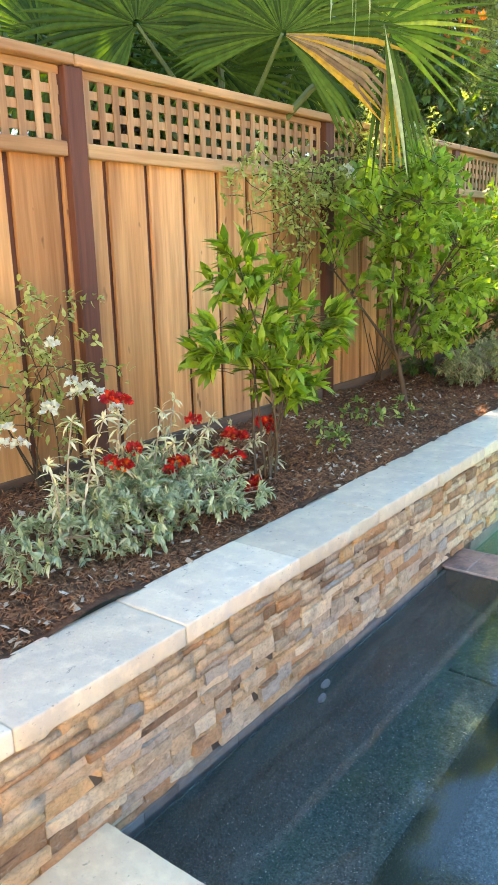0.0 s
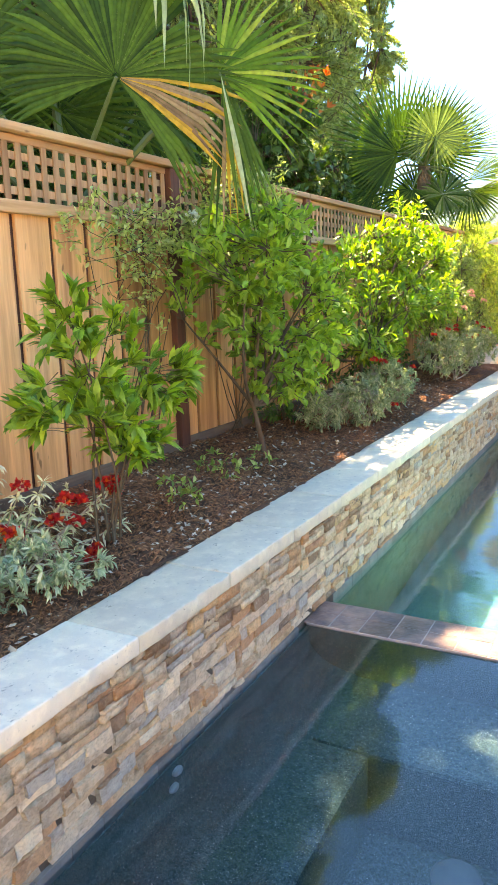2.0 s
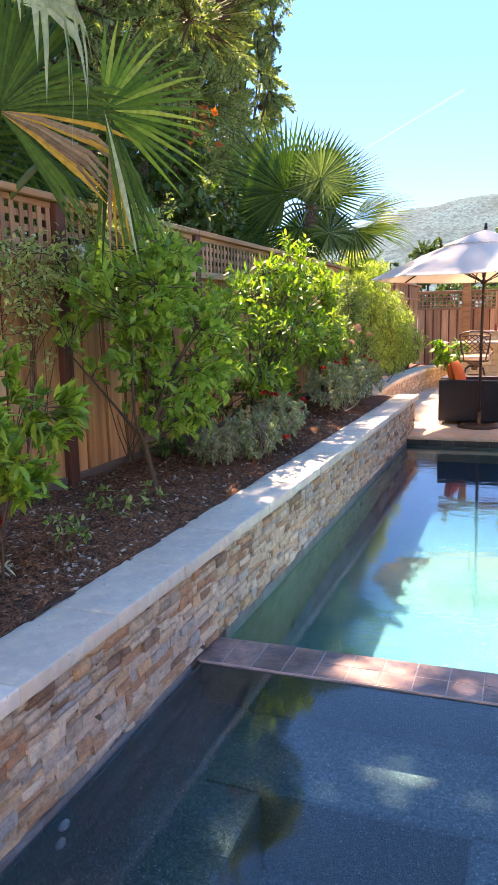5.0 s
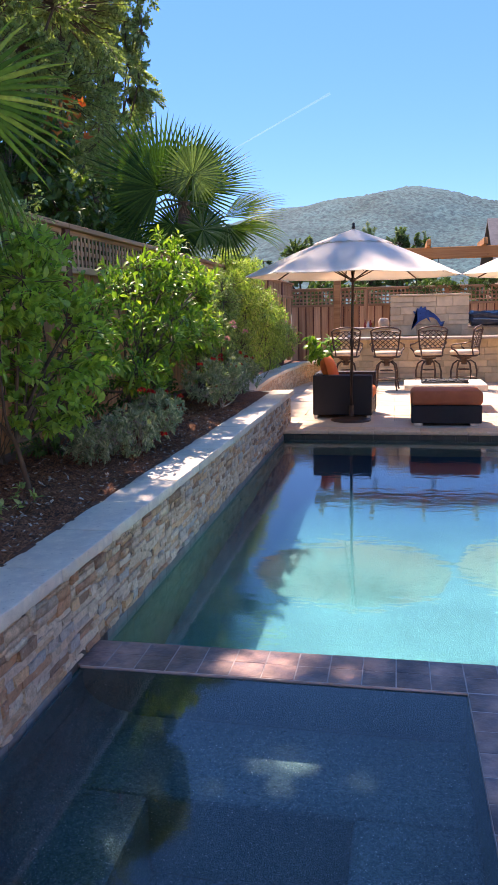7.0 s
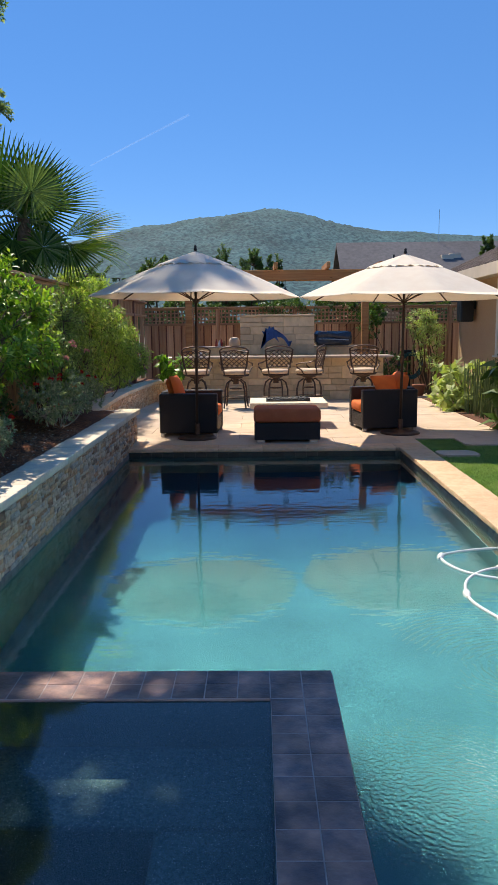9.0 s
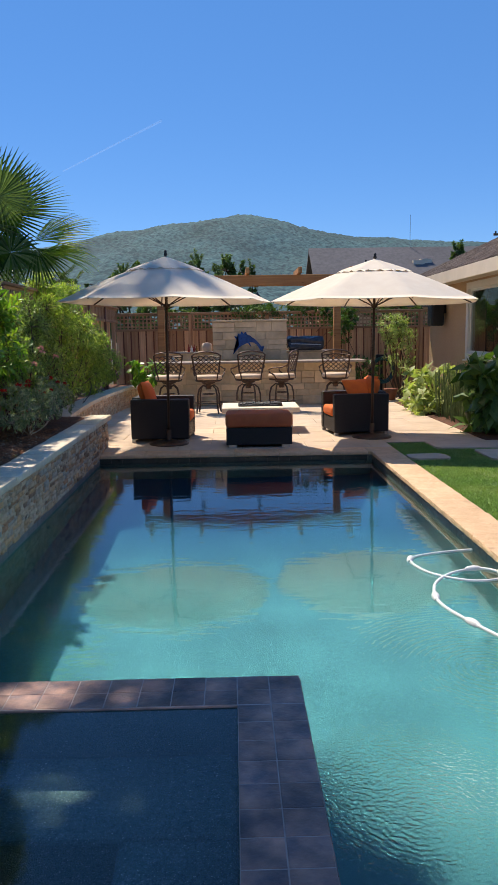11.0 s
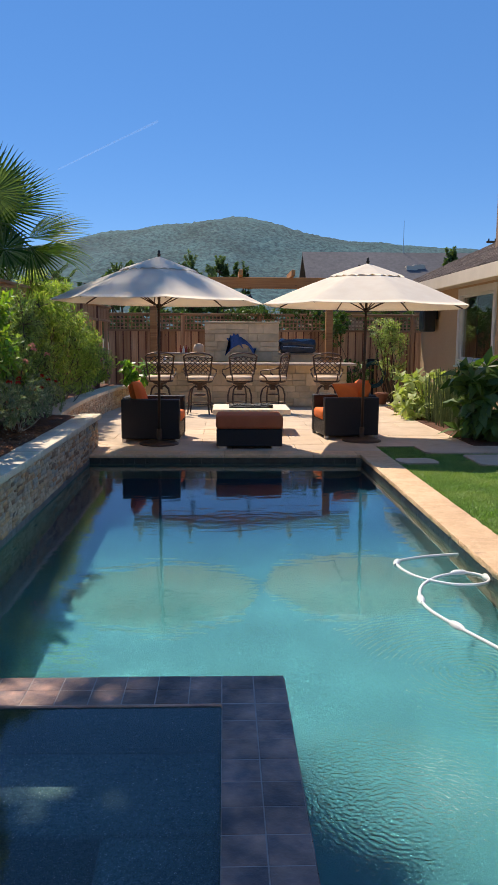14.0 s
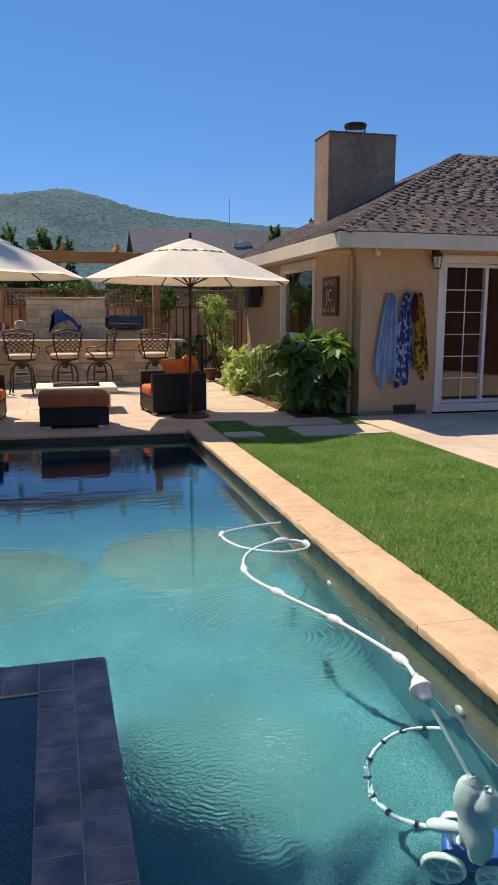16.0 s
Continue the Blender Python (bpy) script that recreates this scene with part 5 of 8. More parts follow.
lathe(bm, [(0.1, 0), (0.15, 0.22), (0.17, 0.23), (0.17, 0.27), (0.14, 0.27), (0.12, 0.24), (0.02, 0.23)], 20, (4.42, 18.3, 0.0))
tagged(new("clay_pot", mesh_of("clay_pot", bm, M["clay"], True)), "small terracotta pot on the terrace paving", "pot")

# pergola over the bar
pergola = thing("pergola", "orange-brown cedar pergola over the bar", "pergola")
for x in (-1.13, 3.28):
    part("post", boxed(x - 0.085, x + 0.085, 19.4, 19.57, 0, 2.80, bevel=0.01), M["pergola"], pergola)
part("beam", boxed(-1.7, 3.9, 19.36, 19.42, 2.79, 3.05, bevel=0.008), M["pergola"], pergola)
part("beam", boxed(-1.7, 3.9, 19.56, 19.62, 2.79, 3.05, bevel=0.008), M["pergola"], pergola)
rafter = mesh_of("rafter", boxed(-0.045, 0.045, 18.9, 20.4, 3.052, 3.2, bevel=0.008), M["pergola"])
for i in range(5):
    part("rafter", rafter, None, pergola).location = (-1.5 + i * 1.27, 0, 0)

# small lanterns hanging from the pergola beam
def hanging_lantern(x):
    lan = thing("hanging_lantern", "small dark metal lantern hanging from the pergola beam", "lantern", group="lanterns on the pergola")
    bm = bmesh.new()
    tube(bm, [(x, 19.33, 2.80), (x, 19.33, 2.62)], 0.006, 6)
    part("chain", bm, M["black"], lan)
    bm = bmesh.new()
    lathe(bm, [(0.075, 0.0), (0.08, 0.012), (0.02, 0.08), (0.012, 0.1)], 8, (x, 19.33, 2.53))
    part("cap", bm, M["black"], lan)
    bm = bmesh.new()
    lathe(bm, [(0.05, 0.0), (0.065, 0.06), (0.06, 0.15), (0.03, 0.155)], 8, (x, 19.33, 2.375))
    part("globe", bm, M["glass"], lan)
    bm = bmesh.new()
    for k in range(4):
        a = math.pi * (k + 0.5) / 2
        tube(bm, [(x + 0.052 * math.cos(a), 19.33 + 0.052 * math.sin(a), 2.36), (x + 0.072 * math.cos(a), 19.33 + 0.072 * math.sin(a), 2.535)], 0.006, 5)
    lathe(bm, [(0.06, 0.0), (0.06, 0.015), (0.02, 0.016)], 8, (x, 19.33, 2.355))
    part("cage", bm, M["black"], lan)
for x in (-0.16, 1.28):
    hanging_lantern(x)

# ---- bar stools ----
def stool_model():
    s = thing("bar_stool", "cast metal bar stool with lattice back and tan cushion", "bar stool", group="stools along the bar")
    bm = bmesh.new()
    lathe(bm, [(0.2, 0.66), (0.225, 0.67), (0.225, 0.69), (0.2, 0.70)], 24)
    part("seat", bm, M["bronze"], s, smooth=True)
    bm = bmesh.new()
    lathe(bm, [(0.2, 0.70), (0.235, 0.715), (0.24, 0.77), (0.21, 0.795), (0.05, 0.80)], 24)
    part("cushion", bm, M["seat_cloth"], s, "tan seat cushion", True)
    bm = bmesh.new()
    lathe(bm, [(0.05, 0.5), (0.05, 0.6), (0.12, 0.63), (0.12, 0.66)], 16)
    part("swivel", bm, M["bronze"], s, smooth=True)
    for k in range(4):
        a = math.pi / 4 + k * math.pi / 2
        c, n = math.cos(a), math.sin(a)
        bm = bmesh.new()
        tube(bm, [(0.04 * c, 0.04 * n, 0.55), (0.12 * c, 0.12 * n, 0.585), (0.2 * c, 0.2 * n, 0.52), (0.235 * c, 0.235 * n, 0.38), (0.235 * c, 0.235 * n, 0.2), (0.27 * c, 0.27 * n, 0.0)], 0.015, 8)
        part("leg", bm, M["bronze"], s, smooth=True)
    for z, rr in ((0.22, 0.235), (0.4, 0.1)):
        bm = bmesh.new()
        tube(bm, [(rr * math.cos(i * math.pi / 12), rr * math.sin(i * math.pi / 12), z) for i in range(24)], 0.011, 6, closed=True)
        part("foot_ring", bm, M["bronze"], s, smooth=True)
    # back towards -y, wider at the top and rounded
    def back(u, v):
        return Vector((u * (0.2 + 0.045 * v), -0.21 - 0.05 * v + 0.03 * u * u, 0.83 + 0.40 * v + 0.03 * (1 - u * u) * v))
    bm = bmesh.new()
    tube(bm, [back(-1, 0.0), back(-1, 0.5), back(-1, 0.95), back(-0.8, 1.03), back(-0.4, 1.06), back(0, 1.08), back(0.4, 1.06), back(0.8, 1.03), back(1, 0.95), back(1, 0.5), back(1, 0)], 0.016, 8)
    tube(bm, [back(-1, 0.06), back(0, 0.06), back(1, 0.06)], 0.012, 6)
    tube(bm, [back(-1, 0.86), back(0, 0.9), back(1, 0.86)], 0.012, 6)
    for u in (-0.85, 0.85):
        tube(bm, [Vector((u * 0.2, -0.2, 0.68)), back(u * 1.1, 0.06)], 0.012, 6)
    part("backrest", bm, M["bronze"], s, smooth=True)
    bm = bmesh.new()
    for k in range(-4, 5):
        for sgn in (1, -1):
            pts = []
            for j in range(9):
                v = 0.06 + 0.82 * j / 8
                u = k * 0.4 + sgn * (v - 0.47) * 1.9
                if -1 <= u <= 1:
                    pts.append(back(u, v))
            if len(pts) > 2:
                tube(bm, pts, 0.009, 5)
    part("lattice", bm, M["bronze"], s, smooth=True)
    for sx in (-1, 1):
        bm = bmesh.new()
        tube(bm, [back(sx, 0.42), Vector((sx * 0.27, -0.1, 0.945)), Vector((sx * 0.285, 0.06, 0.93)), Vector((sx * 0.275, 0.14, 0.9)), Vector((sx * 0.27, 0.13, 0.84)), Vector((sx * 0.24, 0.06, 0.78)), Vector((sx * 0.215, 0.02, 0.69))], 0.014, 8)
        part("arm", bm, M["bronze"], s, smooth=True)
    return s
stool = stool_model()
stool.matrix_world = pose(-0.70, 16.15, 0, 0, 0, 4) @ Matrix.Diagonal((1.2, 1.2, 0.98, 1))
for x, y, turn in ((0.13, 15.95, -5), (0.96, 16.1, 14), (1.66, 16.15, 68), (2.8, 16.2, -6)):
    copy_thing(stool, pose(x, y, 0, 0, 0, turn))

# ---- wicker armchairs, ottoman and fire table ----
def armchair_model():
    """Faces local +x; side panels along x."""
    c = thing("wicker_armchair", "black wicker club armchair with orange cushions", "armchair", group="armchairs on the terrace")
    part("side_panel", boxed(-0.47, 0.47, -0.45, -0.31, 0.05, 0.64, bevel=0.02, seg=2), M["wicker"], c)
    part("side_panel", boxed(-0.47, 0.47, 0.31, 0.45, 0.05, 0.64, bevel=0.02, seg=2), M["wicker"], c)
    part("back_panel", boxed(-0.47, -0.33, -0.309, 0.309, 0.05, 0.66, bevel=0.02, seg=2), M["wicker"], c)
    part("seat_base", boxed(-0.329, 0.46, -0.309, 0.309, 0.05, 0.28, bevel=0.01), M["wicker"], c)
    bm = bmesh.new()
    cushion(bm, -0.31, 0.48, -0.30, 0.30, 0.282, 0.44, 0.05)
    part("seat_cushion", bm, M["orange"], c, "thick orange seat cushion", True)
    bm = bmesh.new()
    cushion(bm, -0.08, 0.08, -0.29, 0.29, -0.02, 0.44, 0.07)
    bm.transform(pose(-0.22, 0, 0.44, 0, -14, 0))
    part("back_cushion", bm, M["orange"], c, "plump orange back cushion", True)
    for x in (-0.43, 0.43):
        for y in (-0.41, 0.41):
            part("foot", boxed(x - 0.03, x + 0.03, y - 0.03, y + 0.03, 0, 0.049), M["aluminium"], c)
    return c
chair = armchair_model()
chair.matrix_world = pose(-0.45, 12.08, 0, 0, 0, -3) @ Matrix.Diagonal((0.94, 0.98, 1.02, 1))
copy_thing(chair, pose(2.60, 12.50, 0, 0, 0, 187))
def pillow(label, m):
    bm = bmesh.new()
    bmesh.ops.create_grid(bm, x_segments=10, y_segments=10, size=0.24)
    top = list(bm.verts)
    made = bmesh.ops.duplicate(bm, geom=bm.verts[:] + bm.edges[:] + bm.faces[:])["geom"]
    dup = [g for g in made if isinstance(g, bmesh.types.BMVert)]
    for vs, sg in ((top, 1), (dup, -1)):
        for v in vs:
            e = (1 - (v.co.x / 0.24) ** 2) * (1 - (v.co.y / 0.24) ** 2)
            v.co.z = sg * (0.005 + 0.085 * max(e, 0) ** 0.5)
            v.co.x *= 1 - 0.08 * (v.co.y / 0.24) ** 2 * 0 + 0.04 * abs(v.co.y / 0.24)
    bmesh.ops.recalc_face_normals(bm, faces=bm.faces)
    ob = tagged(new("throw_pillow", mesh_of("throw_pillow", bm, M["orange"], True)), label, "pillow")
    ob.matrix_world = m
pillow("square orange pillow standing against the armchair back", pose(-0.66, 11.98, 0.67, 0, 74, -8))
pillow("square orange pillow leaning in the armchair", pose(2.66, 12.36, 0.66, 52, 0, 30))
pillow("square orange pillow in the armchair corner", pose(2.84, 12.5, 0.67, 0, -74, 10))

ott = thing("ottoman", "black wicker ottoman with a rust-orange cushion", "ottoman")
part("base", boxed(0.53, 1.47, 10.95, 11.58, 0.04, 0.285, bevel=0.012, seg=2), M["wicker"], ott)
bm = bmesh.new()
cushion(bm, 0.52, 1.48, 10.94, 11.59, 0.287, 0.485, 0.055)
part("cushion", bm, M["rust"], ott, "thick rust-orange cushion", True)
for x in (0.62, 1.38):
    for y in (11.01, 11.52):
        part("foot", boxed(x - 0.06, x + 0.06, y - 0.03, y + 0.03, 0, 0.039), M["aluminium"], ott)

fire = thing("fire_table", "low cream stone fire table with a burner tray", "fire table")
part("base", boxed(0.56, 1.62, 12.75, 13.45, 0, 0.32, bevel=0.01), M["deck"], fire)
part("tabletop", boxed(0.45, 1.73, 12.6, 13.6, 0.322, 0.41, bevel=0.012, seg=2), M["cap"], fire)
part("burner_tray", boxed(0.72, 1.46, 12.85, 13.3, 0.412, 0.435, bevel=0.005), M["black"], fire)
v = np.array([[random.uniform(0.75, 1.43), random.uniform(12.88, 13.27), 0.445] for _ in range(140)])
bm = bmesh.new()
for x, y, z in v:
    bmesh.ops.create_icosphere(bm, subdivisions=1, radius=0.016, matrix=Matrix.Translation((x, y, z)))
part("fire_glass", bm, M["black"], fire, kind="stuff")
part("valve_box", boxed(1.38, 1.45, 12.84, 12.9, 0.436, 0.47, bevel=0.004), M["black"], fire)

# ---- umbrellas ----
def umbrella_model():
    u = thing("patio_umbrella", "large beige canvas market umbrella on a dark pole and base", "umbrella", group="umbrellas on the terrace")
    bm = bmesh.new()
    lathe(bm, [(0.29, 0), (0.29, 0.02), (0.26, 0.035), (0.08, 0.06), (0.035, 0.075), (0.035, 0.22)], 28)
    part("base", bm, M["bronze"], u, smooth=True)
    bm = bmesh.new()
    cone(bm, (0, 0, 0.2), (0, 0, 2.74), 0.021, 0.019, 14)
    part("pole", bm, M["bronze"], u, smooth=True)
    bm = bmesh.new()
    lathe(bm, [(0.03, 0), (0.032, 0.09), (0.026, 0.12)], 14, (0, 0, 1.08))
    tube(bm, [(0.02, 0, 1.13), (0.09, 0, 1.13), (0.09, 0, 1.08)], 0.009, 6)
    part("crank", bm, M["bronze"], u, smooth=True)
    bm = bmesh.new()
    lathe(bm, [(0.02, 0), (0.028, 0.012), (0.016, 0.04), (0.022, 0.06), (0.008, 0.08)], 14, (0, 0, 2.73))
    part("finial", bm, M["black"], u, smooth=True)
    RAD, TOP, LOW = 1.53, 2.70, 2.08
    def canopy(bm, r0, r1, lift, sag, thick, scallop=0.0):
        n, m = 12, 8
        rows = []
        for layer in (0, 1):
            grid = []
            for j in range(n + 1):
                s = j / n
                r = r0 + (r1 - r0) * s
                ringv = []
                for k in range(8):
                    for i in range(m):
                        f = i / m
                        a0, a1 = math.pi * k / 4, math.pi * (k + 1) / 4
                        p = Vector((math.cos(a0), math.sin(a0), 0)).lerp(Vector((math.cos(a1), math.sin(a1), 0)), f) * r
                        z = TOP - (TOP - LOW) * (r / RAD) - sag * 4 * f * (1 - f) * (r / RAD) + 0.03 * math.sin(math.pi * min(r / RAD, 1)) + lift
                        if scallop and j == n:
                            z += scallop * (1 - 4 * f * (1 - f)) * -1 + 0.014 * math.sin(6 * math.pi * f)
                        ringv.append(bm.verts.new((p.x, p.y, z - layer * thick)))
                grid.append(ringv)
            rows.append(grid)
        c = 64
        for layer, grid in enumerate(rows):
            for j in range(n):
                for k in range(c):
                    q = (grid[j][k], grid[j][(k + 1) % c], grid[j + 1][(k + 1) % c], grid[j + 1][k])
                    bm.faces.new(q if layer else tuple(reversed(q)))
        for k in range(c):
            bm.faces.new((rows[0][n][k], rows[0][n][(k + 1) % c], rows[1][n][(k + 1) % c], rows[1][n][k]))
    bm = bmesh.new()
    canopy(bm, 0.45, RAD, 0.0, 0.012, 0.006)
    cloth = part("canopy", bm, M["canvas"], u, "taut beige canvas canopy", True)
    bm = bmesh.new()
    canopy(bm, 0.03, 0.57, 0.022, 0.02, 0.005, 0.015)
    part("vent_flap", bm, M["canvas"], cloth, "", True)
    for k in range(8):
        a = math.pi * k / 4
        c, s = math.cos(a), math.sin(a)
        bm = bmesh.new()
        tube(bm, [(0.03 * c, 0.03 * s, TOP - 0.035), (0.76 * c, 0.76 * s, 2.405), (1.5 * c, 1.5 * s, LOW - 0.005)], 0.011, 6)
        rib = part("rib", bm, M["bronze"], u)
        bm = bmesh.new()
        tube(bm, [(0.03 * c, 0.03 * s, 2.02), (0.76 * c, 0.76 * s, 2.39)], 0.009, 6)
        part("strut", bm, M["bronze"], rib)
    bm = bmesh.new()
    lathe(bm, [(0.035, 0), (0.045, 0.02), (0.045, 0.05), (0.03, 0.06)], 14, (0, 0, 1.99))
    part("hub", bm, M["bronze"], u)
    return u
umb = umbrella_model()
umb.matrix_world = pose(-0.33, 11.48, 0, 0, 0.6, 8) @ Matrix.Diagonal((1.01, 1.01, 1.005, 1))
copy_thing(umb, pose(2.77, 11.84, 0, 0, 0.6, 8) @ Matrix.Diagonal((1.03, 1.03, 0.985, 1)))

# ---- pool cleaner, its hose and floats ----
hose_pts = [(2.50, 6.05), (2.2, 5.98), (1.96, 5.83), (2.02, 5.5), (2.25, 5.31), (2.46, 5.33), (2.53, 5.45), (2.42, 5.57), (2.2, 5.5), (2.02, 5.3), (1.94, 5.05), (1.94, 4.83), (2.03, 4.55), (2.22, 4.07), (2.36, 3.53), (2.325, 3.27)]
M["mesh_bag"] = cloth_mat("mesh_bag", (0.62, 0.64, 0.64), (0.5, 0.53, 0.54))
cleaner = thing("pool_cleaner", "white and blue robot pool cleaner with floating white hose", "pool cleaner")
def spline(pts, per=6):
    out = []
    for i in range(len(pts) - 1):
        p = [Vector(pts[max(0, min(len(pts) - 1, i + k))]) for k in (-1, 0, 1, 2)]
        for j in range(per):
            t = j / per
            out.append(0.5 * (2 * p[1] + (p[2] - p[0]) * t + (2 * p[0] - 5 * p[1] + 4 * p[2] - p[3]) * t * t + (3 * p[1] - p[0] - 3 * p[2] + p[3]) * t ** 3))
    return out + [Vector(pts[-1])]
path3 = spline([(x, y, WATER + 0.006) for x, y in hose_pts] + [(2.312, 3.183, WATER - 0.01), (2.338, 3.04, -0.3), (2.372, 2.873, -0.53)])
bm = bmesh.new()
tube(bm, path3, 0.0115, 8)
hose = part("hose", bm, M["white_plastic"], cleaner, "thin white floating hose", True)
for i in (12, 36, 44, 61, 72, 78, 84):
    p, d = path3[i], (path3[i + 1] - path3[i - 1]).normalized()
    bm = bmesh.new()
    tube(bm, [p - d * 0.062, p - d * 0.045, p - d * 0.015, p + d * 0.02, p + d * 0.048, p + d * 0.062], [0.012, 0.021, 0.026, 0.026, 0.021, 0.012], 12)
    part("float", bm, M["white_plastic"], hose, smooth=True)
p, d = path3[95], (path3[96] - path3[94]).normalized()
bm = bmesh.new()
tube(bm, [p - d * 0.10, p - d * 0.092, p - d * 0.085, p - d * 0.07, p - d * 0.035, p - d * 0.034, p - d * 0.022, p - d * 0.021, p + d * 0.03, p + d * 0.05, p + d * 0.06], [0.011, 0.017, 0.013, 0.03, 0.046, 0.052, 0.052, 0.046, 0.034, 0.02, 0.012], 16)
part("swivel_valve", bm, M["white_plastic"], hose, smooth=True)
tail = spline([(2.42, 3.20, -0.5), (2.33, 3.28, -0.56), (2.24, 3.358, -0.7), (2.127, 3.321, -0.8), (2.08, 3.259, -0.9), (2.072, 3.143, -0.95), (2.121, 3.014, -0.95), (2.235, 2.917, -0.94)])
bm = bmesh.new()
tube(bm, tail, 0.012, 8)
sweep = part("sweep_hose", bm, M["white_plastic"], cleaner, "white sweep tail with dark rings", True)
for i in range(4, len(tail) - 3, 5):
    p, d = tail[i], (tail[i + 1] - tail[i - 1]).normalized()
    bm = bmesh.new()
    tube(bm, [p - d * 0.008, p + d * 0.008], 0.018, 10)
    part("wear_ring", bm, M["black"], sweep)
# the cleaner stands on the pool floor, its big wheel turned to the spa
AX, BX = Vector((-0.5, -0.866, 0)), Vector((0.866, -0.5, 0))
C0 = Vector((2.235, 2.817, FLOOR_Z + 0.094))
def on_cleaner(back, along, up=0.0):
    return C0 - AX * back + BX * along + Vector((0, 0, up))
bm = bmesh.new()
box(bm, -0.01, 0.26, 0.03, 0.25, -0.05, 0.06, bevel=0.035, seg=3)
bm.transform(Matrix.Translation(C0) @ Matrix((BX, -AX, Vector((0, 0, 1)))).transposed().to_4x4())
chassis = part("chassis", bm, M["blue_plastic"], cleaner, "bright blue body shell", True)
for back, along, rr in ((0.0, 0.0, 0.092), (0.0, 0.2, 0.075), (0.28, 0.05, 0.075)):
    c0 = on_cleaner(back, along, rr - 0.092)
    bm = bmesh.new()
    ring = [(rr * 0.78, -0.012), (rr * 0.86, -0.022), (rr * 0.97, -0.018), (rr, 0.0), (rr * 0.97, 0.018), (rr * 0.86, 0.022), (rr * 0.78, 0.012)]
    loops = [[bm.verts.new(c0 + BX * (q * math.cos(2 * math.pi * k / 28)) + Vector((0, 0, q * math.sin(2 * math.pi * k / 28))) + AX * o) for k in range(28)] for q, o in ring]
    for i in range(len(loops)):
        u, w = loops[i], loops[(i + 1) % len(loops)]
        for k in range(28):
            bm.faces.new((u[k], u[(k + 1) % 28], w[(k + 1) % 28], w[k]))
    wheel = part("wheel", bm, M["white_plastic"], cleaner, smooth=True)
    bm = bmesh.new()
    tube(bm, [c0 - AX * 0.004, c0 + AX * 0.004], rr * 0.8, 24)
    part("wheel_disc", bm, M["grey_plastic"], wheel)
    for k in range(5):
        g = 2 * math.pi * k / 5
        e = BX * math.cos(g) + Vector((0, 0, math.sin(g)))
        bm = bmesh.new()
        tube(bm, [c0 + AX * 0.006 + e * rr * 0.15, c0 + AX * 0.006 + e * rr * 0.8], 0.005, 6)
        part("spoke", bm, M["white_plastic"], wheel)
    bm = bmesh.new()
    tube(bm, [c0, c0 + AX * 0.02, c0 + AX * 0.024], [0.016, 0.013, 0.006], 12)
    part("hubcap", bm, M["white_plastic"], wheel)
# float pod on a bracket
pod = Vector((2.27, 2.885, -0.9))
bm = bmesh.new()
tube(bm, [pod + BX * s for s in (-0.075, -0.068, -0.045, 0.0, 0.045, 0.068, 0.075)], [0.008, 0.022, 0.034, 0.038, 0.034, 0.022, 0.008], 16)
part("float_pod", bm, M["white_plastic"], cleaner, smooth=True)
bm = bmesh.new()
tube(bm, [on_cleaner(0.1, 0.03, 0.05), pod + BX * 0.02 + Vector((0, 0, -0.03))], 0.014, 8)
tube(bm, [on_cleaner(0.12, 0.08, 0.05), on_cleaner(0.1, 0.1, 0.13)], 0.035, 12)
part("throat", bm, M["white_plastic"], cleaner, smooth=True)
# slack debris bag, pinched at the throat, with a second fold
bm = bmesh.new()
tube(bm, spline([(2.355, 2.76, -1.02), (2.365, 2.775, -0.92), (2.375, 2.83, -0.8), (2.37, 2.86, -0.68), (2.37, 2.875, -0.58), (2.375, 2.872, -0.52)], 4), [0.034 + 0.038 * math.sin(math.pi * (i / 20)) - 0.02 * (i / 20) ** 3 for i in range(21)], 22)
tube(bm, spline([(2.38, 2.79, -0.88), (2.405, 2.81, -0.76), (2.42, 2.82, -0.65), (2.43, 2.82, -0.59)], 4), [0.02 + 0.05 * math.sin(math.pi * min(i / 12, 1)) for i in range(13)], 18)
for v in bm.verts:
    v.co += noise.noise_vector(v.co * 14) * 0.012 + noise.noise_vector(Vector((v.co.x * 45, v.co.y * 45, v.co.z * 6))) * 0.007
part("debris_bag", bm, M["mesh_bag"], cleaner, "grey-white mesh debris bag", True)

# ---- far things beyond the fence ----
neighbour = thing("neighbour_house", "neighbour house with a dark grey shingle roof", "house")
NX0, NX1, NY = 4.9, 15.0, 38.0
part("wall", boxed(NX0 + 0.4, NX1, NY + 0.5, NY + 8, 0, 2.9), M["stucco"], neighbour)
bm = bmesh.new()
pts = [(NX0, NY, 3.0), (NX1, NY, 3.0), (NX1, NY + 4.5, 6.2), (NX0, NY + 4.5, 6.2), (NX0, NY + 9, 3.0), (NX1, NY + 9, 3.0)]
q = [bm.verts.new(p) for p in pts] + [bm.verts.new((x, y, z - 0.18)) for x, y, z in pts]
for f in ((0, 1, 2, 3), (3, 2, 5, 4), (7, 6, 9, 8), (8, 9, 10, 11), (0, 6, 7, 1), (4, 5, 11, 10), (0, 3, 9, 6), (3, 4, 10, 9), (1, 7, 8, 2), (2, 8, 11, 5)):
    bm.faces.new([q[i] for i in f])
bmesh.ops.recalc_face_normals(bm, faces=bm.faces)
nroof = part("roof", bm, M["far_roof"], neighbour)
part("gable_trim", boxed(NX0 - 0.06, NX0 - 0.01, NY + 0.02, NY + 0.2, 2.85, 3.1), M["white"], neighbour)
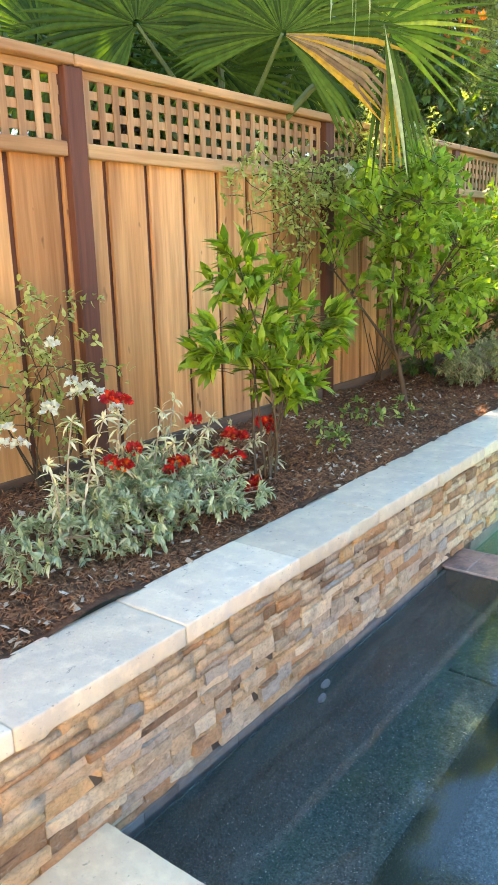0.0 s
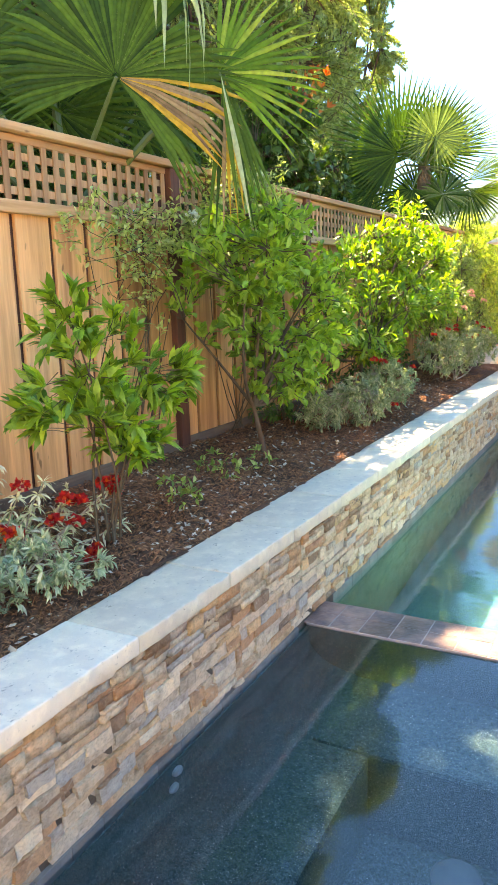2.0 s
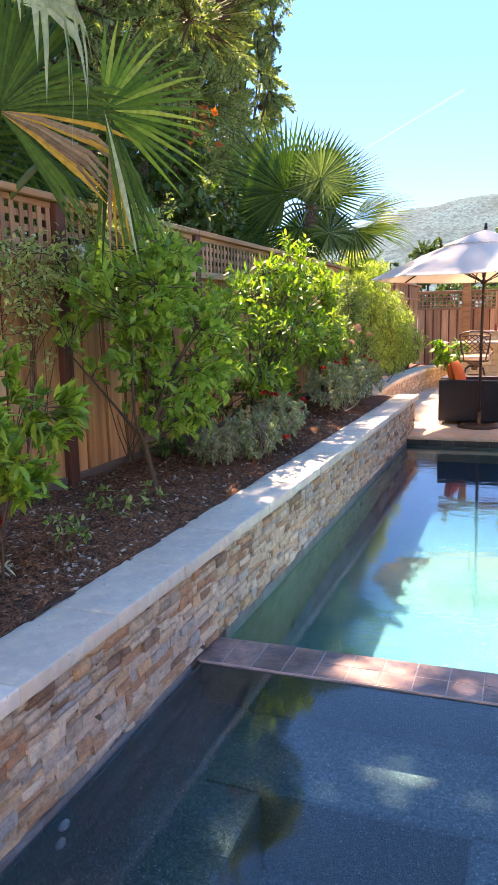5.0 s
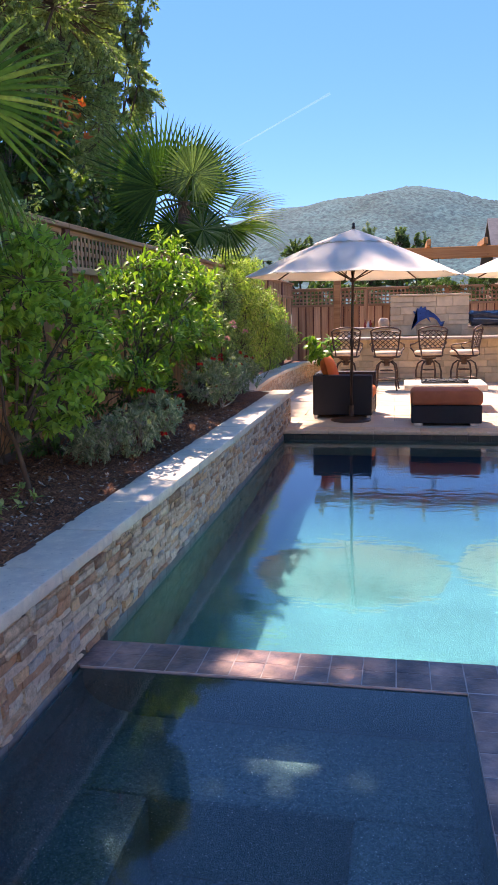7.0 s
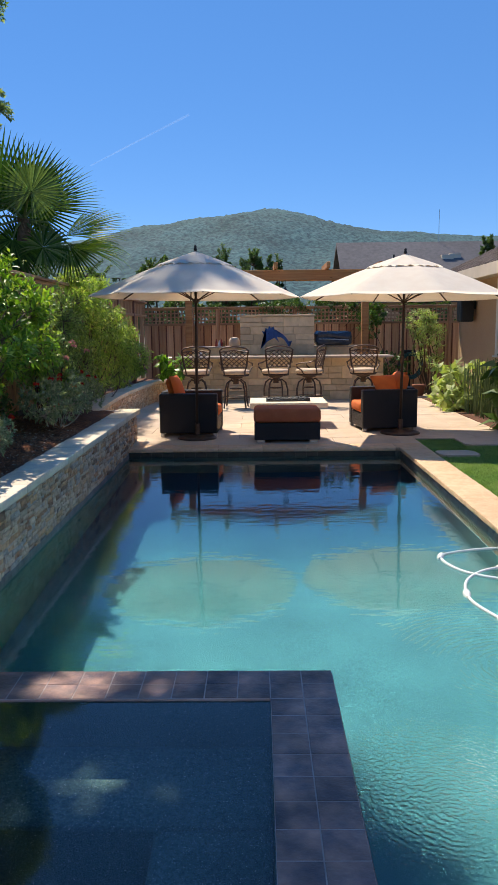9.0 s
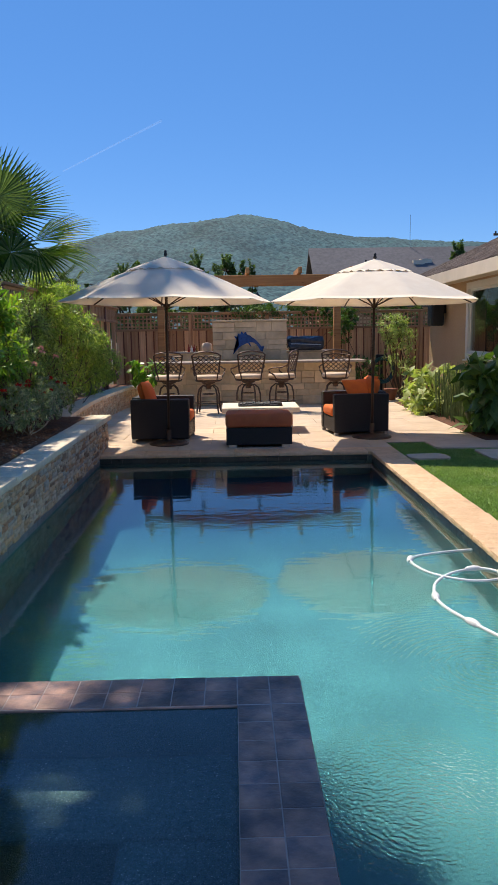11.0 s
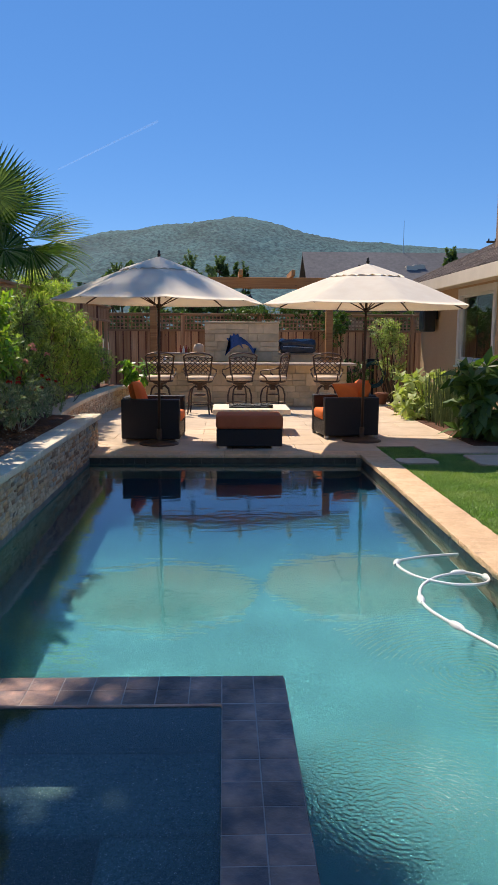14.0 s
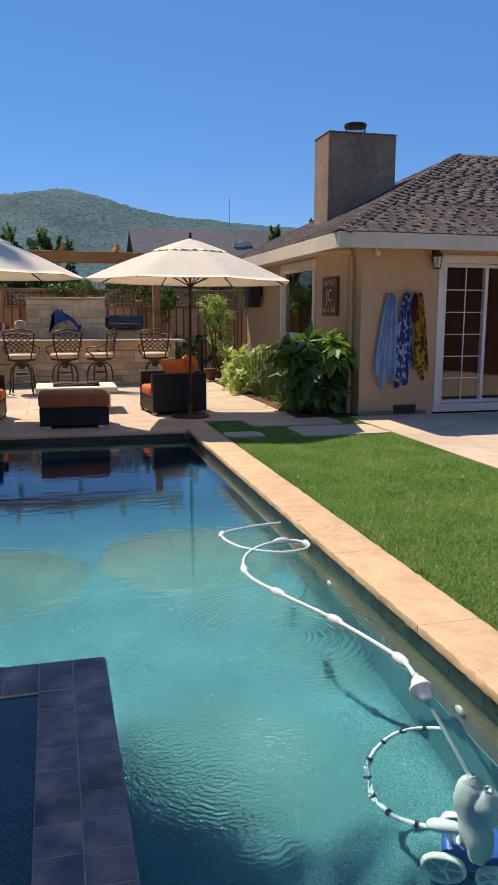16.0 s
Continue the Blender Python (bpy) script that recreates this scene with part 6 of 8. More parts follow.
for x, y in ((10.6, 3.0), (11.0, 3.1)):
    part("skylight", boxed(x - 0.3, x + 0.3, NY + y, NY + y + 0.5, 3.0 + y * 0.655 + 0.05, 3.0 + y * 0.655 + 0.4), M["fascia"], nroof)
bm = bmesh.new()
cone(bm, (7.6, NY + 2, 4.2), (7.6, NY + 2, 5.3), 0.05, 0.05, 8)
part("vent_pipe", bm, M["black"], nroof)
bm = bmesh.new()
cone(bm, (10.45, NY + 4.5, 5.9), (10.45, NY + 4.5, 7.9), 0.018, 0.012, 6)
tagged(new("antenna", mesh_of("antenna", bm, M["aluminium"])), "thin mast antenna on the neighbour roof", "antenna")
pole = thing("utility_pole", "wooden utility pole with a crossarm", "utility pole")
bm = bmesh.new()
cone(bm, (25.6, 70, 0), (25.6, 70, 10.7), 0.16, 0.12, 10)
part("pole", bm, M["bark"], pole)
part("crossarm", boxed(24.4, 26.8, 69.85, 70.0, 10.1, 10.3), M["bark"], pole)
for x in (24.6, 25.2, 26.1, 26.6):
    part("insulator", boxed(x - 0.05, x + 0.05, 69.9, 70.0, 10.3, 10.5), M["black"], pole)
# contrail high over the hills, a thin cloud with a glow of its own
M["cloud"], ct, cb, cnode, clink = nodes_of("thin_cloud")
cb.inputs["Base Color"].default_value = (0.9, 0.92, 0.95, 1)
cb.inputs["Roughness"].default_value = 1.0
clink(ramp_node(ct, noise_node(ct, 0.004, 4), [(0.3, (0.008,) * 3), (0.7, (0.06,) * 3)]), cb.inputs["Alpha"])
# faint glow stands in for sunlight on the trail
cb.inputs["Emission Color"].default_value, cb.inputs["Emission Strength"].default_value = (0.85, 0.92, 1.0, 1), 0.6
bm = bmesh.new()
a, b = Vector((-632, 3000, 625)), Vector((-250, 3000, 805))
up = Vector((-0.4, 0, 0.9)) * 4.5
q = [bm.verts.new(a.lerp(b, i / 12) + up * s * (0.35 + 0.65 * i / 12) + Vector((0, 12 * d, 0))) for i in range(13) for s, d in ((-1, 0), (1, 0), (0, 1))]
for i in range(12):
    for k in range(3):
        bm.faces.new((q[3 * i + k], q[3 * i + (k + 1) % 3], q[3 * i + 3 + (k + 1) % 3], q[3 * i + 3 + k]))
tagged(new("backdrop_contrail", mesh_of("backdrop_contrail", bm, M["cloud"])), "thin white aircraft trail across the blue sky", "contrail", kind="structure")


# ---- plants ----
def leaf_arrays(pos, way, up, length, width, fold=0.25, curl=0.25):
    """Leaves as folded, curling blades: six corners and four faces each."""
    n = len(pos)
    way = way / np.linalg.norm(way, axis=1, keepdims=True)
    side = np.cross(way, up)
    side /= np.maximum(np.linalg.norm(side, axis=1, keepdims=True), 1e-6)
    nor = np.cross(side, way)
    L, W = length[:, None], width[:, None]
    mid = pos + way * L * 0.45 + nor * L * 0.05
    v = np.stack([pos, mid + side * W + nor * W * fold, mid, mid - side * W + nor * W * fold, pos + way * L - nor * L * curl], 1).reshape(-1, 3)
    b = np.arange(n)[:, None] * 5
    f = np.concatenate([b + [0, 2, 1], b + [0, 3, 2], b + [1, 2, 4], b + [2, 3, 4]])
    return v, f


def fine_leaf_arrays(pos, way, up, length, width, fold=0.25, curl=0.25):
    """Rounder leaves for the near plants: an oval blade with a midrib, eight corners and eight faces each."""
    n = len(pos)
    way = way / np.linalg.norm(way, axis=1, keepdims=True)
    side = np.cross(way, up)
    side /= np.maximum(np.linalg.norm(side, axis=1, keepdims=True), 1e-6)
    nor = np.cross(side, way)
    L, W = length[:, None], width[:, None]
    rows = [pos]
    for t, w in ((0.27, 0.84), (0.62, 0.92)):
        mid = pos + way * L * t + nor * L * (0.22 * t - (0.22 + curl) * t * t)
        rows += [mid + side * W * w + nor * W * fold, mid, mid - side * W * w + nor * W * fold]
    rows.append(pos + way * L - nor * L * curl)
    v = np.stack(rows, 1).reshape(-1, 3)
    b = np.arange(n)[:, None] * 8
    f = np.concatenate([b + q for q in ([0, 2, 1], [0, 3, 2], [1, 2, 5], [1, 5, 4], [2, 3, 6], [2, 6, 5], [4, 5, 7], [5, 6, 7])])
    return v, f


def plain_leaf_arrays(pos, way, up, length, width, fold=0.25, curl=0.25):
    """Small far leaves: one blade folded along its midrib, two faces each."""
    n = len(pos)
    way = way / np.linalg.norm(way, axis=1, keepdims=True)
    side = np.cross(way, up)
    side /= np.maximum(np.linalg.norm(side, axis=1, keepdims=True), 1e-6)
    nor = np.cross(side, way)
    L, W = length[:, None], width[:, None]
    mid = pos + way * L * 0.45 + nor * W * 0.5
    v = np.stack([pos, mid + side * W, pos + way * L - nor * L * curl, mid - side * W], 1).reshape(-1, 3)
    b = np.arange(n)[:, None] * 4
    return v, np.concatenate([b + [0, 2, 1], b + [0, 3, 2]])


class Crown:
    """Gathers leaves and twigs of one plant."""
    def __init__(self, seed):
        self.r = np.random.RandomState(seed)
        self.pos, self.way, self.len, self.wid = [], [], [], []
        self.wood = bmesh.new()
        self.fine = self.plain = False

    def leaf(self, p, d, l, w):
        self.pos.append(p), self.way.append(d), self.len.append(l), self.wid.append(w)

    def twig(self, a, b, r0, r1, bend=0.15, steps=5, n=5):
        a, b = np.array(a, float), np.array(b, float)
        k = self.r.normal(0, bend, 3) * np.linalg.norm(b - a)
        pts = [a + (b - a) * t + k * 4 * t * (1 - t) * 0.5 for t in np.linspace(0, 1, steps)]
        tube(self.wood, pts, [r0 + (r1 - r0) * i / (steps - 1) for i in range(steps)], n)
        return pts

    def mesh(self, name, material, fold=0.25, curl=0.2):
        pos, way = np.array(self.pos), np.array(self.way)
        up = np.tile([0.0, 0, 1], (len(pos), 1)) + self.r.normal(0, 0.45, (len(pos), 3))
        v, f = (fine_leaf_arrays if self.fine else plain_leaf_arrays if self.plain else leaf_arrays)(pos, way, up, np.array(self.len), np.array(self.wid), fold, curl)
        return fast_mesh(name, v, f, material, self.fine)


def shrub(name, label, category, base, lumps, limbs, twigs, per, leaf, material, seed, stem=0.018, wood="twig", trunk=None, droop=0.0, group="", splay=0.8, shell=0.35, whorl=False, kind_part="foliage", curl=0.2, fine=False, plain=False):
    """Limbs rise from the base into a crown of lumps ((centre, radii), ...); twigs end inside the lumps and carry the leaves."""
    ob = thing(name, label, category, Matrix.Translation(base), group)
    c = Crown(seed)
    c.fine, c.plain = fine, plain
    r = c.r
    base = np.array(base, float)
    vol = np.array([np.prod(l[1]) for l in lumps])
    ends, roots = [], []
    top = np.array(trunk, float) if trunk else base
    if trunk:
        roots += c.twig(base, top, stem * 1.6, stem * 1.1, 0.06, 6, 8)
    for i in range(limbs):
        cc, rr = lumps[r.choice(len(lumps), p=vol / vol.sum())]
        e = np.array(cc) + np.array(rr) * r.uniform(-0.6, 0.6, 3)
        roots += c.twig(top + (0 if trunk else r.normal(0, 0.03, 3) * [1, 1, 0]), e, stem, stem * 0.4, 0.14, 6, 6)[1 if not trunk else 0:]
    roots = np.array(roots)
    for i in range(twigs):
        cc, rr = lumps[r.choice(len(lumps), p=vol / vol.sum())]
        d = r.normal(0, 1, 3)
        d /= np.linalg.norm(d)
        e = np.array(cc) + np.array(rr) * d * r.uniform(shell, 1.0) ** 0.6
        near = roots[np.argsort(((roots - e) ** 2).sum(1) + r.uniform(0, 0.02, len(roots)))[0]]
        if np.linalg.norm(e - near) > 0.55 * max(rr):
            near = near + (e - near) * 0.45
        pts = c.twig(near, e, stem * 0.3, stem * 0.12, 0.12, 3 if plain else 4, 3 if plain else 4)
        way = pts[-1] - pts[-2]
        way /= np.linalg.norm(way) + 1e-9
        spine = pts[-1] - pts[0]
        for k in range(per):
            t = (0.35 + 0.65 * (k + r.uniform(0, 1)) / per) if not whorl else r.uniform(0.75, 1.0)
            q = pts[0] + spine * t
            a = k * 2.4 + r.uniform(-0.4, 0.4)
            out = np.cross(way, [math.cos(a), math.sin(a), 0.3])
            out /= np.linalg.norm(out) + 1e-9
            dd = way * (1.1 - splay * r.uniform(0.4, 1.0)) + out * splay + np.array([0, 0, 0.15 - droop])
            l = leaf[0] * r.uniform(0.65, 1.15)
            c.leaf(q, dd, l, l * leaf[1] * r.uniform(0.85, 1.15))
    off = Matrix.Translation(-Vector(base))
    me = c.mesh("foliage", material, curl=curl)
    me.transform(off)
    part(kind_part, me, None, ob, kind="stuff")
    me = mesh_of("branchwork", c.wood, M[wood], True)
    me.transform(off)
    part("branchwork", me, None, ob)
    return ob


def flower_mesh(places, size, material, seed, petals=14):
    """Tight heads of small petals."""
    r = np.random.RandomState(seed)
    pos, way = [], []
    for p in places:
        for k in range(petals):
            d = r.normal(0, 1, 3)
            d[2] = abs(d[2]) * 0.8 + 0.1
            d /= np.linalg.norm(d)
            pos.append(np.array(p) + d * size * 0.42)
            way.append(d + r.normal(0, 0.5, 3))
    n = len(pos)
    v, f = leaf_arrays(np.array(pos), np.array(way), r.normal(0, 1, (n, 3)), np.full(n, size) * r.uniform(0.4, 0.65, n), np.full(n, size * 0.24), 0.3, 0.1)
    return fast_mesh("flower", v, f, material)


def flower_parts(parent, base, places, size, material, seed, petals=14, name="flower_head"):
    for i, p in enumerate(places):
        me = flower_mesh([p], size, material, seed + i, petals)
        me.transform(Matrix.Translation(-Vector(base)))
        part(name, me, None, parent)


# young citrus with broad glossy leaves
shrub("citrus_bush", "young citrus bush with glossy bright green leaves", "bush", (-1.74, 2.78, 0.53),
      [((-1.8, 2.66, 1.42), (0.12, 0.13, 0.17)), ((-1.8, 3.0, 1.34), (0.12, 0.12, 0.16)), ((-1.82, 2.5, 1.14), (0.15, 0.13, 0.12)), ((-1.76, 2.8, 1.1), (0.17, 0.2, 0.17)), ((-1.76, 3.26, 1.16), (0.14, 0.16, 0.15)), ((-1.74, 2.96, 0.92), (0.14, 0.17, 0.1))],
      6, 118, 15, (0.105, 0.15), M["citrus"], 11, 0.007, droop=-0.45, splay=0.66, curl=0.22, whorl=True, fine=True)
# tall airy shrub with a bare trunk
shrub("tall_shrub", "tall airy shrub with light green leaves against the fence", "shrub", (-1.9, 4.55, 0.55),
      [((-1.95, 4.6, 1.75), (0.42, 0.55, 0.4)), ((-1.85, 5.0, 1.4), (0.4, 0.5, 0.45)), ((-1.95, 4.25, 1.6), (0.35, 0.45, 0.4)), ((-1.8, 4.75, 1.08), (0.35, 0.5, 0.28)), ((-1.9, 4.75, 2.05), (0.25, 0.35, 0.2))],
      13, 400, 11, (0.078, 0.24), M["shrub"], 12, 0.012, "bark", trunk=(-1.93, 4.48, 0.85), splay=0.72, droop=-0.3, fine=True)
# brighter tall shrub behind it
shrub("tall_shrub", "tall yellow-green shrub in sun by the fence", "shrub", (-1.95, 6.55, 0.55),
      [((-1.9, 7.6, 2.18), (0.2, 0.3, 0.3)), ((-1.9, 7.1, 1.92), (0.3, 0.5, 0.3)), ((-1.86, 8.3, 1.9), (0.3, 0.6, 0.3)), ((-1.95, 6.2, 1.7), (0.3, 0.5, 0.32)), ((-1.84, 7.3, 1.45), (0.36, 0.8, 0.3)), ((-1.84, 8.5, 1.42), (0.3, 0.5, 0.35)), ((-1.9, 5.7, 1.35), (0.25, 0.35, 0.3)), ((-1.8, 6.6, 1.1), (0.25, 0.5, 0.2))],
      18, 560, 10, (0.092, 0.17), M["bright"], 13, 0.013, "bark", trunk=(-1.97, 6.6, 0.95), droop=0.12, splay=0.72, fine=True)
# dense feathery shrubs further along
feathery = shrub("feathery_shrub", "dense feathery green shrub with a few pink flowers by the fence", "shrub", (-2.05, 9.6, 0.5),
      [((-2.0, 9.3, 1.3), (0.45, 0.8, 0.6)), ((-2.0, 10.2, 1.45), (0.45, 0.8, 0.65)), ((-2.0, 10.9, 1.2), (0.4, 0.7, 0.6)), ((-2.0, 9.8, 1.9), (0.35, 0.7, 0.35))],
      16, 800, 16, (0.06, 0.16), M["olive_leaf"], 14, 0.012, droop=0.15)
flower_parts(feathery, (-2.05, 9.6, 0.5), [(-1.6, 9.22, 1.47), (-1.6, 9.3, 1.42), (-1.6, 8.9, 1.3), (-1.58, 9.9, 1.35)], 0.05, M["petal_pink"], 61, 30)
shrub("bamboo_shrub", "tall arching bamboo-like shrub at the end of the bed", "shrub", (-2.3, 12.6, 0.3),
      [((-2.3, 12.0, 1.75), (0.4, 0.8, 0.65)), ((-2.3, 13.2, 1.85), (0.4, 0.9, 0.7)), ((-2.25, 14.6, 1.65), (0.4, 0.9, 0.7)), ((-2.25, 16.0, 1.3), (0.4, 0.9, 0.65)), ((-2.35, 12.8, 2.4), (0.3, 0.8, 0.3)), ((-2.35, 14.2, 2.35), (0.3, 0.6, 0.3)), ((-2.2, 17.4, 1.0), (0.4, 0.7, 0.5)), ((-2.15, 13.2, 0.9), (0.25, 1.0, 0.4)), ((-2.15, 15.6, 0.75), (0.22, 0.9, 0.35))],
      24, 1500, 16, (0.105, 0.1), M["bamboo_leaf"], 15, 0.012, droop=0.3)
shrub("low_shrub", "low dark green shrub at the foot of the fence", "shrub", (-2.2, 5.6, 0.55),
      [((-2.2, 5.4, 0.8), (0.2, 0.6, 0.25)), ((-2.2, 6.6, 0.85), (0.2, 0.7, 0.28)), ((-2.2, 8.0, 0.85), (0.25, 0.8, 0.3))], 10, 170, 11, (0.06, 0.2), M["dark_leaf"], 16, 0.01)

# silver-leaved plants with red flower heads
def silver(base, lumps, n, seed, heads, label, tall=(), size=0.042, leaf="silver", long=0.044):
    ob = shrub("silver_bush", label, "flowering bush", base, lumps, 10, n, 17, (long, 0.115), M[leaf], seed, 0.005, splay=0.85, droop=-0.1, group="silver bushes in the bed", curl=0.2, whorl=True, wood="pale_stem", fine=True)
    flower_parts(ob, base, heads, size, M["petal_red"], seed, 46)
    if tall:
        c = Crown(seed + 50)
        c.fine = True
        for a, b in tall:
            pts = c.twig(a, b, 0.005, 0.003, 0.06, 8, 5)
            for p in pts[2:]:
                for k in range(5):
                    d = c.r.normal(0, 1, 3) * [1, 1, 0.4] + [0, 0, -0.1]
                    c.leaf(p, d, c.r.uniform(0.04, 0.075), 0.0058)
            for k in range(8):
                c.leaf(pts[-1], c.r.normal(0, 0.7, 3) + [0, 0, 0.5], c.r.uniform(0.025, 0.05), 0.005)
        me = c.mesh("stalk_leaves", M["silver_pale"], curl=0.3)
        me.transform(Matrix.Translation(-Vector(base)))
        part("stalk_leaves", me, None, ob, kind="stuff")
        me = mesh_of("stalk", c.wood, M["pale_stem"], True)
        me.transform(Matrix.Translation(-Vector(base)))
        part("stalk", me, None, ob)
    return ob
SPRAYS = [(1.66, 0.55, 1.72, 0.98), (1.73, 0.55, 1.84, 0.97), (1.88, 0.6, 1.94, 0.96), (2.04, 0.6, 2.14, 0.94), (2.1, 0.6, 2.25, 0.97), (2.22, 0.56, 2.41, 0.82), (2.28, 0.56, 2.48, 0.85),
          (2.2, 0.56, 2.3, 0.83), (1.92, 0.58, 1.99, 0.91), (1.62, 0.55, 1.58, 0.86), (2.36, 0.55, 2.61, 0.79), (2.42, 0.54, 2.75, 0.69), (2.34, 0.52, 2.48, 0.62), (2.5, 0.5, 2.91, 0.56), (2.3, 0.55, 2.58, 0.72), (2.38, 0.55, 2.82, 0.73),
          (2.0, 0.6, 2.05, 0.82), (2.15, 0.58, 2.2, 0.8), (1.8, 0.57, 1.8, 0.84), (2.3, 0.56, 2.36, 0.76)]
silver((-1.72, 2.0, 0.5), [((-1.82, 1.52, 0.58), (0.2, 0.28, 0.10)), ((-1.72, 1.9, 0.60), (0.2, 0.28, 0.14)), ((-1.68, 2.22, 0.60), (0.17, 0.24, 0.13)), ((-1.88, 1.95, 0.66), (0.16, 0.3, 0.14)), ((-1.9, 2.2, 0.64), (0.15, 0.25, 0.12)), ((-1.6, 2.4, 0.54), (0.1, 0.16, 0.07))], 460, 21,
       [(-1.8, 1.89, 1.03), (-1.78, 1.93, 1.02), (-1.78, 2.32, 0.87), (-1.78, 1.97, 0.82), (-1.78, 2.2, 0.72), (-1.76, 2.25, 0.71), (-1.78, 1.85, 0.8), (-1.78, 1.92, 0.77), (-1.78, 2.15, 0.69), (-1.78, 2.48, 0.69), (-1.78, 2.55, 0.76), (-1.77, 2.6, 0.74), (-1.78, 2.64, 0.73), (-1.78, 2.6, 0.65), (-1.78, 2.79, 0.77), (-1.78, 2.85, 0.76), (-1.76, 2.84, 0.72), (-1.66, 2.56, 0.56), (-1.66, 2.55, 0.53)],
       "bushy silver-leaved plant with pale stalks and crimson flower heads", tall=[((-1.80 - 0.03 * (i % 3), y0, z0), (-1.82 + 0.03 * (i % 2), y1, z1)) for i, (y0, z0, y1, z1) in enumerate(SPRAYS)], size=0.046)
silver((-1.72, 6.1, 0.5), [((-1.72, 5.85, 0.70), (0.24, 0.36, 0.2)), ((-1.68, 6.45, 0.76), (0.24, 0.4, 0.22)), ((-1.9, 5.6, 0.66), (0.2, 0.35, 0.18))], 400, 22,
       [(-1.68, 6.3, 0.96), (-1.7, 6.45, 0.93), (-1.65, 6.6, 0.92), (-1.6, 6.75, 0.78), (-1.55, 6.2, 0.62), (-1.72, 6.2, 0.98), (-1.6, 6.9, 0.85)], "silver-grey flowering bush with a few crimson heads", leaf="sage_leaf", long=0.052)
silver((-1.7, 8.9, 0.5), [((-1.75, 8.5, 0.84), (0.28, 0.42, 0.26)), ((-1.68, 9.1, 0.86), (0.27, 0.45, 0.3)), ((-1.75, 9.8, 0.86), (0.28, 0.45, 0.3)), ((-1.66, 10.3, 0.78), (0.22, 0.35, 0.24))], 460, 23,
       [(-1.7, 8.6, 1.08), (-1.66, 8.8, 1.06), (-1.6, 9.0, 0.98), (-1.75, 8.2, 1.05), (-1.6, 9.3, 0.95), (-1.62, 8.5, 0.8), (-1.6, 9.6, 0.95), (-1.7, 9.0, 1.1), (-1.66, 9.9, 1.08), (-1.62, 10.1, 1.02), (-1.6, 10.4, 0.98)], "wide silver-grey flowering bush with crimson heads", leaf="sage_leaf", long=0.055)
# small weeds in the mulch
for i, (x, y) in enumerate(((-1.85, 3.45), (-1.8, 3.9), (-1.75, 4.2), (-1.95, 4.0), (-1.7, 3.3))):
    shrub("seedling", "small yellow-green seedling in the mulch", "seedling", (x, y, 0.5), [((x, y, 0.6), (0.1, 0.12, 0.07))], 3, 8, 4, (0.05, 0.22), M["olive_leaf"], 60 + i, 0.004, group="seedlings in the mulch", fine=True)

# jasmine on the fence
def vine(label, base, y0, y1, z0, z1, n, seed, dens=9, wild=0.1, white=()):
    ob = thing("jasmine_vine", label, "vine", Matrix.Translation(base), "vines on the fence")
    c = Crown(seed)
    c.fine = True
    for i in range(n):
        a = np.array([FENCE_X + c.r.uniform(0.05, 0.15), c.r.uniform(y0, y1), c.r.uniform(z0, z1)])
        b = a + [c.r.normal(0.03, 0.05), c.r.normal(0, wild * 2.2), c.r.normal(0, wild)]
        b[0] = max(b[0], FENCE_X + 0.06)
        pts = c.twig(a, b, 0.0025, 0.0015, 0.25, 5, 4)
        for p in pts:
            for k in range(dens // 3):
                c.leaf(np.array(p) + c.r.normal(0, 0.015, 3), c.r.normal(0, 1, 3) + [0.3, 0, 0], c.r.uniform(0.028, 0.05), 0.0095)
    for i in range(7):
        a = np.array([FENCE_X + 0.08, base[1] + c.r.normal(0, 0.05), base[2]])
        c.twig(a, [FENCE_X + 0.1, c.r.uniform(y0, y1), c.r.uniform(z0, z1)], 0.004, 0.002, 0.2, 8, 5)
    off = Matrix.Translation(-Vector(base))
    me = c.mesh("foliage", M["vine"])
    me.transform(off)
    part("foliage", me, None, ob, kind="stuff")
    me = mesh_of("branchwork", c.wood, M["twig"], True)
    me.transform(off)
    part("branchwork", me, None, ob)
    if white:
        flower_parts(ob, base, white, 0.046, M["petal_white"], seed, 26, "white_blossom")
vine("thin jasmine vine sprawling over the fence rail", (FENCE_X + 0.08, 3.75, 0.6), 3.3, 4.5, 1.78, 2.02, 64, 31, 12, 0.09)
vine("thin jasmine tangle hanging on the fence boards", (FENCE_X + 0.08, 3.8, 0.6), 3.7, 4.1, 1.45, 1.8, 18, 32, 9, 0.1)
vine("white-flowered jasmine at the fence post", (FENCE_X + 0.1, 2.0, 0.6), 1.62, 2.2, 0.82, 1.38, 46, 33, 9, 0.09,
     [(-2.2, 1.93, 0.95), (-2.2, 1.91, 0.93), (-2.2, 1.71, 0.9), (-2.2, 1.70, 0.84), (-2.2, 1.77, 0.83), (-2.2, 2.05, 1.03), (-2.2, 2.12, 1.0), (-2.2, 2.06, 0.98), (-2.2, 2.19, 0.96), (-2.2, 2.28, 0.88), (-2.2, 1.96, 1.2)])
vine("leafy jasmine on the fence lattice with white blossoms", (FENCE_X + 0.1, 5.0, 0.6), 4.6, 5.7, 1.9, 2.4, 120, 34, 12, 0.1,
     [(-2.25, 4.35, 2.02), (-2.25, 4.42, 2.0), (-2.22, 4.38, 1.97), (-2.25, 5.3, 2.35), (-2.25, 5.9, 2.1), (-2.2, 6.0, 2.0)])
vine("dense jasmine by the fence with pink and white blossoms", (FENCE_X + 0.1, 8.6, 0.6), 7.8, 9.6, 1.0, 2.2, 160, 35, 12, 0.12, [(-1.9, 8.3, 1.7), (-1.9, 8.7, 1.6), (-1.85, 9.0, 1.5)])

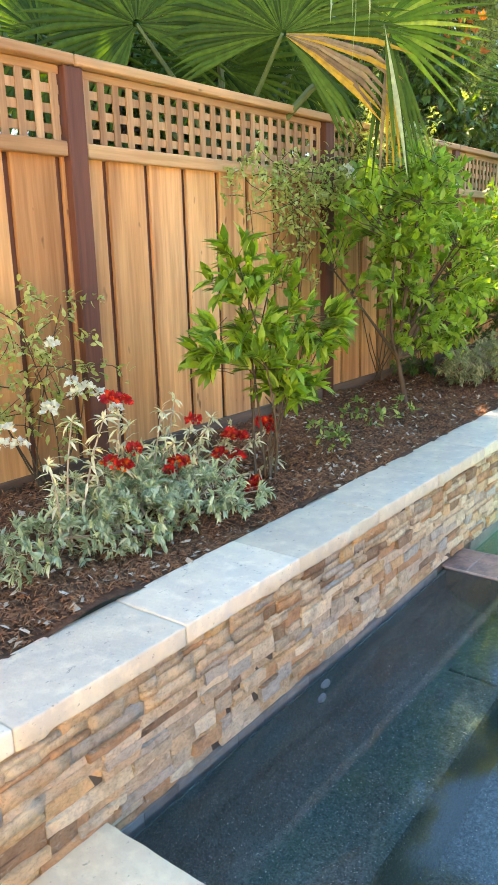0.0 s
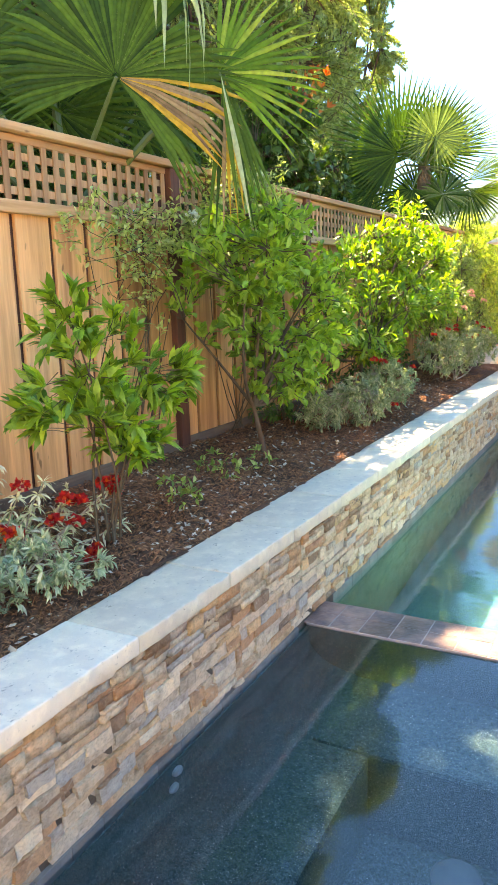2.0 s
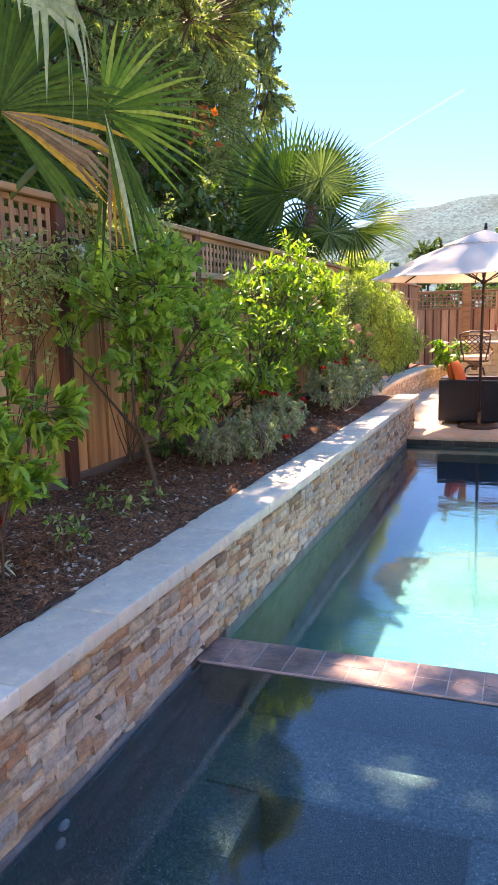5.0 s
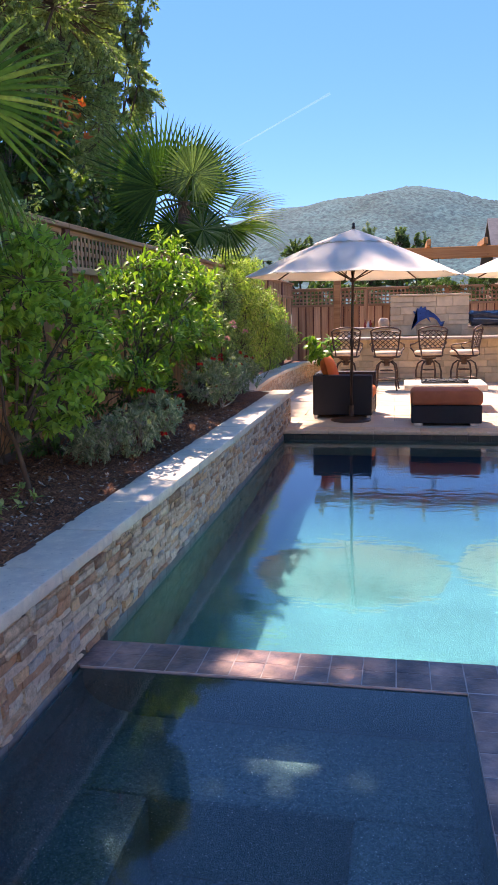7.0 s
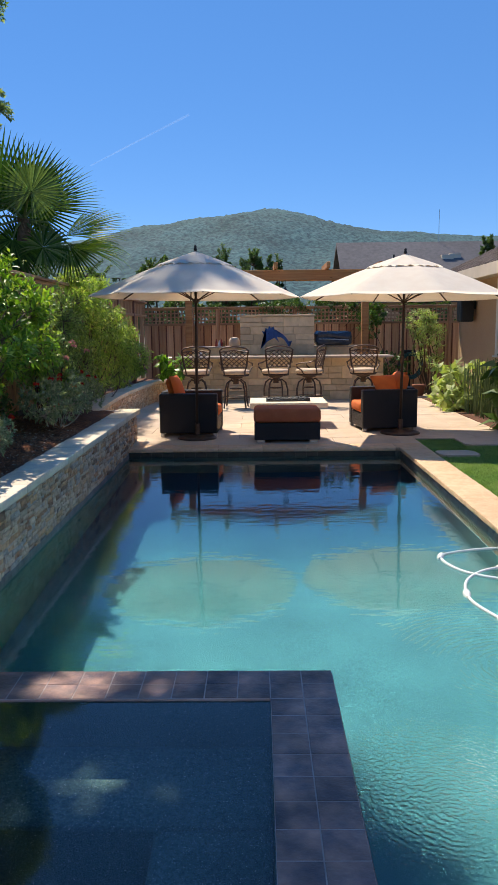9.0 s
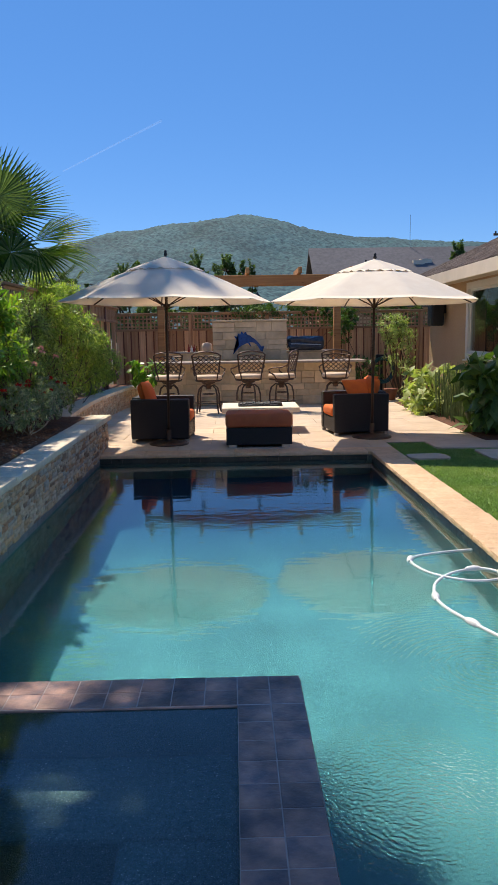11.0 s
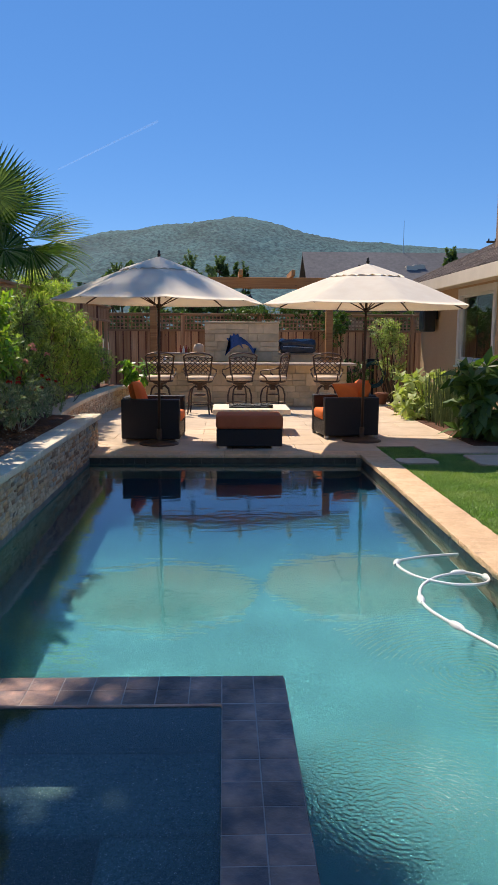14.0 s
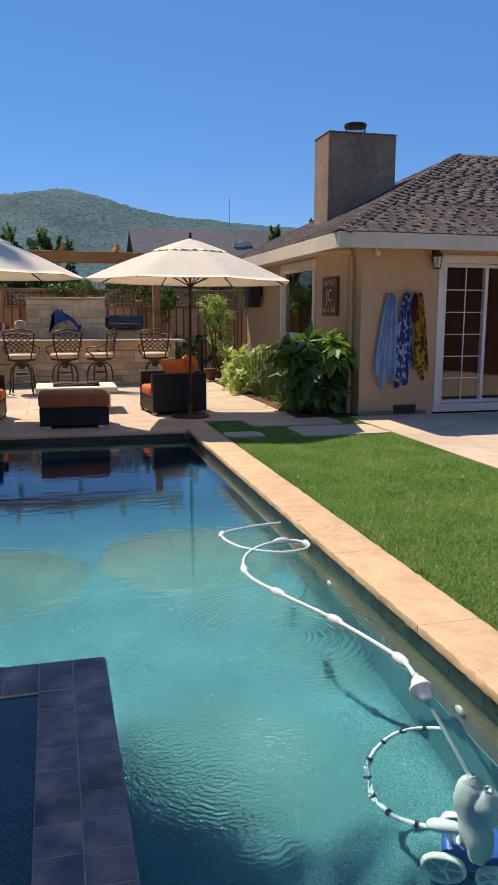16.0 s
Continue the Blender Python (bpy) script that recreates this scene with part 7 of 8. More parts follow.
# fan palms
def fan(hub, forward, normal, radius, seed, spread=290, segs=46, droop=0.12, split=0.55, pick=None):
    """One pleated fan leaf: blades joined near the hub, free and drooping at the tips. Gives arrays by material choice."""
    r = np.random.RandomState(seed)
    hub, u = Vector(hub), Vector(forward).normalized()
    n = Vector(normal)
    n = (n - u * n.dot(u)).normalized()
    s = u.cross(n)
    out = {}
    for i in range(segs):
        a = radians(-spread / 2 + spread * (i + 0.5) / segs)
        da = radians(spread / segs) / 2
        d = u * math.cos(a) + s * math.sin(a)
        q = -u * math.sin(a) + s * math.cos(a)
        R = radius * (0.78 + 0.22 * math.cos(a * 0.6)) * r.uniform(0.93, 1.05)
        key, extra = (pick(i, segs) if pick else ("palm", 0.0))
        rows = []
        for t in (0.03, 0.3, split, 0.72, 0.87, 1.0):
            w = R * t * math.tan(da) if t <= split else R * split * math.tan(da) * (1 - (t - split) / (1 - split)) ** 0.8
            bend = (droop + extra) * R * max(t - 0.35, 0) ** 2 * 1.6
            p = hub + d * (R * t - bend * 0.35) + n * 0.0 + Vector((0, 0, -bend)) + n * r.normal(0, 0.004)
            ridge = n * (w * 0.7)
            rows += [p - q * w, p + ridge, p + q * w]
        out.setdefault(key, []).append([tuple(v) for v in rows])
    made = {}
    for key, blades in out.items():
        v = np.array(blades).reshape(-1, 3)
        b = np.arange(len(blades))[:, None] * 18
        f = np.concatenate([b + [3 * j + k, 3 * j + k + 1, 3 * j + k + 4, 3 * j + k + 3] for j in range(5) for k in range(2)])
        made[key] = (v, f)
    return made
def palm(label, base, crown, fronds, seed, trunk_r=0.14):
    ob = thing("fan_palm", label, "palm tree", Matrix.Translation(base))
    off = Matrix.Translation(-Vector(base))
    bm = bmesh.new()
    k = 14
    tube(bm, [Vector(base).lerp(Vector(crown), i / k) + Vector((0.012 * math.sin(i * 2), 0.012 * math.cos(i * 3), 0)) for i in range(k + 1)], [trunk_r * (1.15 - 0.25 * i / k + 0.05 * (i % 2)) for i in range(k + 1)], 14)
    bm.transform(off)
    part("trunk", bm, M["palm_bark"], ob)
    for j, (hub, forward, normal, radius, opts) in enumerate(fronds):
        bm = bmesh.new()
        mid = Vector(crown).lerp(Vector(hub), 0.55) + Vector((0, 0, 0.08 * radius))
        opts = dict(opts)
        thick = opts.pop("stalk", 1.0)
        tube(bm, [crown, mid, hub] if thick else [hub - Vector((0, 0, 0.02)), Vector(hub), hub + Vector(forward) * 0.05], [0.018 * thick + 0.004, 0.013 * thick + 0.003, 0.009 * thick + 0.001], 6)
        bm.transform(off)
        fr = part("frond", bm, M["stem"], ob)
        for key, (v, f) in fan(hub, forward, normal, radius, seed + j, **opts).items():
            me = fast_mesh("fan_blade", v, f, M[key])
            me.transform(off)
            part("fan_blade", me, None, fr, {"palm": "", "palm_lit": "sunlit yellow-green palm blades", "palm_grey": "grey-green palm blades", "palm_bright": "bright green palm blades", "palm_pale": "pale drooping palm blades", "palm_yellow": "yellowed palm blades", "palm_dry": "dry brown palm blades"}[key])
    return ob
def aging(i, n):
    """One sector of the leaf has yellowed and withered."""
    t = i / n
    if 0.785 < t < 0.805 or 0.825 < t < 0.84 or 0.895 < t < 0.925:
        return "palm_yellow", 0.05
    if 0.84 <= t <= 0.895 or 0.805 <= t <= 0.825:
        return "palm_dry", 0.25
    return "palm", 0.22 if t > 0.925 else 0.35 if 0.6 < t < 0.7 else 0.05
def hanging(i, n):
    t = i / n
    if t > 0.9:
        return "palm_yellow", 0.2
    return "palm", 0.0
RV, FV = Vector((0.80, 0.60, 0)), Vector((-0.60, 0.80, 0))     # across and along the view to the first palm
UP = Vector((0, 0, 1))
H1 = Vector((-2.26, 3.70, 2.66))
palm("fan palm with broad green leaves leaning over the fence", (-3.3, 3.8, -0.05), (-2.81, 3.9, 1.95), [
    (H1, RV * 0.31 + UP * 0.95, -FV + UP * 0.25, 0.76, dict(spread=255, segs=72, droop=0.12, split=0.7, pick=aging)),
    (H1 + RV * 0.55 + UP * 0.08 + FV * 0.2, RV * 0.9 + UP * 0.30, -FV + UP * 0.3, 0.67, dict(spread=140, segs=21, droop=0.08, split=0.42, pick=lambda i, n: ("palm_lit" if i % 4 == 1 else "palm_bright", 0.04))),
    (H1 + RV * 0.56 + UP * 0.02, RV * 0.12 - UP, -FV, 0.80, dict(spread=34, segs=11, droop=0.0, pick=lambda i, n: ("palm_yellow" if 4 < i < 8 else "palm_dry" if i == 8 else "palm", 0.0))),
    (H1 + RV * 0.03 + UP * 0.50 - FV * 0.2, RV * 0.55 + UP * 0.45, -FV, 0.58, dict(spread=84, segs=6, droop=1.35, split=0.6, stalk=0, pick=lambda i, n: ("palm_pale", 0.3 * (i % 3)))),
    (H1 + RV * 0.14 + UP * 0.44 - FV * 0.2, RV * 0.8 + UP * 0.2, -FV, 0.5, dict(spread=60, segs=4, droop=1.3, split=0.6, stalk=0, pick=lambda i, n: ("palm_pale", 0.25 * (i % 2)))),
    (H1 + RV * 0.52 + UP * 0.0 - FV * 0.12, RV * 0.2 - UP, -FV, 0.72, dict(spread=14, segs=3, droop=0.1, split=0.5, stalk=0, pick=lambda i, n: ("palm_pale" if i % 2 else "palm", 0.0))),
    (H1 - RV * 0.80 + UP * 0.12 + FV * 0.2, UP * 0.9 - RV * 0.3, -FV + UP * 0.3, 0.8, dict(spread=290, segs=50, droop=0.15)),
    (H1 - RV * 0.35 - UP * 0.02 + FV * 0.7, UP * 0.6 + RV * 0.2, -FV + UP * 0.4, 0.8, dict(spread=320, segs=50, droop=0.2, split=0.4)),
    (H1 - RV * 1.4 + UP * 0.15 + FV * 0.5, UP * 0.7 - RV * 0.6, -FV + UP * 0.3, 0.85, dict(spread=310, segs=50, droop=0.2)),
    (H1 + RV * 0.1 + UP * 0.0 + FV * 0.9, UP * 0.5 + RV * 0.3, -FV + UP * 0.5, 0.7, dict(spread=320, segs=50, droop=0.25, split=0.4)),
    (H1 - RV * 0.4 + UP * 0.75 + FV * 0.3, UP * 0.9 - RV * 0.1, -FV + UP * 0.2, 0.8, dict(spread=300, segs=54, droop=0.15)),
], 70)
R2, F2 = Vector((0.962, 0.274, 0)), Vector((-0.274, 0.962, 0))
C2 = Vector((-2.85, 11.2, 2.78))
def at2(r, u, f=0.0):
    return C2 + R2 * r + UP * u + F2 * f
palm("fan palm rising behind the fence against the sky", (-2.9, 11.3, -0.05), at2(0.16, 0.40), [
    (at2(-0.2, 0.60), UP * 0.92 - R2 * 0.42, -F2 + UP * 0.3, 1.12, dict(spread=290, segs=64, droop=0.03, split=0.5)),
    (at2(0.14, 0.64, 0.25), UP * 0.92 + R2 * 0.34, -F2 + UP * 0.3, 1.02, dict(spread=260, segs=58, droop=0.04, split=0.5)),
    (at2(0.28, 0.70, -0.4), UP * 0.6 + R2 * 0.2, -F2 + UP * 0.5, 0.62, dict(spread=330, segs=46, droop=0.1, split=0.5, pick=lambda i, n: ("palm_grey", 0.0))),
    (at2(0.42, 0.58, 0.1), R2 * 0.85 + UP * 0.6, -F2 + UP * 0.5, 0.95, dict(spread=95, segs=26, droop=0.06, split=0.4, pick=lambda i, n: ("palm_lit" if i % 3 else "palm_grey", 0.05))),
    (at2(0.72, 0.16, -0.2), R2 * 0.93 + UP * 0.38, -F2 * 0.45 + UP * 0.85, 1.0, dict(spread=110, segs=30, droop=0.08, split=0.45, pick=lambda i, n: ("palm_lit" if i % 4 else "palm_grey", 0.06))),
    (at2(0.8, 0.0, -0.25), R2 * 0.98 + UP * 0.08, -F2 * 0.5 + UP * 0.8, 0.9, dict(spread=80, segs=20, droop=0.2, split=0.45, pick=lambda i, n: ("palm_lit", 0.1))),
    (at2(0.75, 0.06, -0.1), R2 * 0.3 - UP * 0.9, -F2 + UP * 0.3, 0.55, dict(spread=150, segs=24, droop=0.15, pick=lambda i, n: ("palm_grey" if i % 2 else "palm", 0.0))),
    (at2(0.4, -0.02, -0.3), UP * 0.3 + R2 * 0.4, -F2 + UP * 0.6, 0.46, dict(spread=320, segs=34, droop=0.2, pick=lambda i, n: ("palm_grey" if i % 3 else "palm", 0.0))),
    (at2(-0.5, 0.1), -R2 * 0.9 - UP * 0.1, -F2 + UP * 0.5, 0.8, dict(spread=190, segs=36, droop=0.2)),
    (at2(0.0, 0.1, -0.2), -UP * 0.8 - R2 * 0.1, -F2 + UP * 0.3, 0.7, dict(spread=160, segs=30, droop=0.1)),
    (at2(-0.32, 0.36, 0.2), -R2 * 0.9 + UP * 0.35, -F2 + UP * 0.3, 0.95, dict(spread=150, segs=36, droop=0.05, split=0.5)),
    (at2(0.1, 0.0, 0.35), UP * 0.5 - R2 * 0.3, -F2 + UP * 0.2, 0.72, dict(spread=320, segs=50, droop=0.1, split=0.5)),
], 90, 0.1)

# trees behind the fence
def tree(name, label, base, trunk, lumps, limbs, twigs, per, leaf, material, seed, stem=0.12):
    return shrub(name, label, "tree", base, lumps, limbs, twigs, per, leaf, material, seed, stem, "bark", trunk=trunk, shell=0.5, kind_part="crown", droop=0.25, plain=True)
tree("broadleaf_tree", "large dense dark green tree behind the fence", (-5.8, 10.5, -0.05), (-5.7, 10.5, 2.6),
     [((-5.3, 10.2, 4.4), (1.3, 2.0, 2.1)), ((-5.8, 11.4, 8.2), (1.6, 2.2, 2.0)), ((-5.6, 9.4, 7.0), (1.4, 1.8, 1.8)), ((-5.2, 13.0, 3.0), (1.2, 2.2, 1.2)), ((-5.2, 14.0, 7.4), (1.1, 1.3, 1.3))],
     22, 2300, 56, (0.078, 0.27), M["tree_leaf"], 101, 0.05)
tree("broadleaf_tree", "dense olive-green tree further behind the fence", (-8.4, 19.0, -0.05), (-8.2, 19.0, 3.2),
     [((-10.0, 21.2, 10.4), (2.3, 3.0, 3.3)), ((-7.6, 17.6, 6.2), (2.0, 3.2, 3.2)), ((-7.4, 18.5, 3.6), (1.8, 2.6, 1.8))],
     18, 1780, 54, (0.105, 0.27), M["tree_leaf"], 106, 0.05)
# last clump is added above the view to shade the left umbrella
tree("tall_tree", "tall tree with an airy top far behind the fence", (-10.0, 26.0, -0.05), (-9.8, 26.0, 5.0),
     [((-10.5, 26.1, 14.4), (2.1, 2.2, 2.0)), ((-10.6, 26.0, 11.4), (1.8, 2.0, 1.8)), ((-9.7, 26.0, 12.6), (2.4, 2.4, 2.6)), ((-10.0, 26.0, 9.0), (2.6, 2.6, 2.6)), ((-9.6, 25.8, 16.4), (2.5, 2.4, 2.0)),
      ((-9.5, 28.2, 18.8), (1.7, 1.7, 1.7)), ((-8.0, 22.3, 21.9), (1.65, 1.45, 1.1))],
     18, 2220, 34, (0.15, 0.28), M["tree_leaf"], 107, 0.04)
# high clumps of these three are added, unseen, to shade spa and pool
tree("shade_tree", "tall shade tree behind the palm and fence", (-5.4, 6.6, -0.05), (-5.2, 6.6, 2.6),
     [((-5.2, 6.8, 4.8), (1.5, 2.2, 1.9)), ((-4.4, 5.2, 7.2), (1.5, 2.0, 1.5)), ((-5.2, 6.0, 3.2), (1.5, 2.4, 1.3)), ((-3.6, 6.0, 8.4), (1.3, 1.5, 1.2)), ((-2.0, 8.3, 9.0), (0.8, 0.95, 0.8))],
     22, 2100, 40, (0.09, 0.28), M["tree_leaf"], 102)
# added only to block sun: its clumps hang above the view
tree("shade_tree", "leafy high limb of a shade tree beyond the fence", (-4.6, 8.6, -0.05), (-4.5, 8.6, 7.6),
     [((-3.75, 7.5, 9.2), (1.0, 1.25, 0.9)), ((-2.9, 7.4, 9.2), (0.85, 1.3, 0.8)), ((-3.2, 6.4, 9.0), (1.1, 0.9, 0.8)), ((-4.5, 7.0, 8.5), (1.0, 1.3, 0.9)), ((-4.4, 9.2, 8.8), (0.8, 0.9, 0.6)), ((-2.78, 9.4, 9.2), (0.5, 0.65, 0.5)), ((-2.62, 8.8, 9.1), (0.55, 0.45, 0.45)), ((-3.45, 8.45, 9.0), (0.48, 0.42, 0.3))], 12, 1350, 40, (0.095, 0.28), M["tree_leaf"], 108, 0.05)
# added only to shape the shadow beside the spa ledge
tree("shade_tree", "dense leafy crown of a slim tree beyond the fence", (-5.0, 9.2, -0.05), (-4.9, 9.2, 7.4),
     [((-2.6, 9.08, 9.0), (0.42, 0.3, 0.22)), ((-2.82, 9.46, 9.0), (0.3, 0.32, 0.22)), ((-2.4, 8.72, 9.0), (0.3, 0.25, 0.2)), ((-3.28, 8.5, 9.0), (0.26, 0.26, 0.2))], 6, 300, 40, (0.095, 0.28), M["tree_leaf"], 109, 0.03)
ph = shrub("photinia_bush", "tall dark shrub with orange-red new leaves above the fence", "shrub", (-3.4, 7.9, -0.05),
      [((-3.35, 7.7, 2.7), (0.55, 0.9, 0.9)), ((-3.3, 7.9, 3.3), (0.4, 0.5, 0.5)), ((-3.4, 6.6, 2.5), (0.5, 0.8, 0.6)), ((-3.4, 9.0, 2.6), (0.5, 0.8, 0.8))], 16, 620, 13, (0.11, 0.26), M["dark_leaf"], 41, 0.02, "bark", trunk=(-3.4, 7.9, 1.2), droop=0.1)
c = Crown(42)
for i in range(16):
    p = np.array([-3.0, 7.95, 3.55]) + c.r.normal(0, 1, 3) * [0.1, 0.14, 0.16]
    for k in range(4):
        c.leaf(p, c.r.normal(0, 0.6, 3) + [0.1, 0, 0.6], c.r.uniform(0.07, 0.12), 0.02)
me = c.mesh("new_leaves", M["red_leaf"])
c.wood.free()
me.transform(Matrix.Translation((3.4, -7.9, 0.05)))
part("new_leaves", me, None, ph, "orange-red young leaves", kind="stuff")
tree("background_hedge", "dark hedge filling the neighbour garden behind the fence", (-4.2, 2.0, -0.05), (-4.2, 2.0, 0.8),
     [((-4.3, 1.0, 2.0), (0.8, 2.2, 1.4)), ((-4.3, 3.6, 2.2), (0.8, 2.2, 1.4)), ((-4.4, 5.8, 2.2), (0.8, 1.8, 1.3))], 14, 900, 34, (0.1, 0.22), M["dark_leaf"], 103, 0.05)
for i, (x, y, h, w) in enumerate(((-6.5, 33, 4.6, 2.4), (-3.6, 33, 4.7, 1.5), (-1.0, 36, 5.4, 0.9), (0.4, 34, 5.2, 0.9), (1.3, 35, 4.9, 0.8), (-5.0, 27, 3.2, 2.2), (-1.5, 26, 2.9, 1.6), (1.6, 27, 2.7, 1.3), (3.6, 28, 2.9, 1.4), (10.6, 34, 5.7, 0.5), (6.2, 26, 2.8, 1.5), (-9, 30, 5.0, 3))):
    tree("far_tree", "distant garden tree beyond the back fence", (x, y, -0.05), (x, y, h * 0.35), [((x, y, h * 0.7), (w * 0.8, w * 0.8, h * 0.33)), ((x + w * 0.3, y, h * 0.5), (w * 0.7, w * 0.7, h * 0.25))],
         8, 170, 40, (0.13, 0.26), M["far_leaf"], 120 + i, 0.06)

# planting along the house
def fatsia(label, base, spots, seed, material):
    ob = thing("fatsia", label, "plant", Matrix.Translation(base), "leafy plants by the house")
    c = Crown(seed)
    for p, size in spots:
        st = c.twig(np.array(base) + c.r.normal(0, 0.06, 3) * [1, 1, 0], p, 0.007, 0.004, 0.1, 5, 5)
        d0 = c.r.uniform(0, 6.28)
        tilt = np.array([-0.35, -0.5, 0.5]) + c.r.normal(0, 0.3, 3)
        tilt /= np.linalg.norm(tilt)
        e1 = np.cross(tilt, [0, 0, 1.0])
        e1 /= np.linalg.norm(e1)
        e2 = np.cross(tilt, e1)
        for k in range(8):
            a = d0 + 5.2 * (k - 3.5) / 8
            c.leaf(np.array(p), e1 * math.cos(a) + e2 * math.sin(a) - np.array([0, 0, 0.15]), size * c.r.uniform(0.85, 1.1), size * 0.24)
    off = Matrix.Translation(-Vector(base))
    me = c.mesh("leaves", material, 0.1, 0.12)
    me.transform(off)
    part("leaves", me, None, ob, kind="stuff")
    me = mesh_of("branchwork", c.wood, M["stem"], True)
    me.transform(off)
    part("branchwork", me, None, ob)
r = np.random.RandomState(77)
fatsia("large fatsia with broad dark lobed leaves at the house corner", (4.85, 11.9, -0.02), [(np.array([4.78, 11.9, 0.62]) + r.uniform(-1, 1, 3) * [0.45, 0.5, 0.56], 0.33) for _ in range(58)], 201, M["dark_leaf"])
fatsia("pale green fatsia in sun beside the horsetails", (4.7, 15.3, -0.02), [(np.array([4.6, 15.3, 0.45]) + r.uniform(-1, 1, 3) * [0.5, 0.65, 0.42], 0.22) for _ in range(75)], 202, M["vine"])
# sun on the plant's top is put into a lighter leaf colour
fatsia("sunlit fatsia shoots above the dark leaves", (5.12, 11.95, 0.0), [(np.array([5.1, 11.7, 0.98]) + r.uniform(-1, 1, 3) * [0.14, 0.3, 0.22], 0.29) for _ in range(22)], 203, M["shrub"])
fatsia("broad-leaved philodendron at the end of the terrace wall", (-1.35, 17.2, 0.4), [(np.array([-1.3, 17.1, 0.8]) + r.uniform(-1, 1, 3) * [0.3, 0.3, 0.3], 0.2) for _ in range(22)], 204, M["citrus"])
hs = thing("horsetail_clump", "clump of upright horsetail reeds along the house", "reeds", Matrix.Translation((4.75, 13.6, 0)))
bm = bmesh.new()
for i in range(240):
    x, y = r.uniform(4.5, 5.05), r.uniform(12.7, 14.9)
    h = r.uniform(0.65, 1.05)
    cone(bm, (x, y, -0.03), (x + r.normal(0, 0.05), y + r.normal(0, 0.05), h), 0.008, 0.005, 5)
bm.transform(Matrix.Translation((-4.75, -13.6, 0)))
part("reeds", bm, M["horsetail"], hs, kind="stuff")
solid("planting_strip", boxed(4.35, HOUSE_X, HOUSE_Y - 0.05, 17.6, -0.06, 0.012), M["mulch"], "mulched planting strip along the house", "planting bed")
shrub("corner_bamboo", "tall fine-leaved bamboo at the back corner", "shrub", (4.75, 18.7, 0.0), [((4.7, 18.7, 1.3), (0.45, 0.4, 0.75)), ((4.5, 18.6, 1.7), (0.4, 0.35, 0.45))], 14, 200, 12, (0.1, 0.14), M["vine"], 51, 0.012, droop=0.3)
shrub("fence_climber", "leafy climber spilling over the back fence", "vine", (1.3, 20.75, 0.0), [((1.2, 20.6, 2.25), (0.9, 0.2, 0.16)), ((2.7, 20.6, 2.25), (0.7, 0.2, 0.22)), ((3.6, 20.4, 2.0), (0.5, 0.2, 0.35))], 8, 150, 11, (0.1, 0.25), M["dark_leaf"], 52, 0.012, droop=0.2)
shrub("dark_corner_shrub", "dark shrub in the shaded back corner", "shrub", (4.0, 19.6, 0.0), [((4.0, 19.5, 0.6), (0.5, 0.4, 0.55)), ((3.4, 19.7, 1.8), (0.35, 0.25, 0.45))], 8, 110, 11, (0.09, 0.25), M["dark_leaf"], 53, 0.012)


# ---- pieces of walls and roofs, last ----
def rough_block(seed, rough=0.06):
    """A unit split stone, its face towards +x: uneven front, worn edges."""
    bm = bmesh.new()
    box(bm, -1, 0, -0.5, 0.5, -0.5, 0.5)
    front = [f for f in bm.faces if f.normal.x > 0.9]
    bmesh.ops.subdivide_edges(bm, edges=[e for e in front[0].edges if abs(e.verts[0].co.y - e.verts[1].co.y) > 0.5], cuts=3, use_grid_fill=True)
    r = random.Random(seed)
    for v in bm.verts:
        if v.co.x > -0.5:
            v.co.x += r.uniform(-0.12, 0.12)
            v.co.y += r.uniform(-0.5, 0.5) * rough
            v.co.z += r.uniform(-0.5, 0.5) * rough * 1.5
    return bm
blocks = [rough_block(s) for s in range(8)]
block_meshes = [mesh_of("stone", b.copy(), M["ledge"]) for b in blocks]
def courses(length, z0, z1, seed, hs=(0.02, 0.026, 0.03, 0.036, 0.044, 0.054), ws=(0.08, 0.29)):
    """Stacked ledges that step up and down past each other: (along, up, width, height, proud)."""
    r = random.Random(seed)
    line = [[-r.uniform(0, 0.2), length, z0]]
    while True:
        k = min(range(len(line)), key=lambda i: (line[i][2], line[i][0]))
        a, b, z = line[k]
        if z > z1 - 0.004:
            return
        gap, w = b - a, r.uniform(*ws) * r.choice((0.6, 1.0, 1.0))
        if gap - w < 0.06:
            w = gap if gap < ws[1] * 1.15 else gap * r.uniform(0.4, 0.6)
        h = r.choice(hs)
        sides = [line[i][2] - z for i in (k - 1, k + 1) if 0 <= i < len(line)]
        near = [d for d in sides if d > 0.01 and abs(d - h) < 0.01]
        if near:
            h = near[0]
        if z1 - z - h < 0.016:
            h = z1 - z
        yield a + w / 2, z + h / 2, w - 0.0015, h - 0.0015, r.uniform(0, 1)
        made = [[a, a + w, z + h]] + ([[a + w, b, z]] if gap - w > 1e-6 else [])
        line[k:k + 1] = made
        i = 0
        while i + 1 < len(line):
            if abs(line[i][2] - line[i + 1][2]) < 1e-6:
                line[i][1] = line[i + 1][1]
                del line[i + 1]
            else:
                i += 1
joined_v, joined_f = [], []
block_arrays = []
for b in blocks:
    b.verts.index_update()
    bmesh.ops.triangulate(b, faces=b.faces)
    block_arrays.append((np.array([v.co[:] for v in b.verts]), np.array([[v.index for v in f.verts] for f in b.faces])))
count, START = 0, -0.4
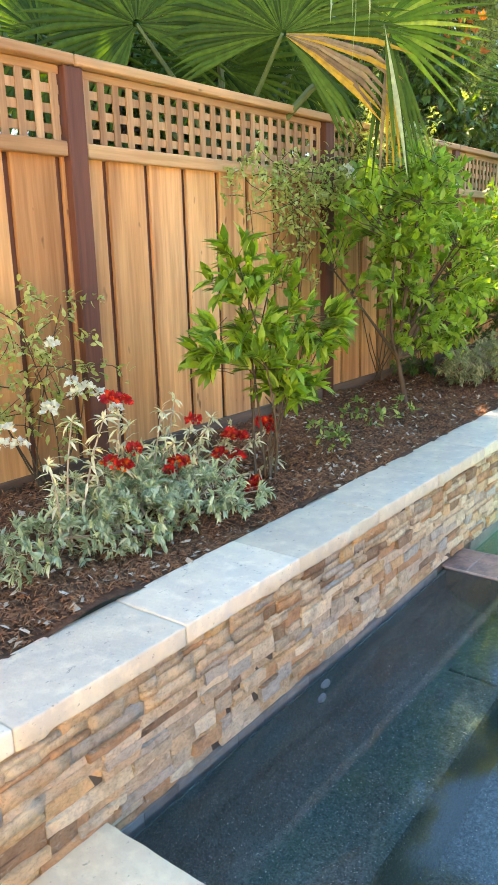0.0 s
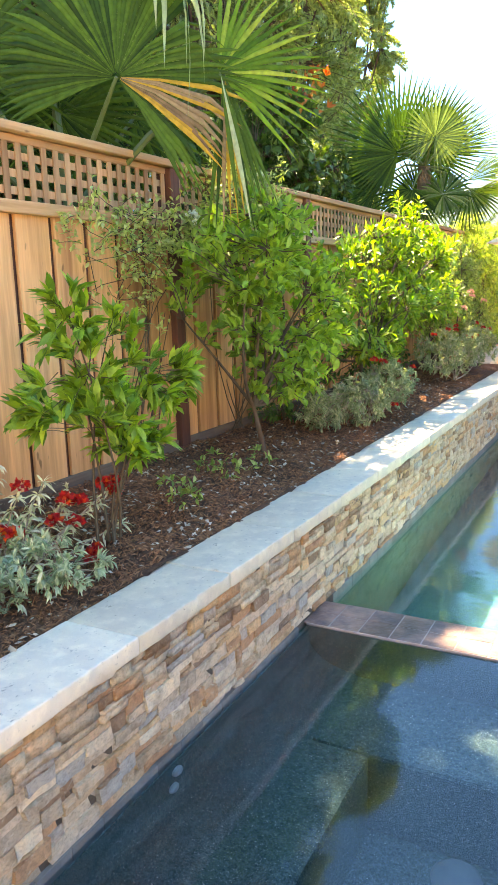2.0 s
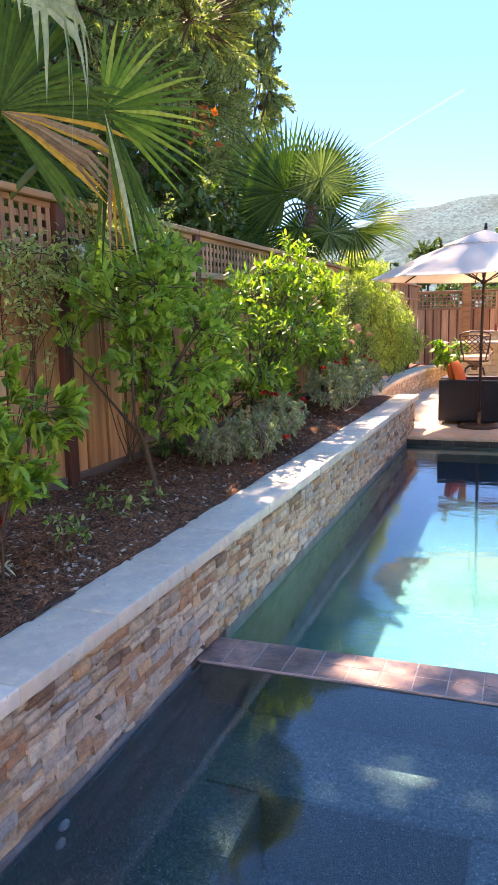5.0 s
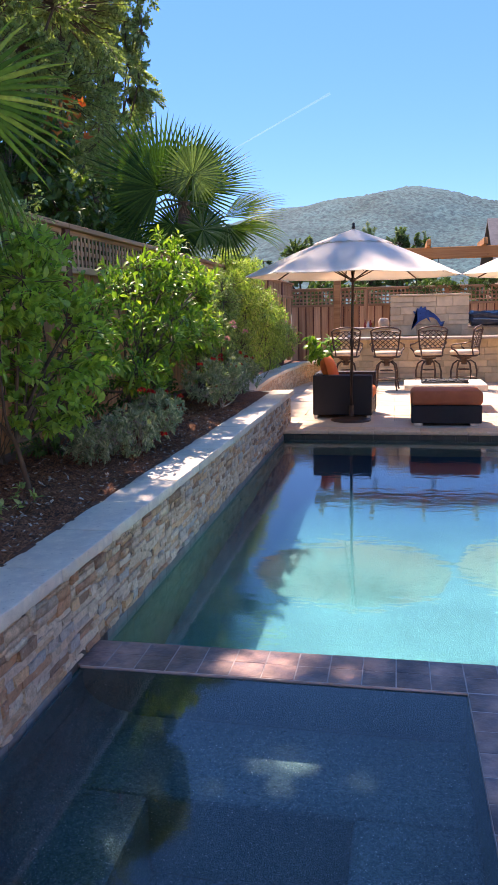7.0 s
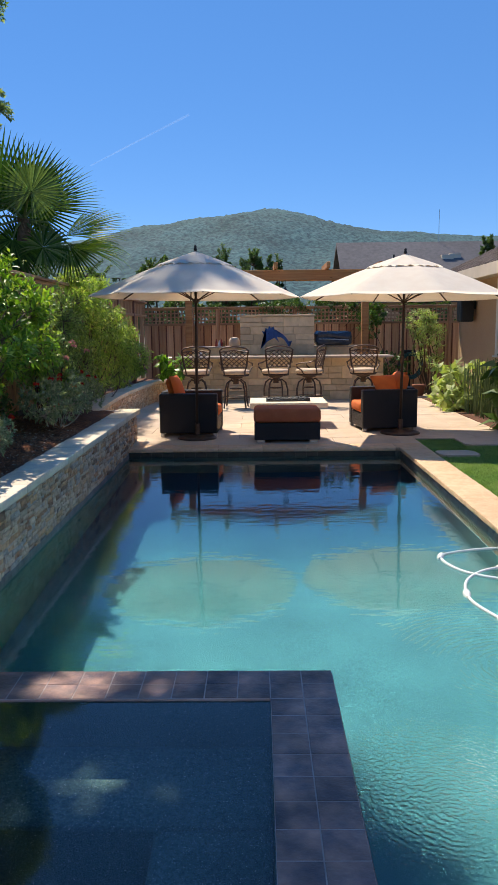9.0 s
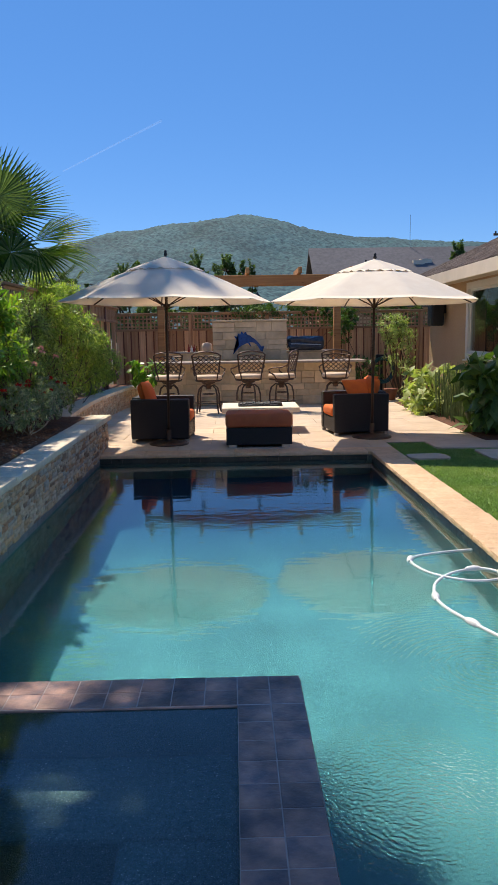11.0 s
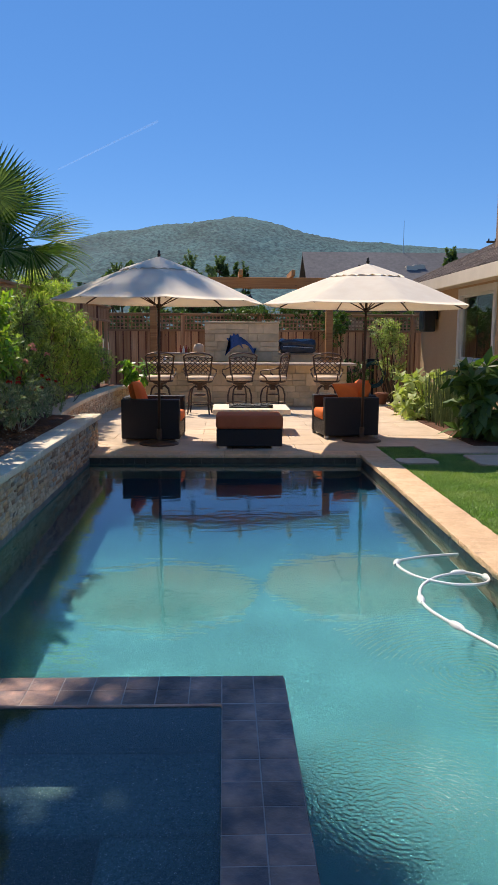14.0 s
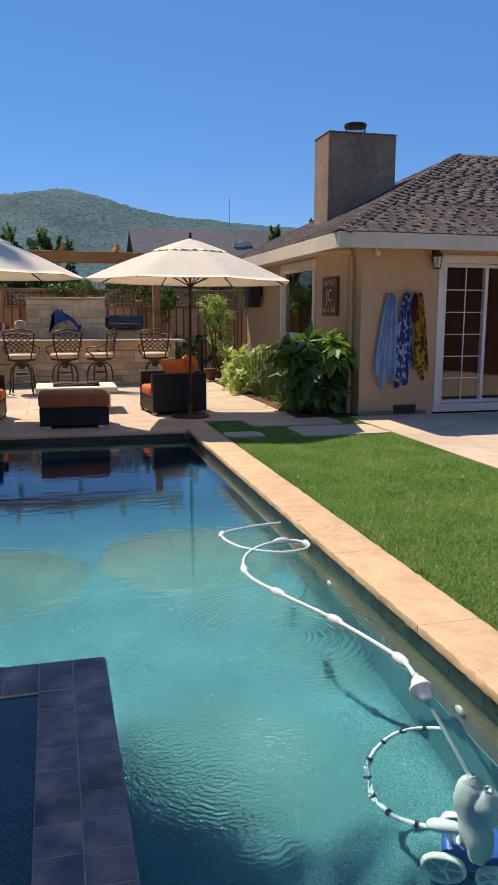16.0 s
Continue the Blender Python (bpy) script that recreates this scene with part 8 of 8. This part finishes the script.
for i, (s, z, w, h, proud) in enumerate(courses(POOL_FAR + 0.42 - START, -0.075, CAP_TOP - 0.066, 5)):
    y = START + s
    if y + w / 2 > POOL_FAR + 0.42:
        continue
    x, d = WALL_X - 0.012 + 0.020 * proud, 0.04
    if 0.9 < y < 5.6 and count < 300:
        ob = part("stone", block_meshes[i % 8], None, planter)
        ob.location, ob.scale = (x, y, z), (d, w, h)
        count += 1
    else:
        v, f = block_arrays[i % 8]
        joined_f.append(f + sum(len(a) for a in joined_v))
        joined_v.append(v * [d, w, h] + [x, y, z])
part("stone_courses", fast_mesh("stone_courses", np.concatenate(joined_v), np.concatenate(joined_f), M["ledge_joined"]), None, planter, kind="stuff")
# end face of the planter wall and the low curved wall
joined_v, joined_f = [], []
def add_stone(i, place, way, w, h, d=0.035):
    v, f = block_arrays[i % 8]
    m = np.array([[way[1], way[0], 0], [-way[0], way[1], 0], [0, 0, 1]])
    joined_f.append(f + sum(len(a) for a in joined_v))
    joined_v.append((v * [d, w, h]) @ m.T + place)
for i, (s, z, w, h, proud) in enumerate(courses(8.1, -0.02, 0.398, 6)):
    if w / 2 < s < 8.1:
        p, d = curve2(s), (curve2(s + 0.01) - curve2(s - 0.01)).normalized()
        add_stone(i, np.array([p.x, p.y, z]) + np.array([d.y, -d.x, 0]) * (0.004 + 0.014 * proud), (d.x, d.y), w, h)
part("stone_courses", fast_mesh("stone_courses", np.concatenate(joined_v), np.concatenate(joined_f), M["low_ledge_lit"]), None, low_wall, kind="stuff")
joined_v, joined_f = [], []
for i, (s, z, w, h, proud) in enumerate(courses(0.34, -0.02, CAP_TOP - 0.066, 7, ws=(0.08, 0.2))):
    if w / 2 < s < 0.34:
        add_stone(i, np.array([-1.2 + 0.012 * proud, POOL_FAR + 0.42 + s, z]), (0, 1), w, h)
part("stone_courses", fast_mesh("stone_courses", np.concatenate(joined_v), np.concatenate(joined_f), M["ledge_joined"]), None, planter, kind="stuff")

# ashlar blocks of the bar and the splash wall
def ashlar(parent, x0, x1, y, z0, z1, seed, hs=(0.14, 0.2, 0.28)):
    r = random.Random(seed)
    z = z0
    while z < z1 - 0.03:
        h = min(r.choice(hs), z1 - z)
        if z1 - z - h < 0.06:
            h = z1 - z
        x = x0
        while x < x1 - 0.02:
            w = min(r.uniform(0.22, 0.55), x1 - x)
            if x1 - x - w < 0.1:
                w = x1 - x
            if h > 0.19 and r.random() < 0.4:
                cells = ((z, h * 0.45), (z + h * 0.45, h * 0.55))
            else:
                cells = ((z, h),)
            for zz, hh in cells:
                p = r.uniform(0, 0.012)
                part("block", boxed(x + 0.004, x + w - 0.004, y - 0.02 - p, y + 0.03, zz + 0.004, zz + hh - 0.004, bevel=0.007), M["ashlar"], parent)
            x += w
        z += h
ashlar(bar, BAR_X0, BAR_X1, BAR_Y, 0.0, BAR_TOP - 0.052, 9)
ashlar(splash, 0.17, 1.95, 18.62, 1.0, 1.898, 10, (0.13, 0.18, 0.24))

# laminated shingles of the two roof slopes in view: a thin strip a course with thick ragged tabs on it
def shingles(origin, along, up, length_at, rows, step, seed, near):
    """Courses of tabs on a slope; length_at gives a course's start and end."""
    r = random.Random(seed)
    a, u = Vector(along).normalized(), Vector(up).normalized()
    n = a.cross(u).normalized()
    if n.z < 0:
        n = -n
    tab = bmesh.new()
    box(tab, 0, 1, 0, step * 1.1, 0, 0.02)
    tab_me = mesh_of("shingle", tab, M["shingle"])
    cube = np.array([(x, y, z) for z in (0, 1) for y in (0, 1) for x in (0, 1)], float)
    quad = np.array([(4, 5, 7, 6), (0, 1, 5, 4), (2, 6, 7, 3), (0, 4, 6, 2), (1, 3, 7, 5)])
    vs, fs, count = [], [], 0
    turn = Matrix((a, u, n)).transposed()
    tilt = turn.to_4x4()
    def joined(at, size):
        fs.append(quad + 8 * len(vs))
        vs.append((cube * size) @ np.array(turn).T + np.array(at))
    for row in range(rows):
        s0, s1 = length_at(row * step)
        base = Vector(origin) + u * (row * step)
        x = s0
        while x < s1:
            w = min(0.9, s1 - x)
            joined(base + a * x + n * 0.002, (w - 0.003, step * 1.1, 0.007))
            x += 0.9
        x = s0 + r.uniform(0, 0.1)
        while x < s1 - 0.05:
            w = r.choice((0.09, 0.13, 0.15, 0.19))
            hi = min(x + w, s1)
            p = base + a * x + n * r.uniform(0.004, 0.008)
            drop = r.uniform(0, 0.012)
            if near and row < 15 and count < 300:
                ob = part("shingle", tab_me, None, roof)
                ob.matrix_world = Matrix.Translation(p - u * drop) @ tilt @ Matrix.Diagonal((hi - x, 1, 1, 1))
                count += 1
            else:
                joined(p - u * drop, (hi - x, step * 1.1, 0.02))
            x += w + r.choice((0.07, 0.1, 0.14))
    part("shingle_courses", fast_mesh("shingle_courses", np.concatenate(vs), np.concatenate(fs), M["shingle_joined"]), None, house, kind="stuff")
slope = math.atan(PITCH)
run = (RIDGE_Y - EAVE_Y) / math.cos(slope)
STEP = 0.145
rows = int(run / STEP)
shingles((EAVE_X, EAVE_Y, EAVE_Z), (1, 0, 0), (0, math.cos(slope), math.sin(slope)), lambda t: (t * math.cos(slope) + 0.0, 9.0), rows, STEP, 1, True)
shingles((EAVE_X, EAVE_Y, EAVE_Z), (0, 1, 0), (math.cos(slope), 0, math.sin(slope)), lambda t: (t * math.cos(slope), (FAR_EAVE - EAVE_Y) - t * math.cos(slope)), rows, STEP, 2, False)
# caps bent over the hip
hip = Vector((hipx - EAVE_X, RIDGE_Y - EAVE_Y, ROOF_TOP - EAVE_Z))
bm = bmesh.new()
for side in (-1, 1):
    lo = [bm.verts.new((x, y, -abs(x) * 0.37 + z)) for z in (0, 0.02) for x, y in ((0, 0), (side * 0.15, 0), (side * 0.15, 0.24), (0, 0.24))]
    for f in ((0, 1, 2, 3), (4, 5, 6, 7), (0, 1, 5, 4), (1, 2, 6, 5), (2, 3, 7, 6)):
        bm.faces.new([lo[q] for q in f])
bmesh.ops.recalc_face_normals(bm, faces=bm.faces[:])
cap_me = mesh_of("hip_shingle", bm, M["shingle"])
for i in range(int(hip.length / 0.19)):
    p = Vector((EAVE_X, EAVE_Y, EAVE_Z)) + hip.normalized() * (0.19 * i)
    ob = part("hip_shingle", cap_me, None, roof)
    ob.matrix_world = Matrix.Translation(p + Vector((0, 0, 0.03))) @ pose(0, 0, 0, 0, 0, -45) @ pose(0, 0, 0, math.degrees(math.atan2(hip.z, hip.xy.length)) - 4, 0, 0)
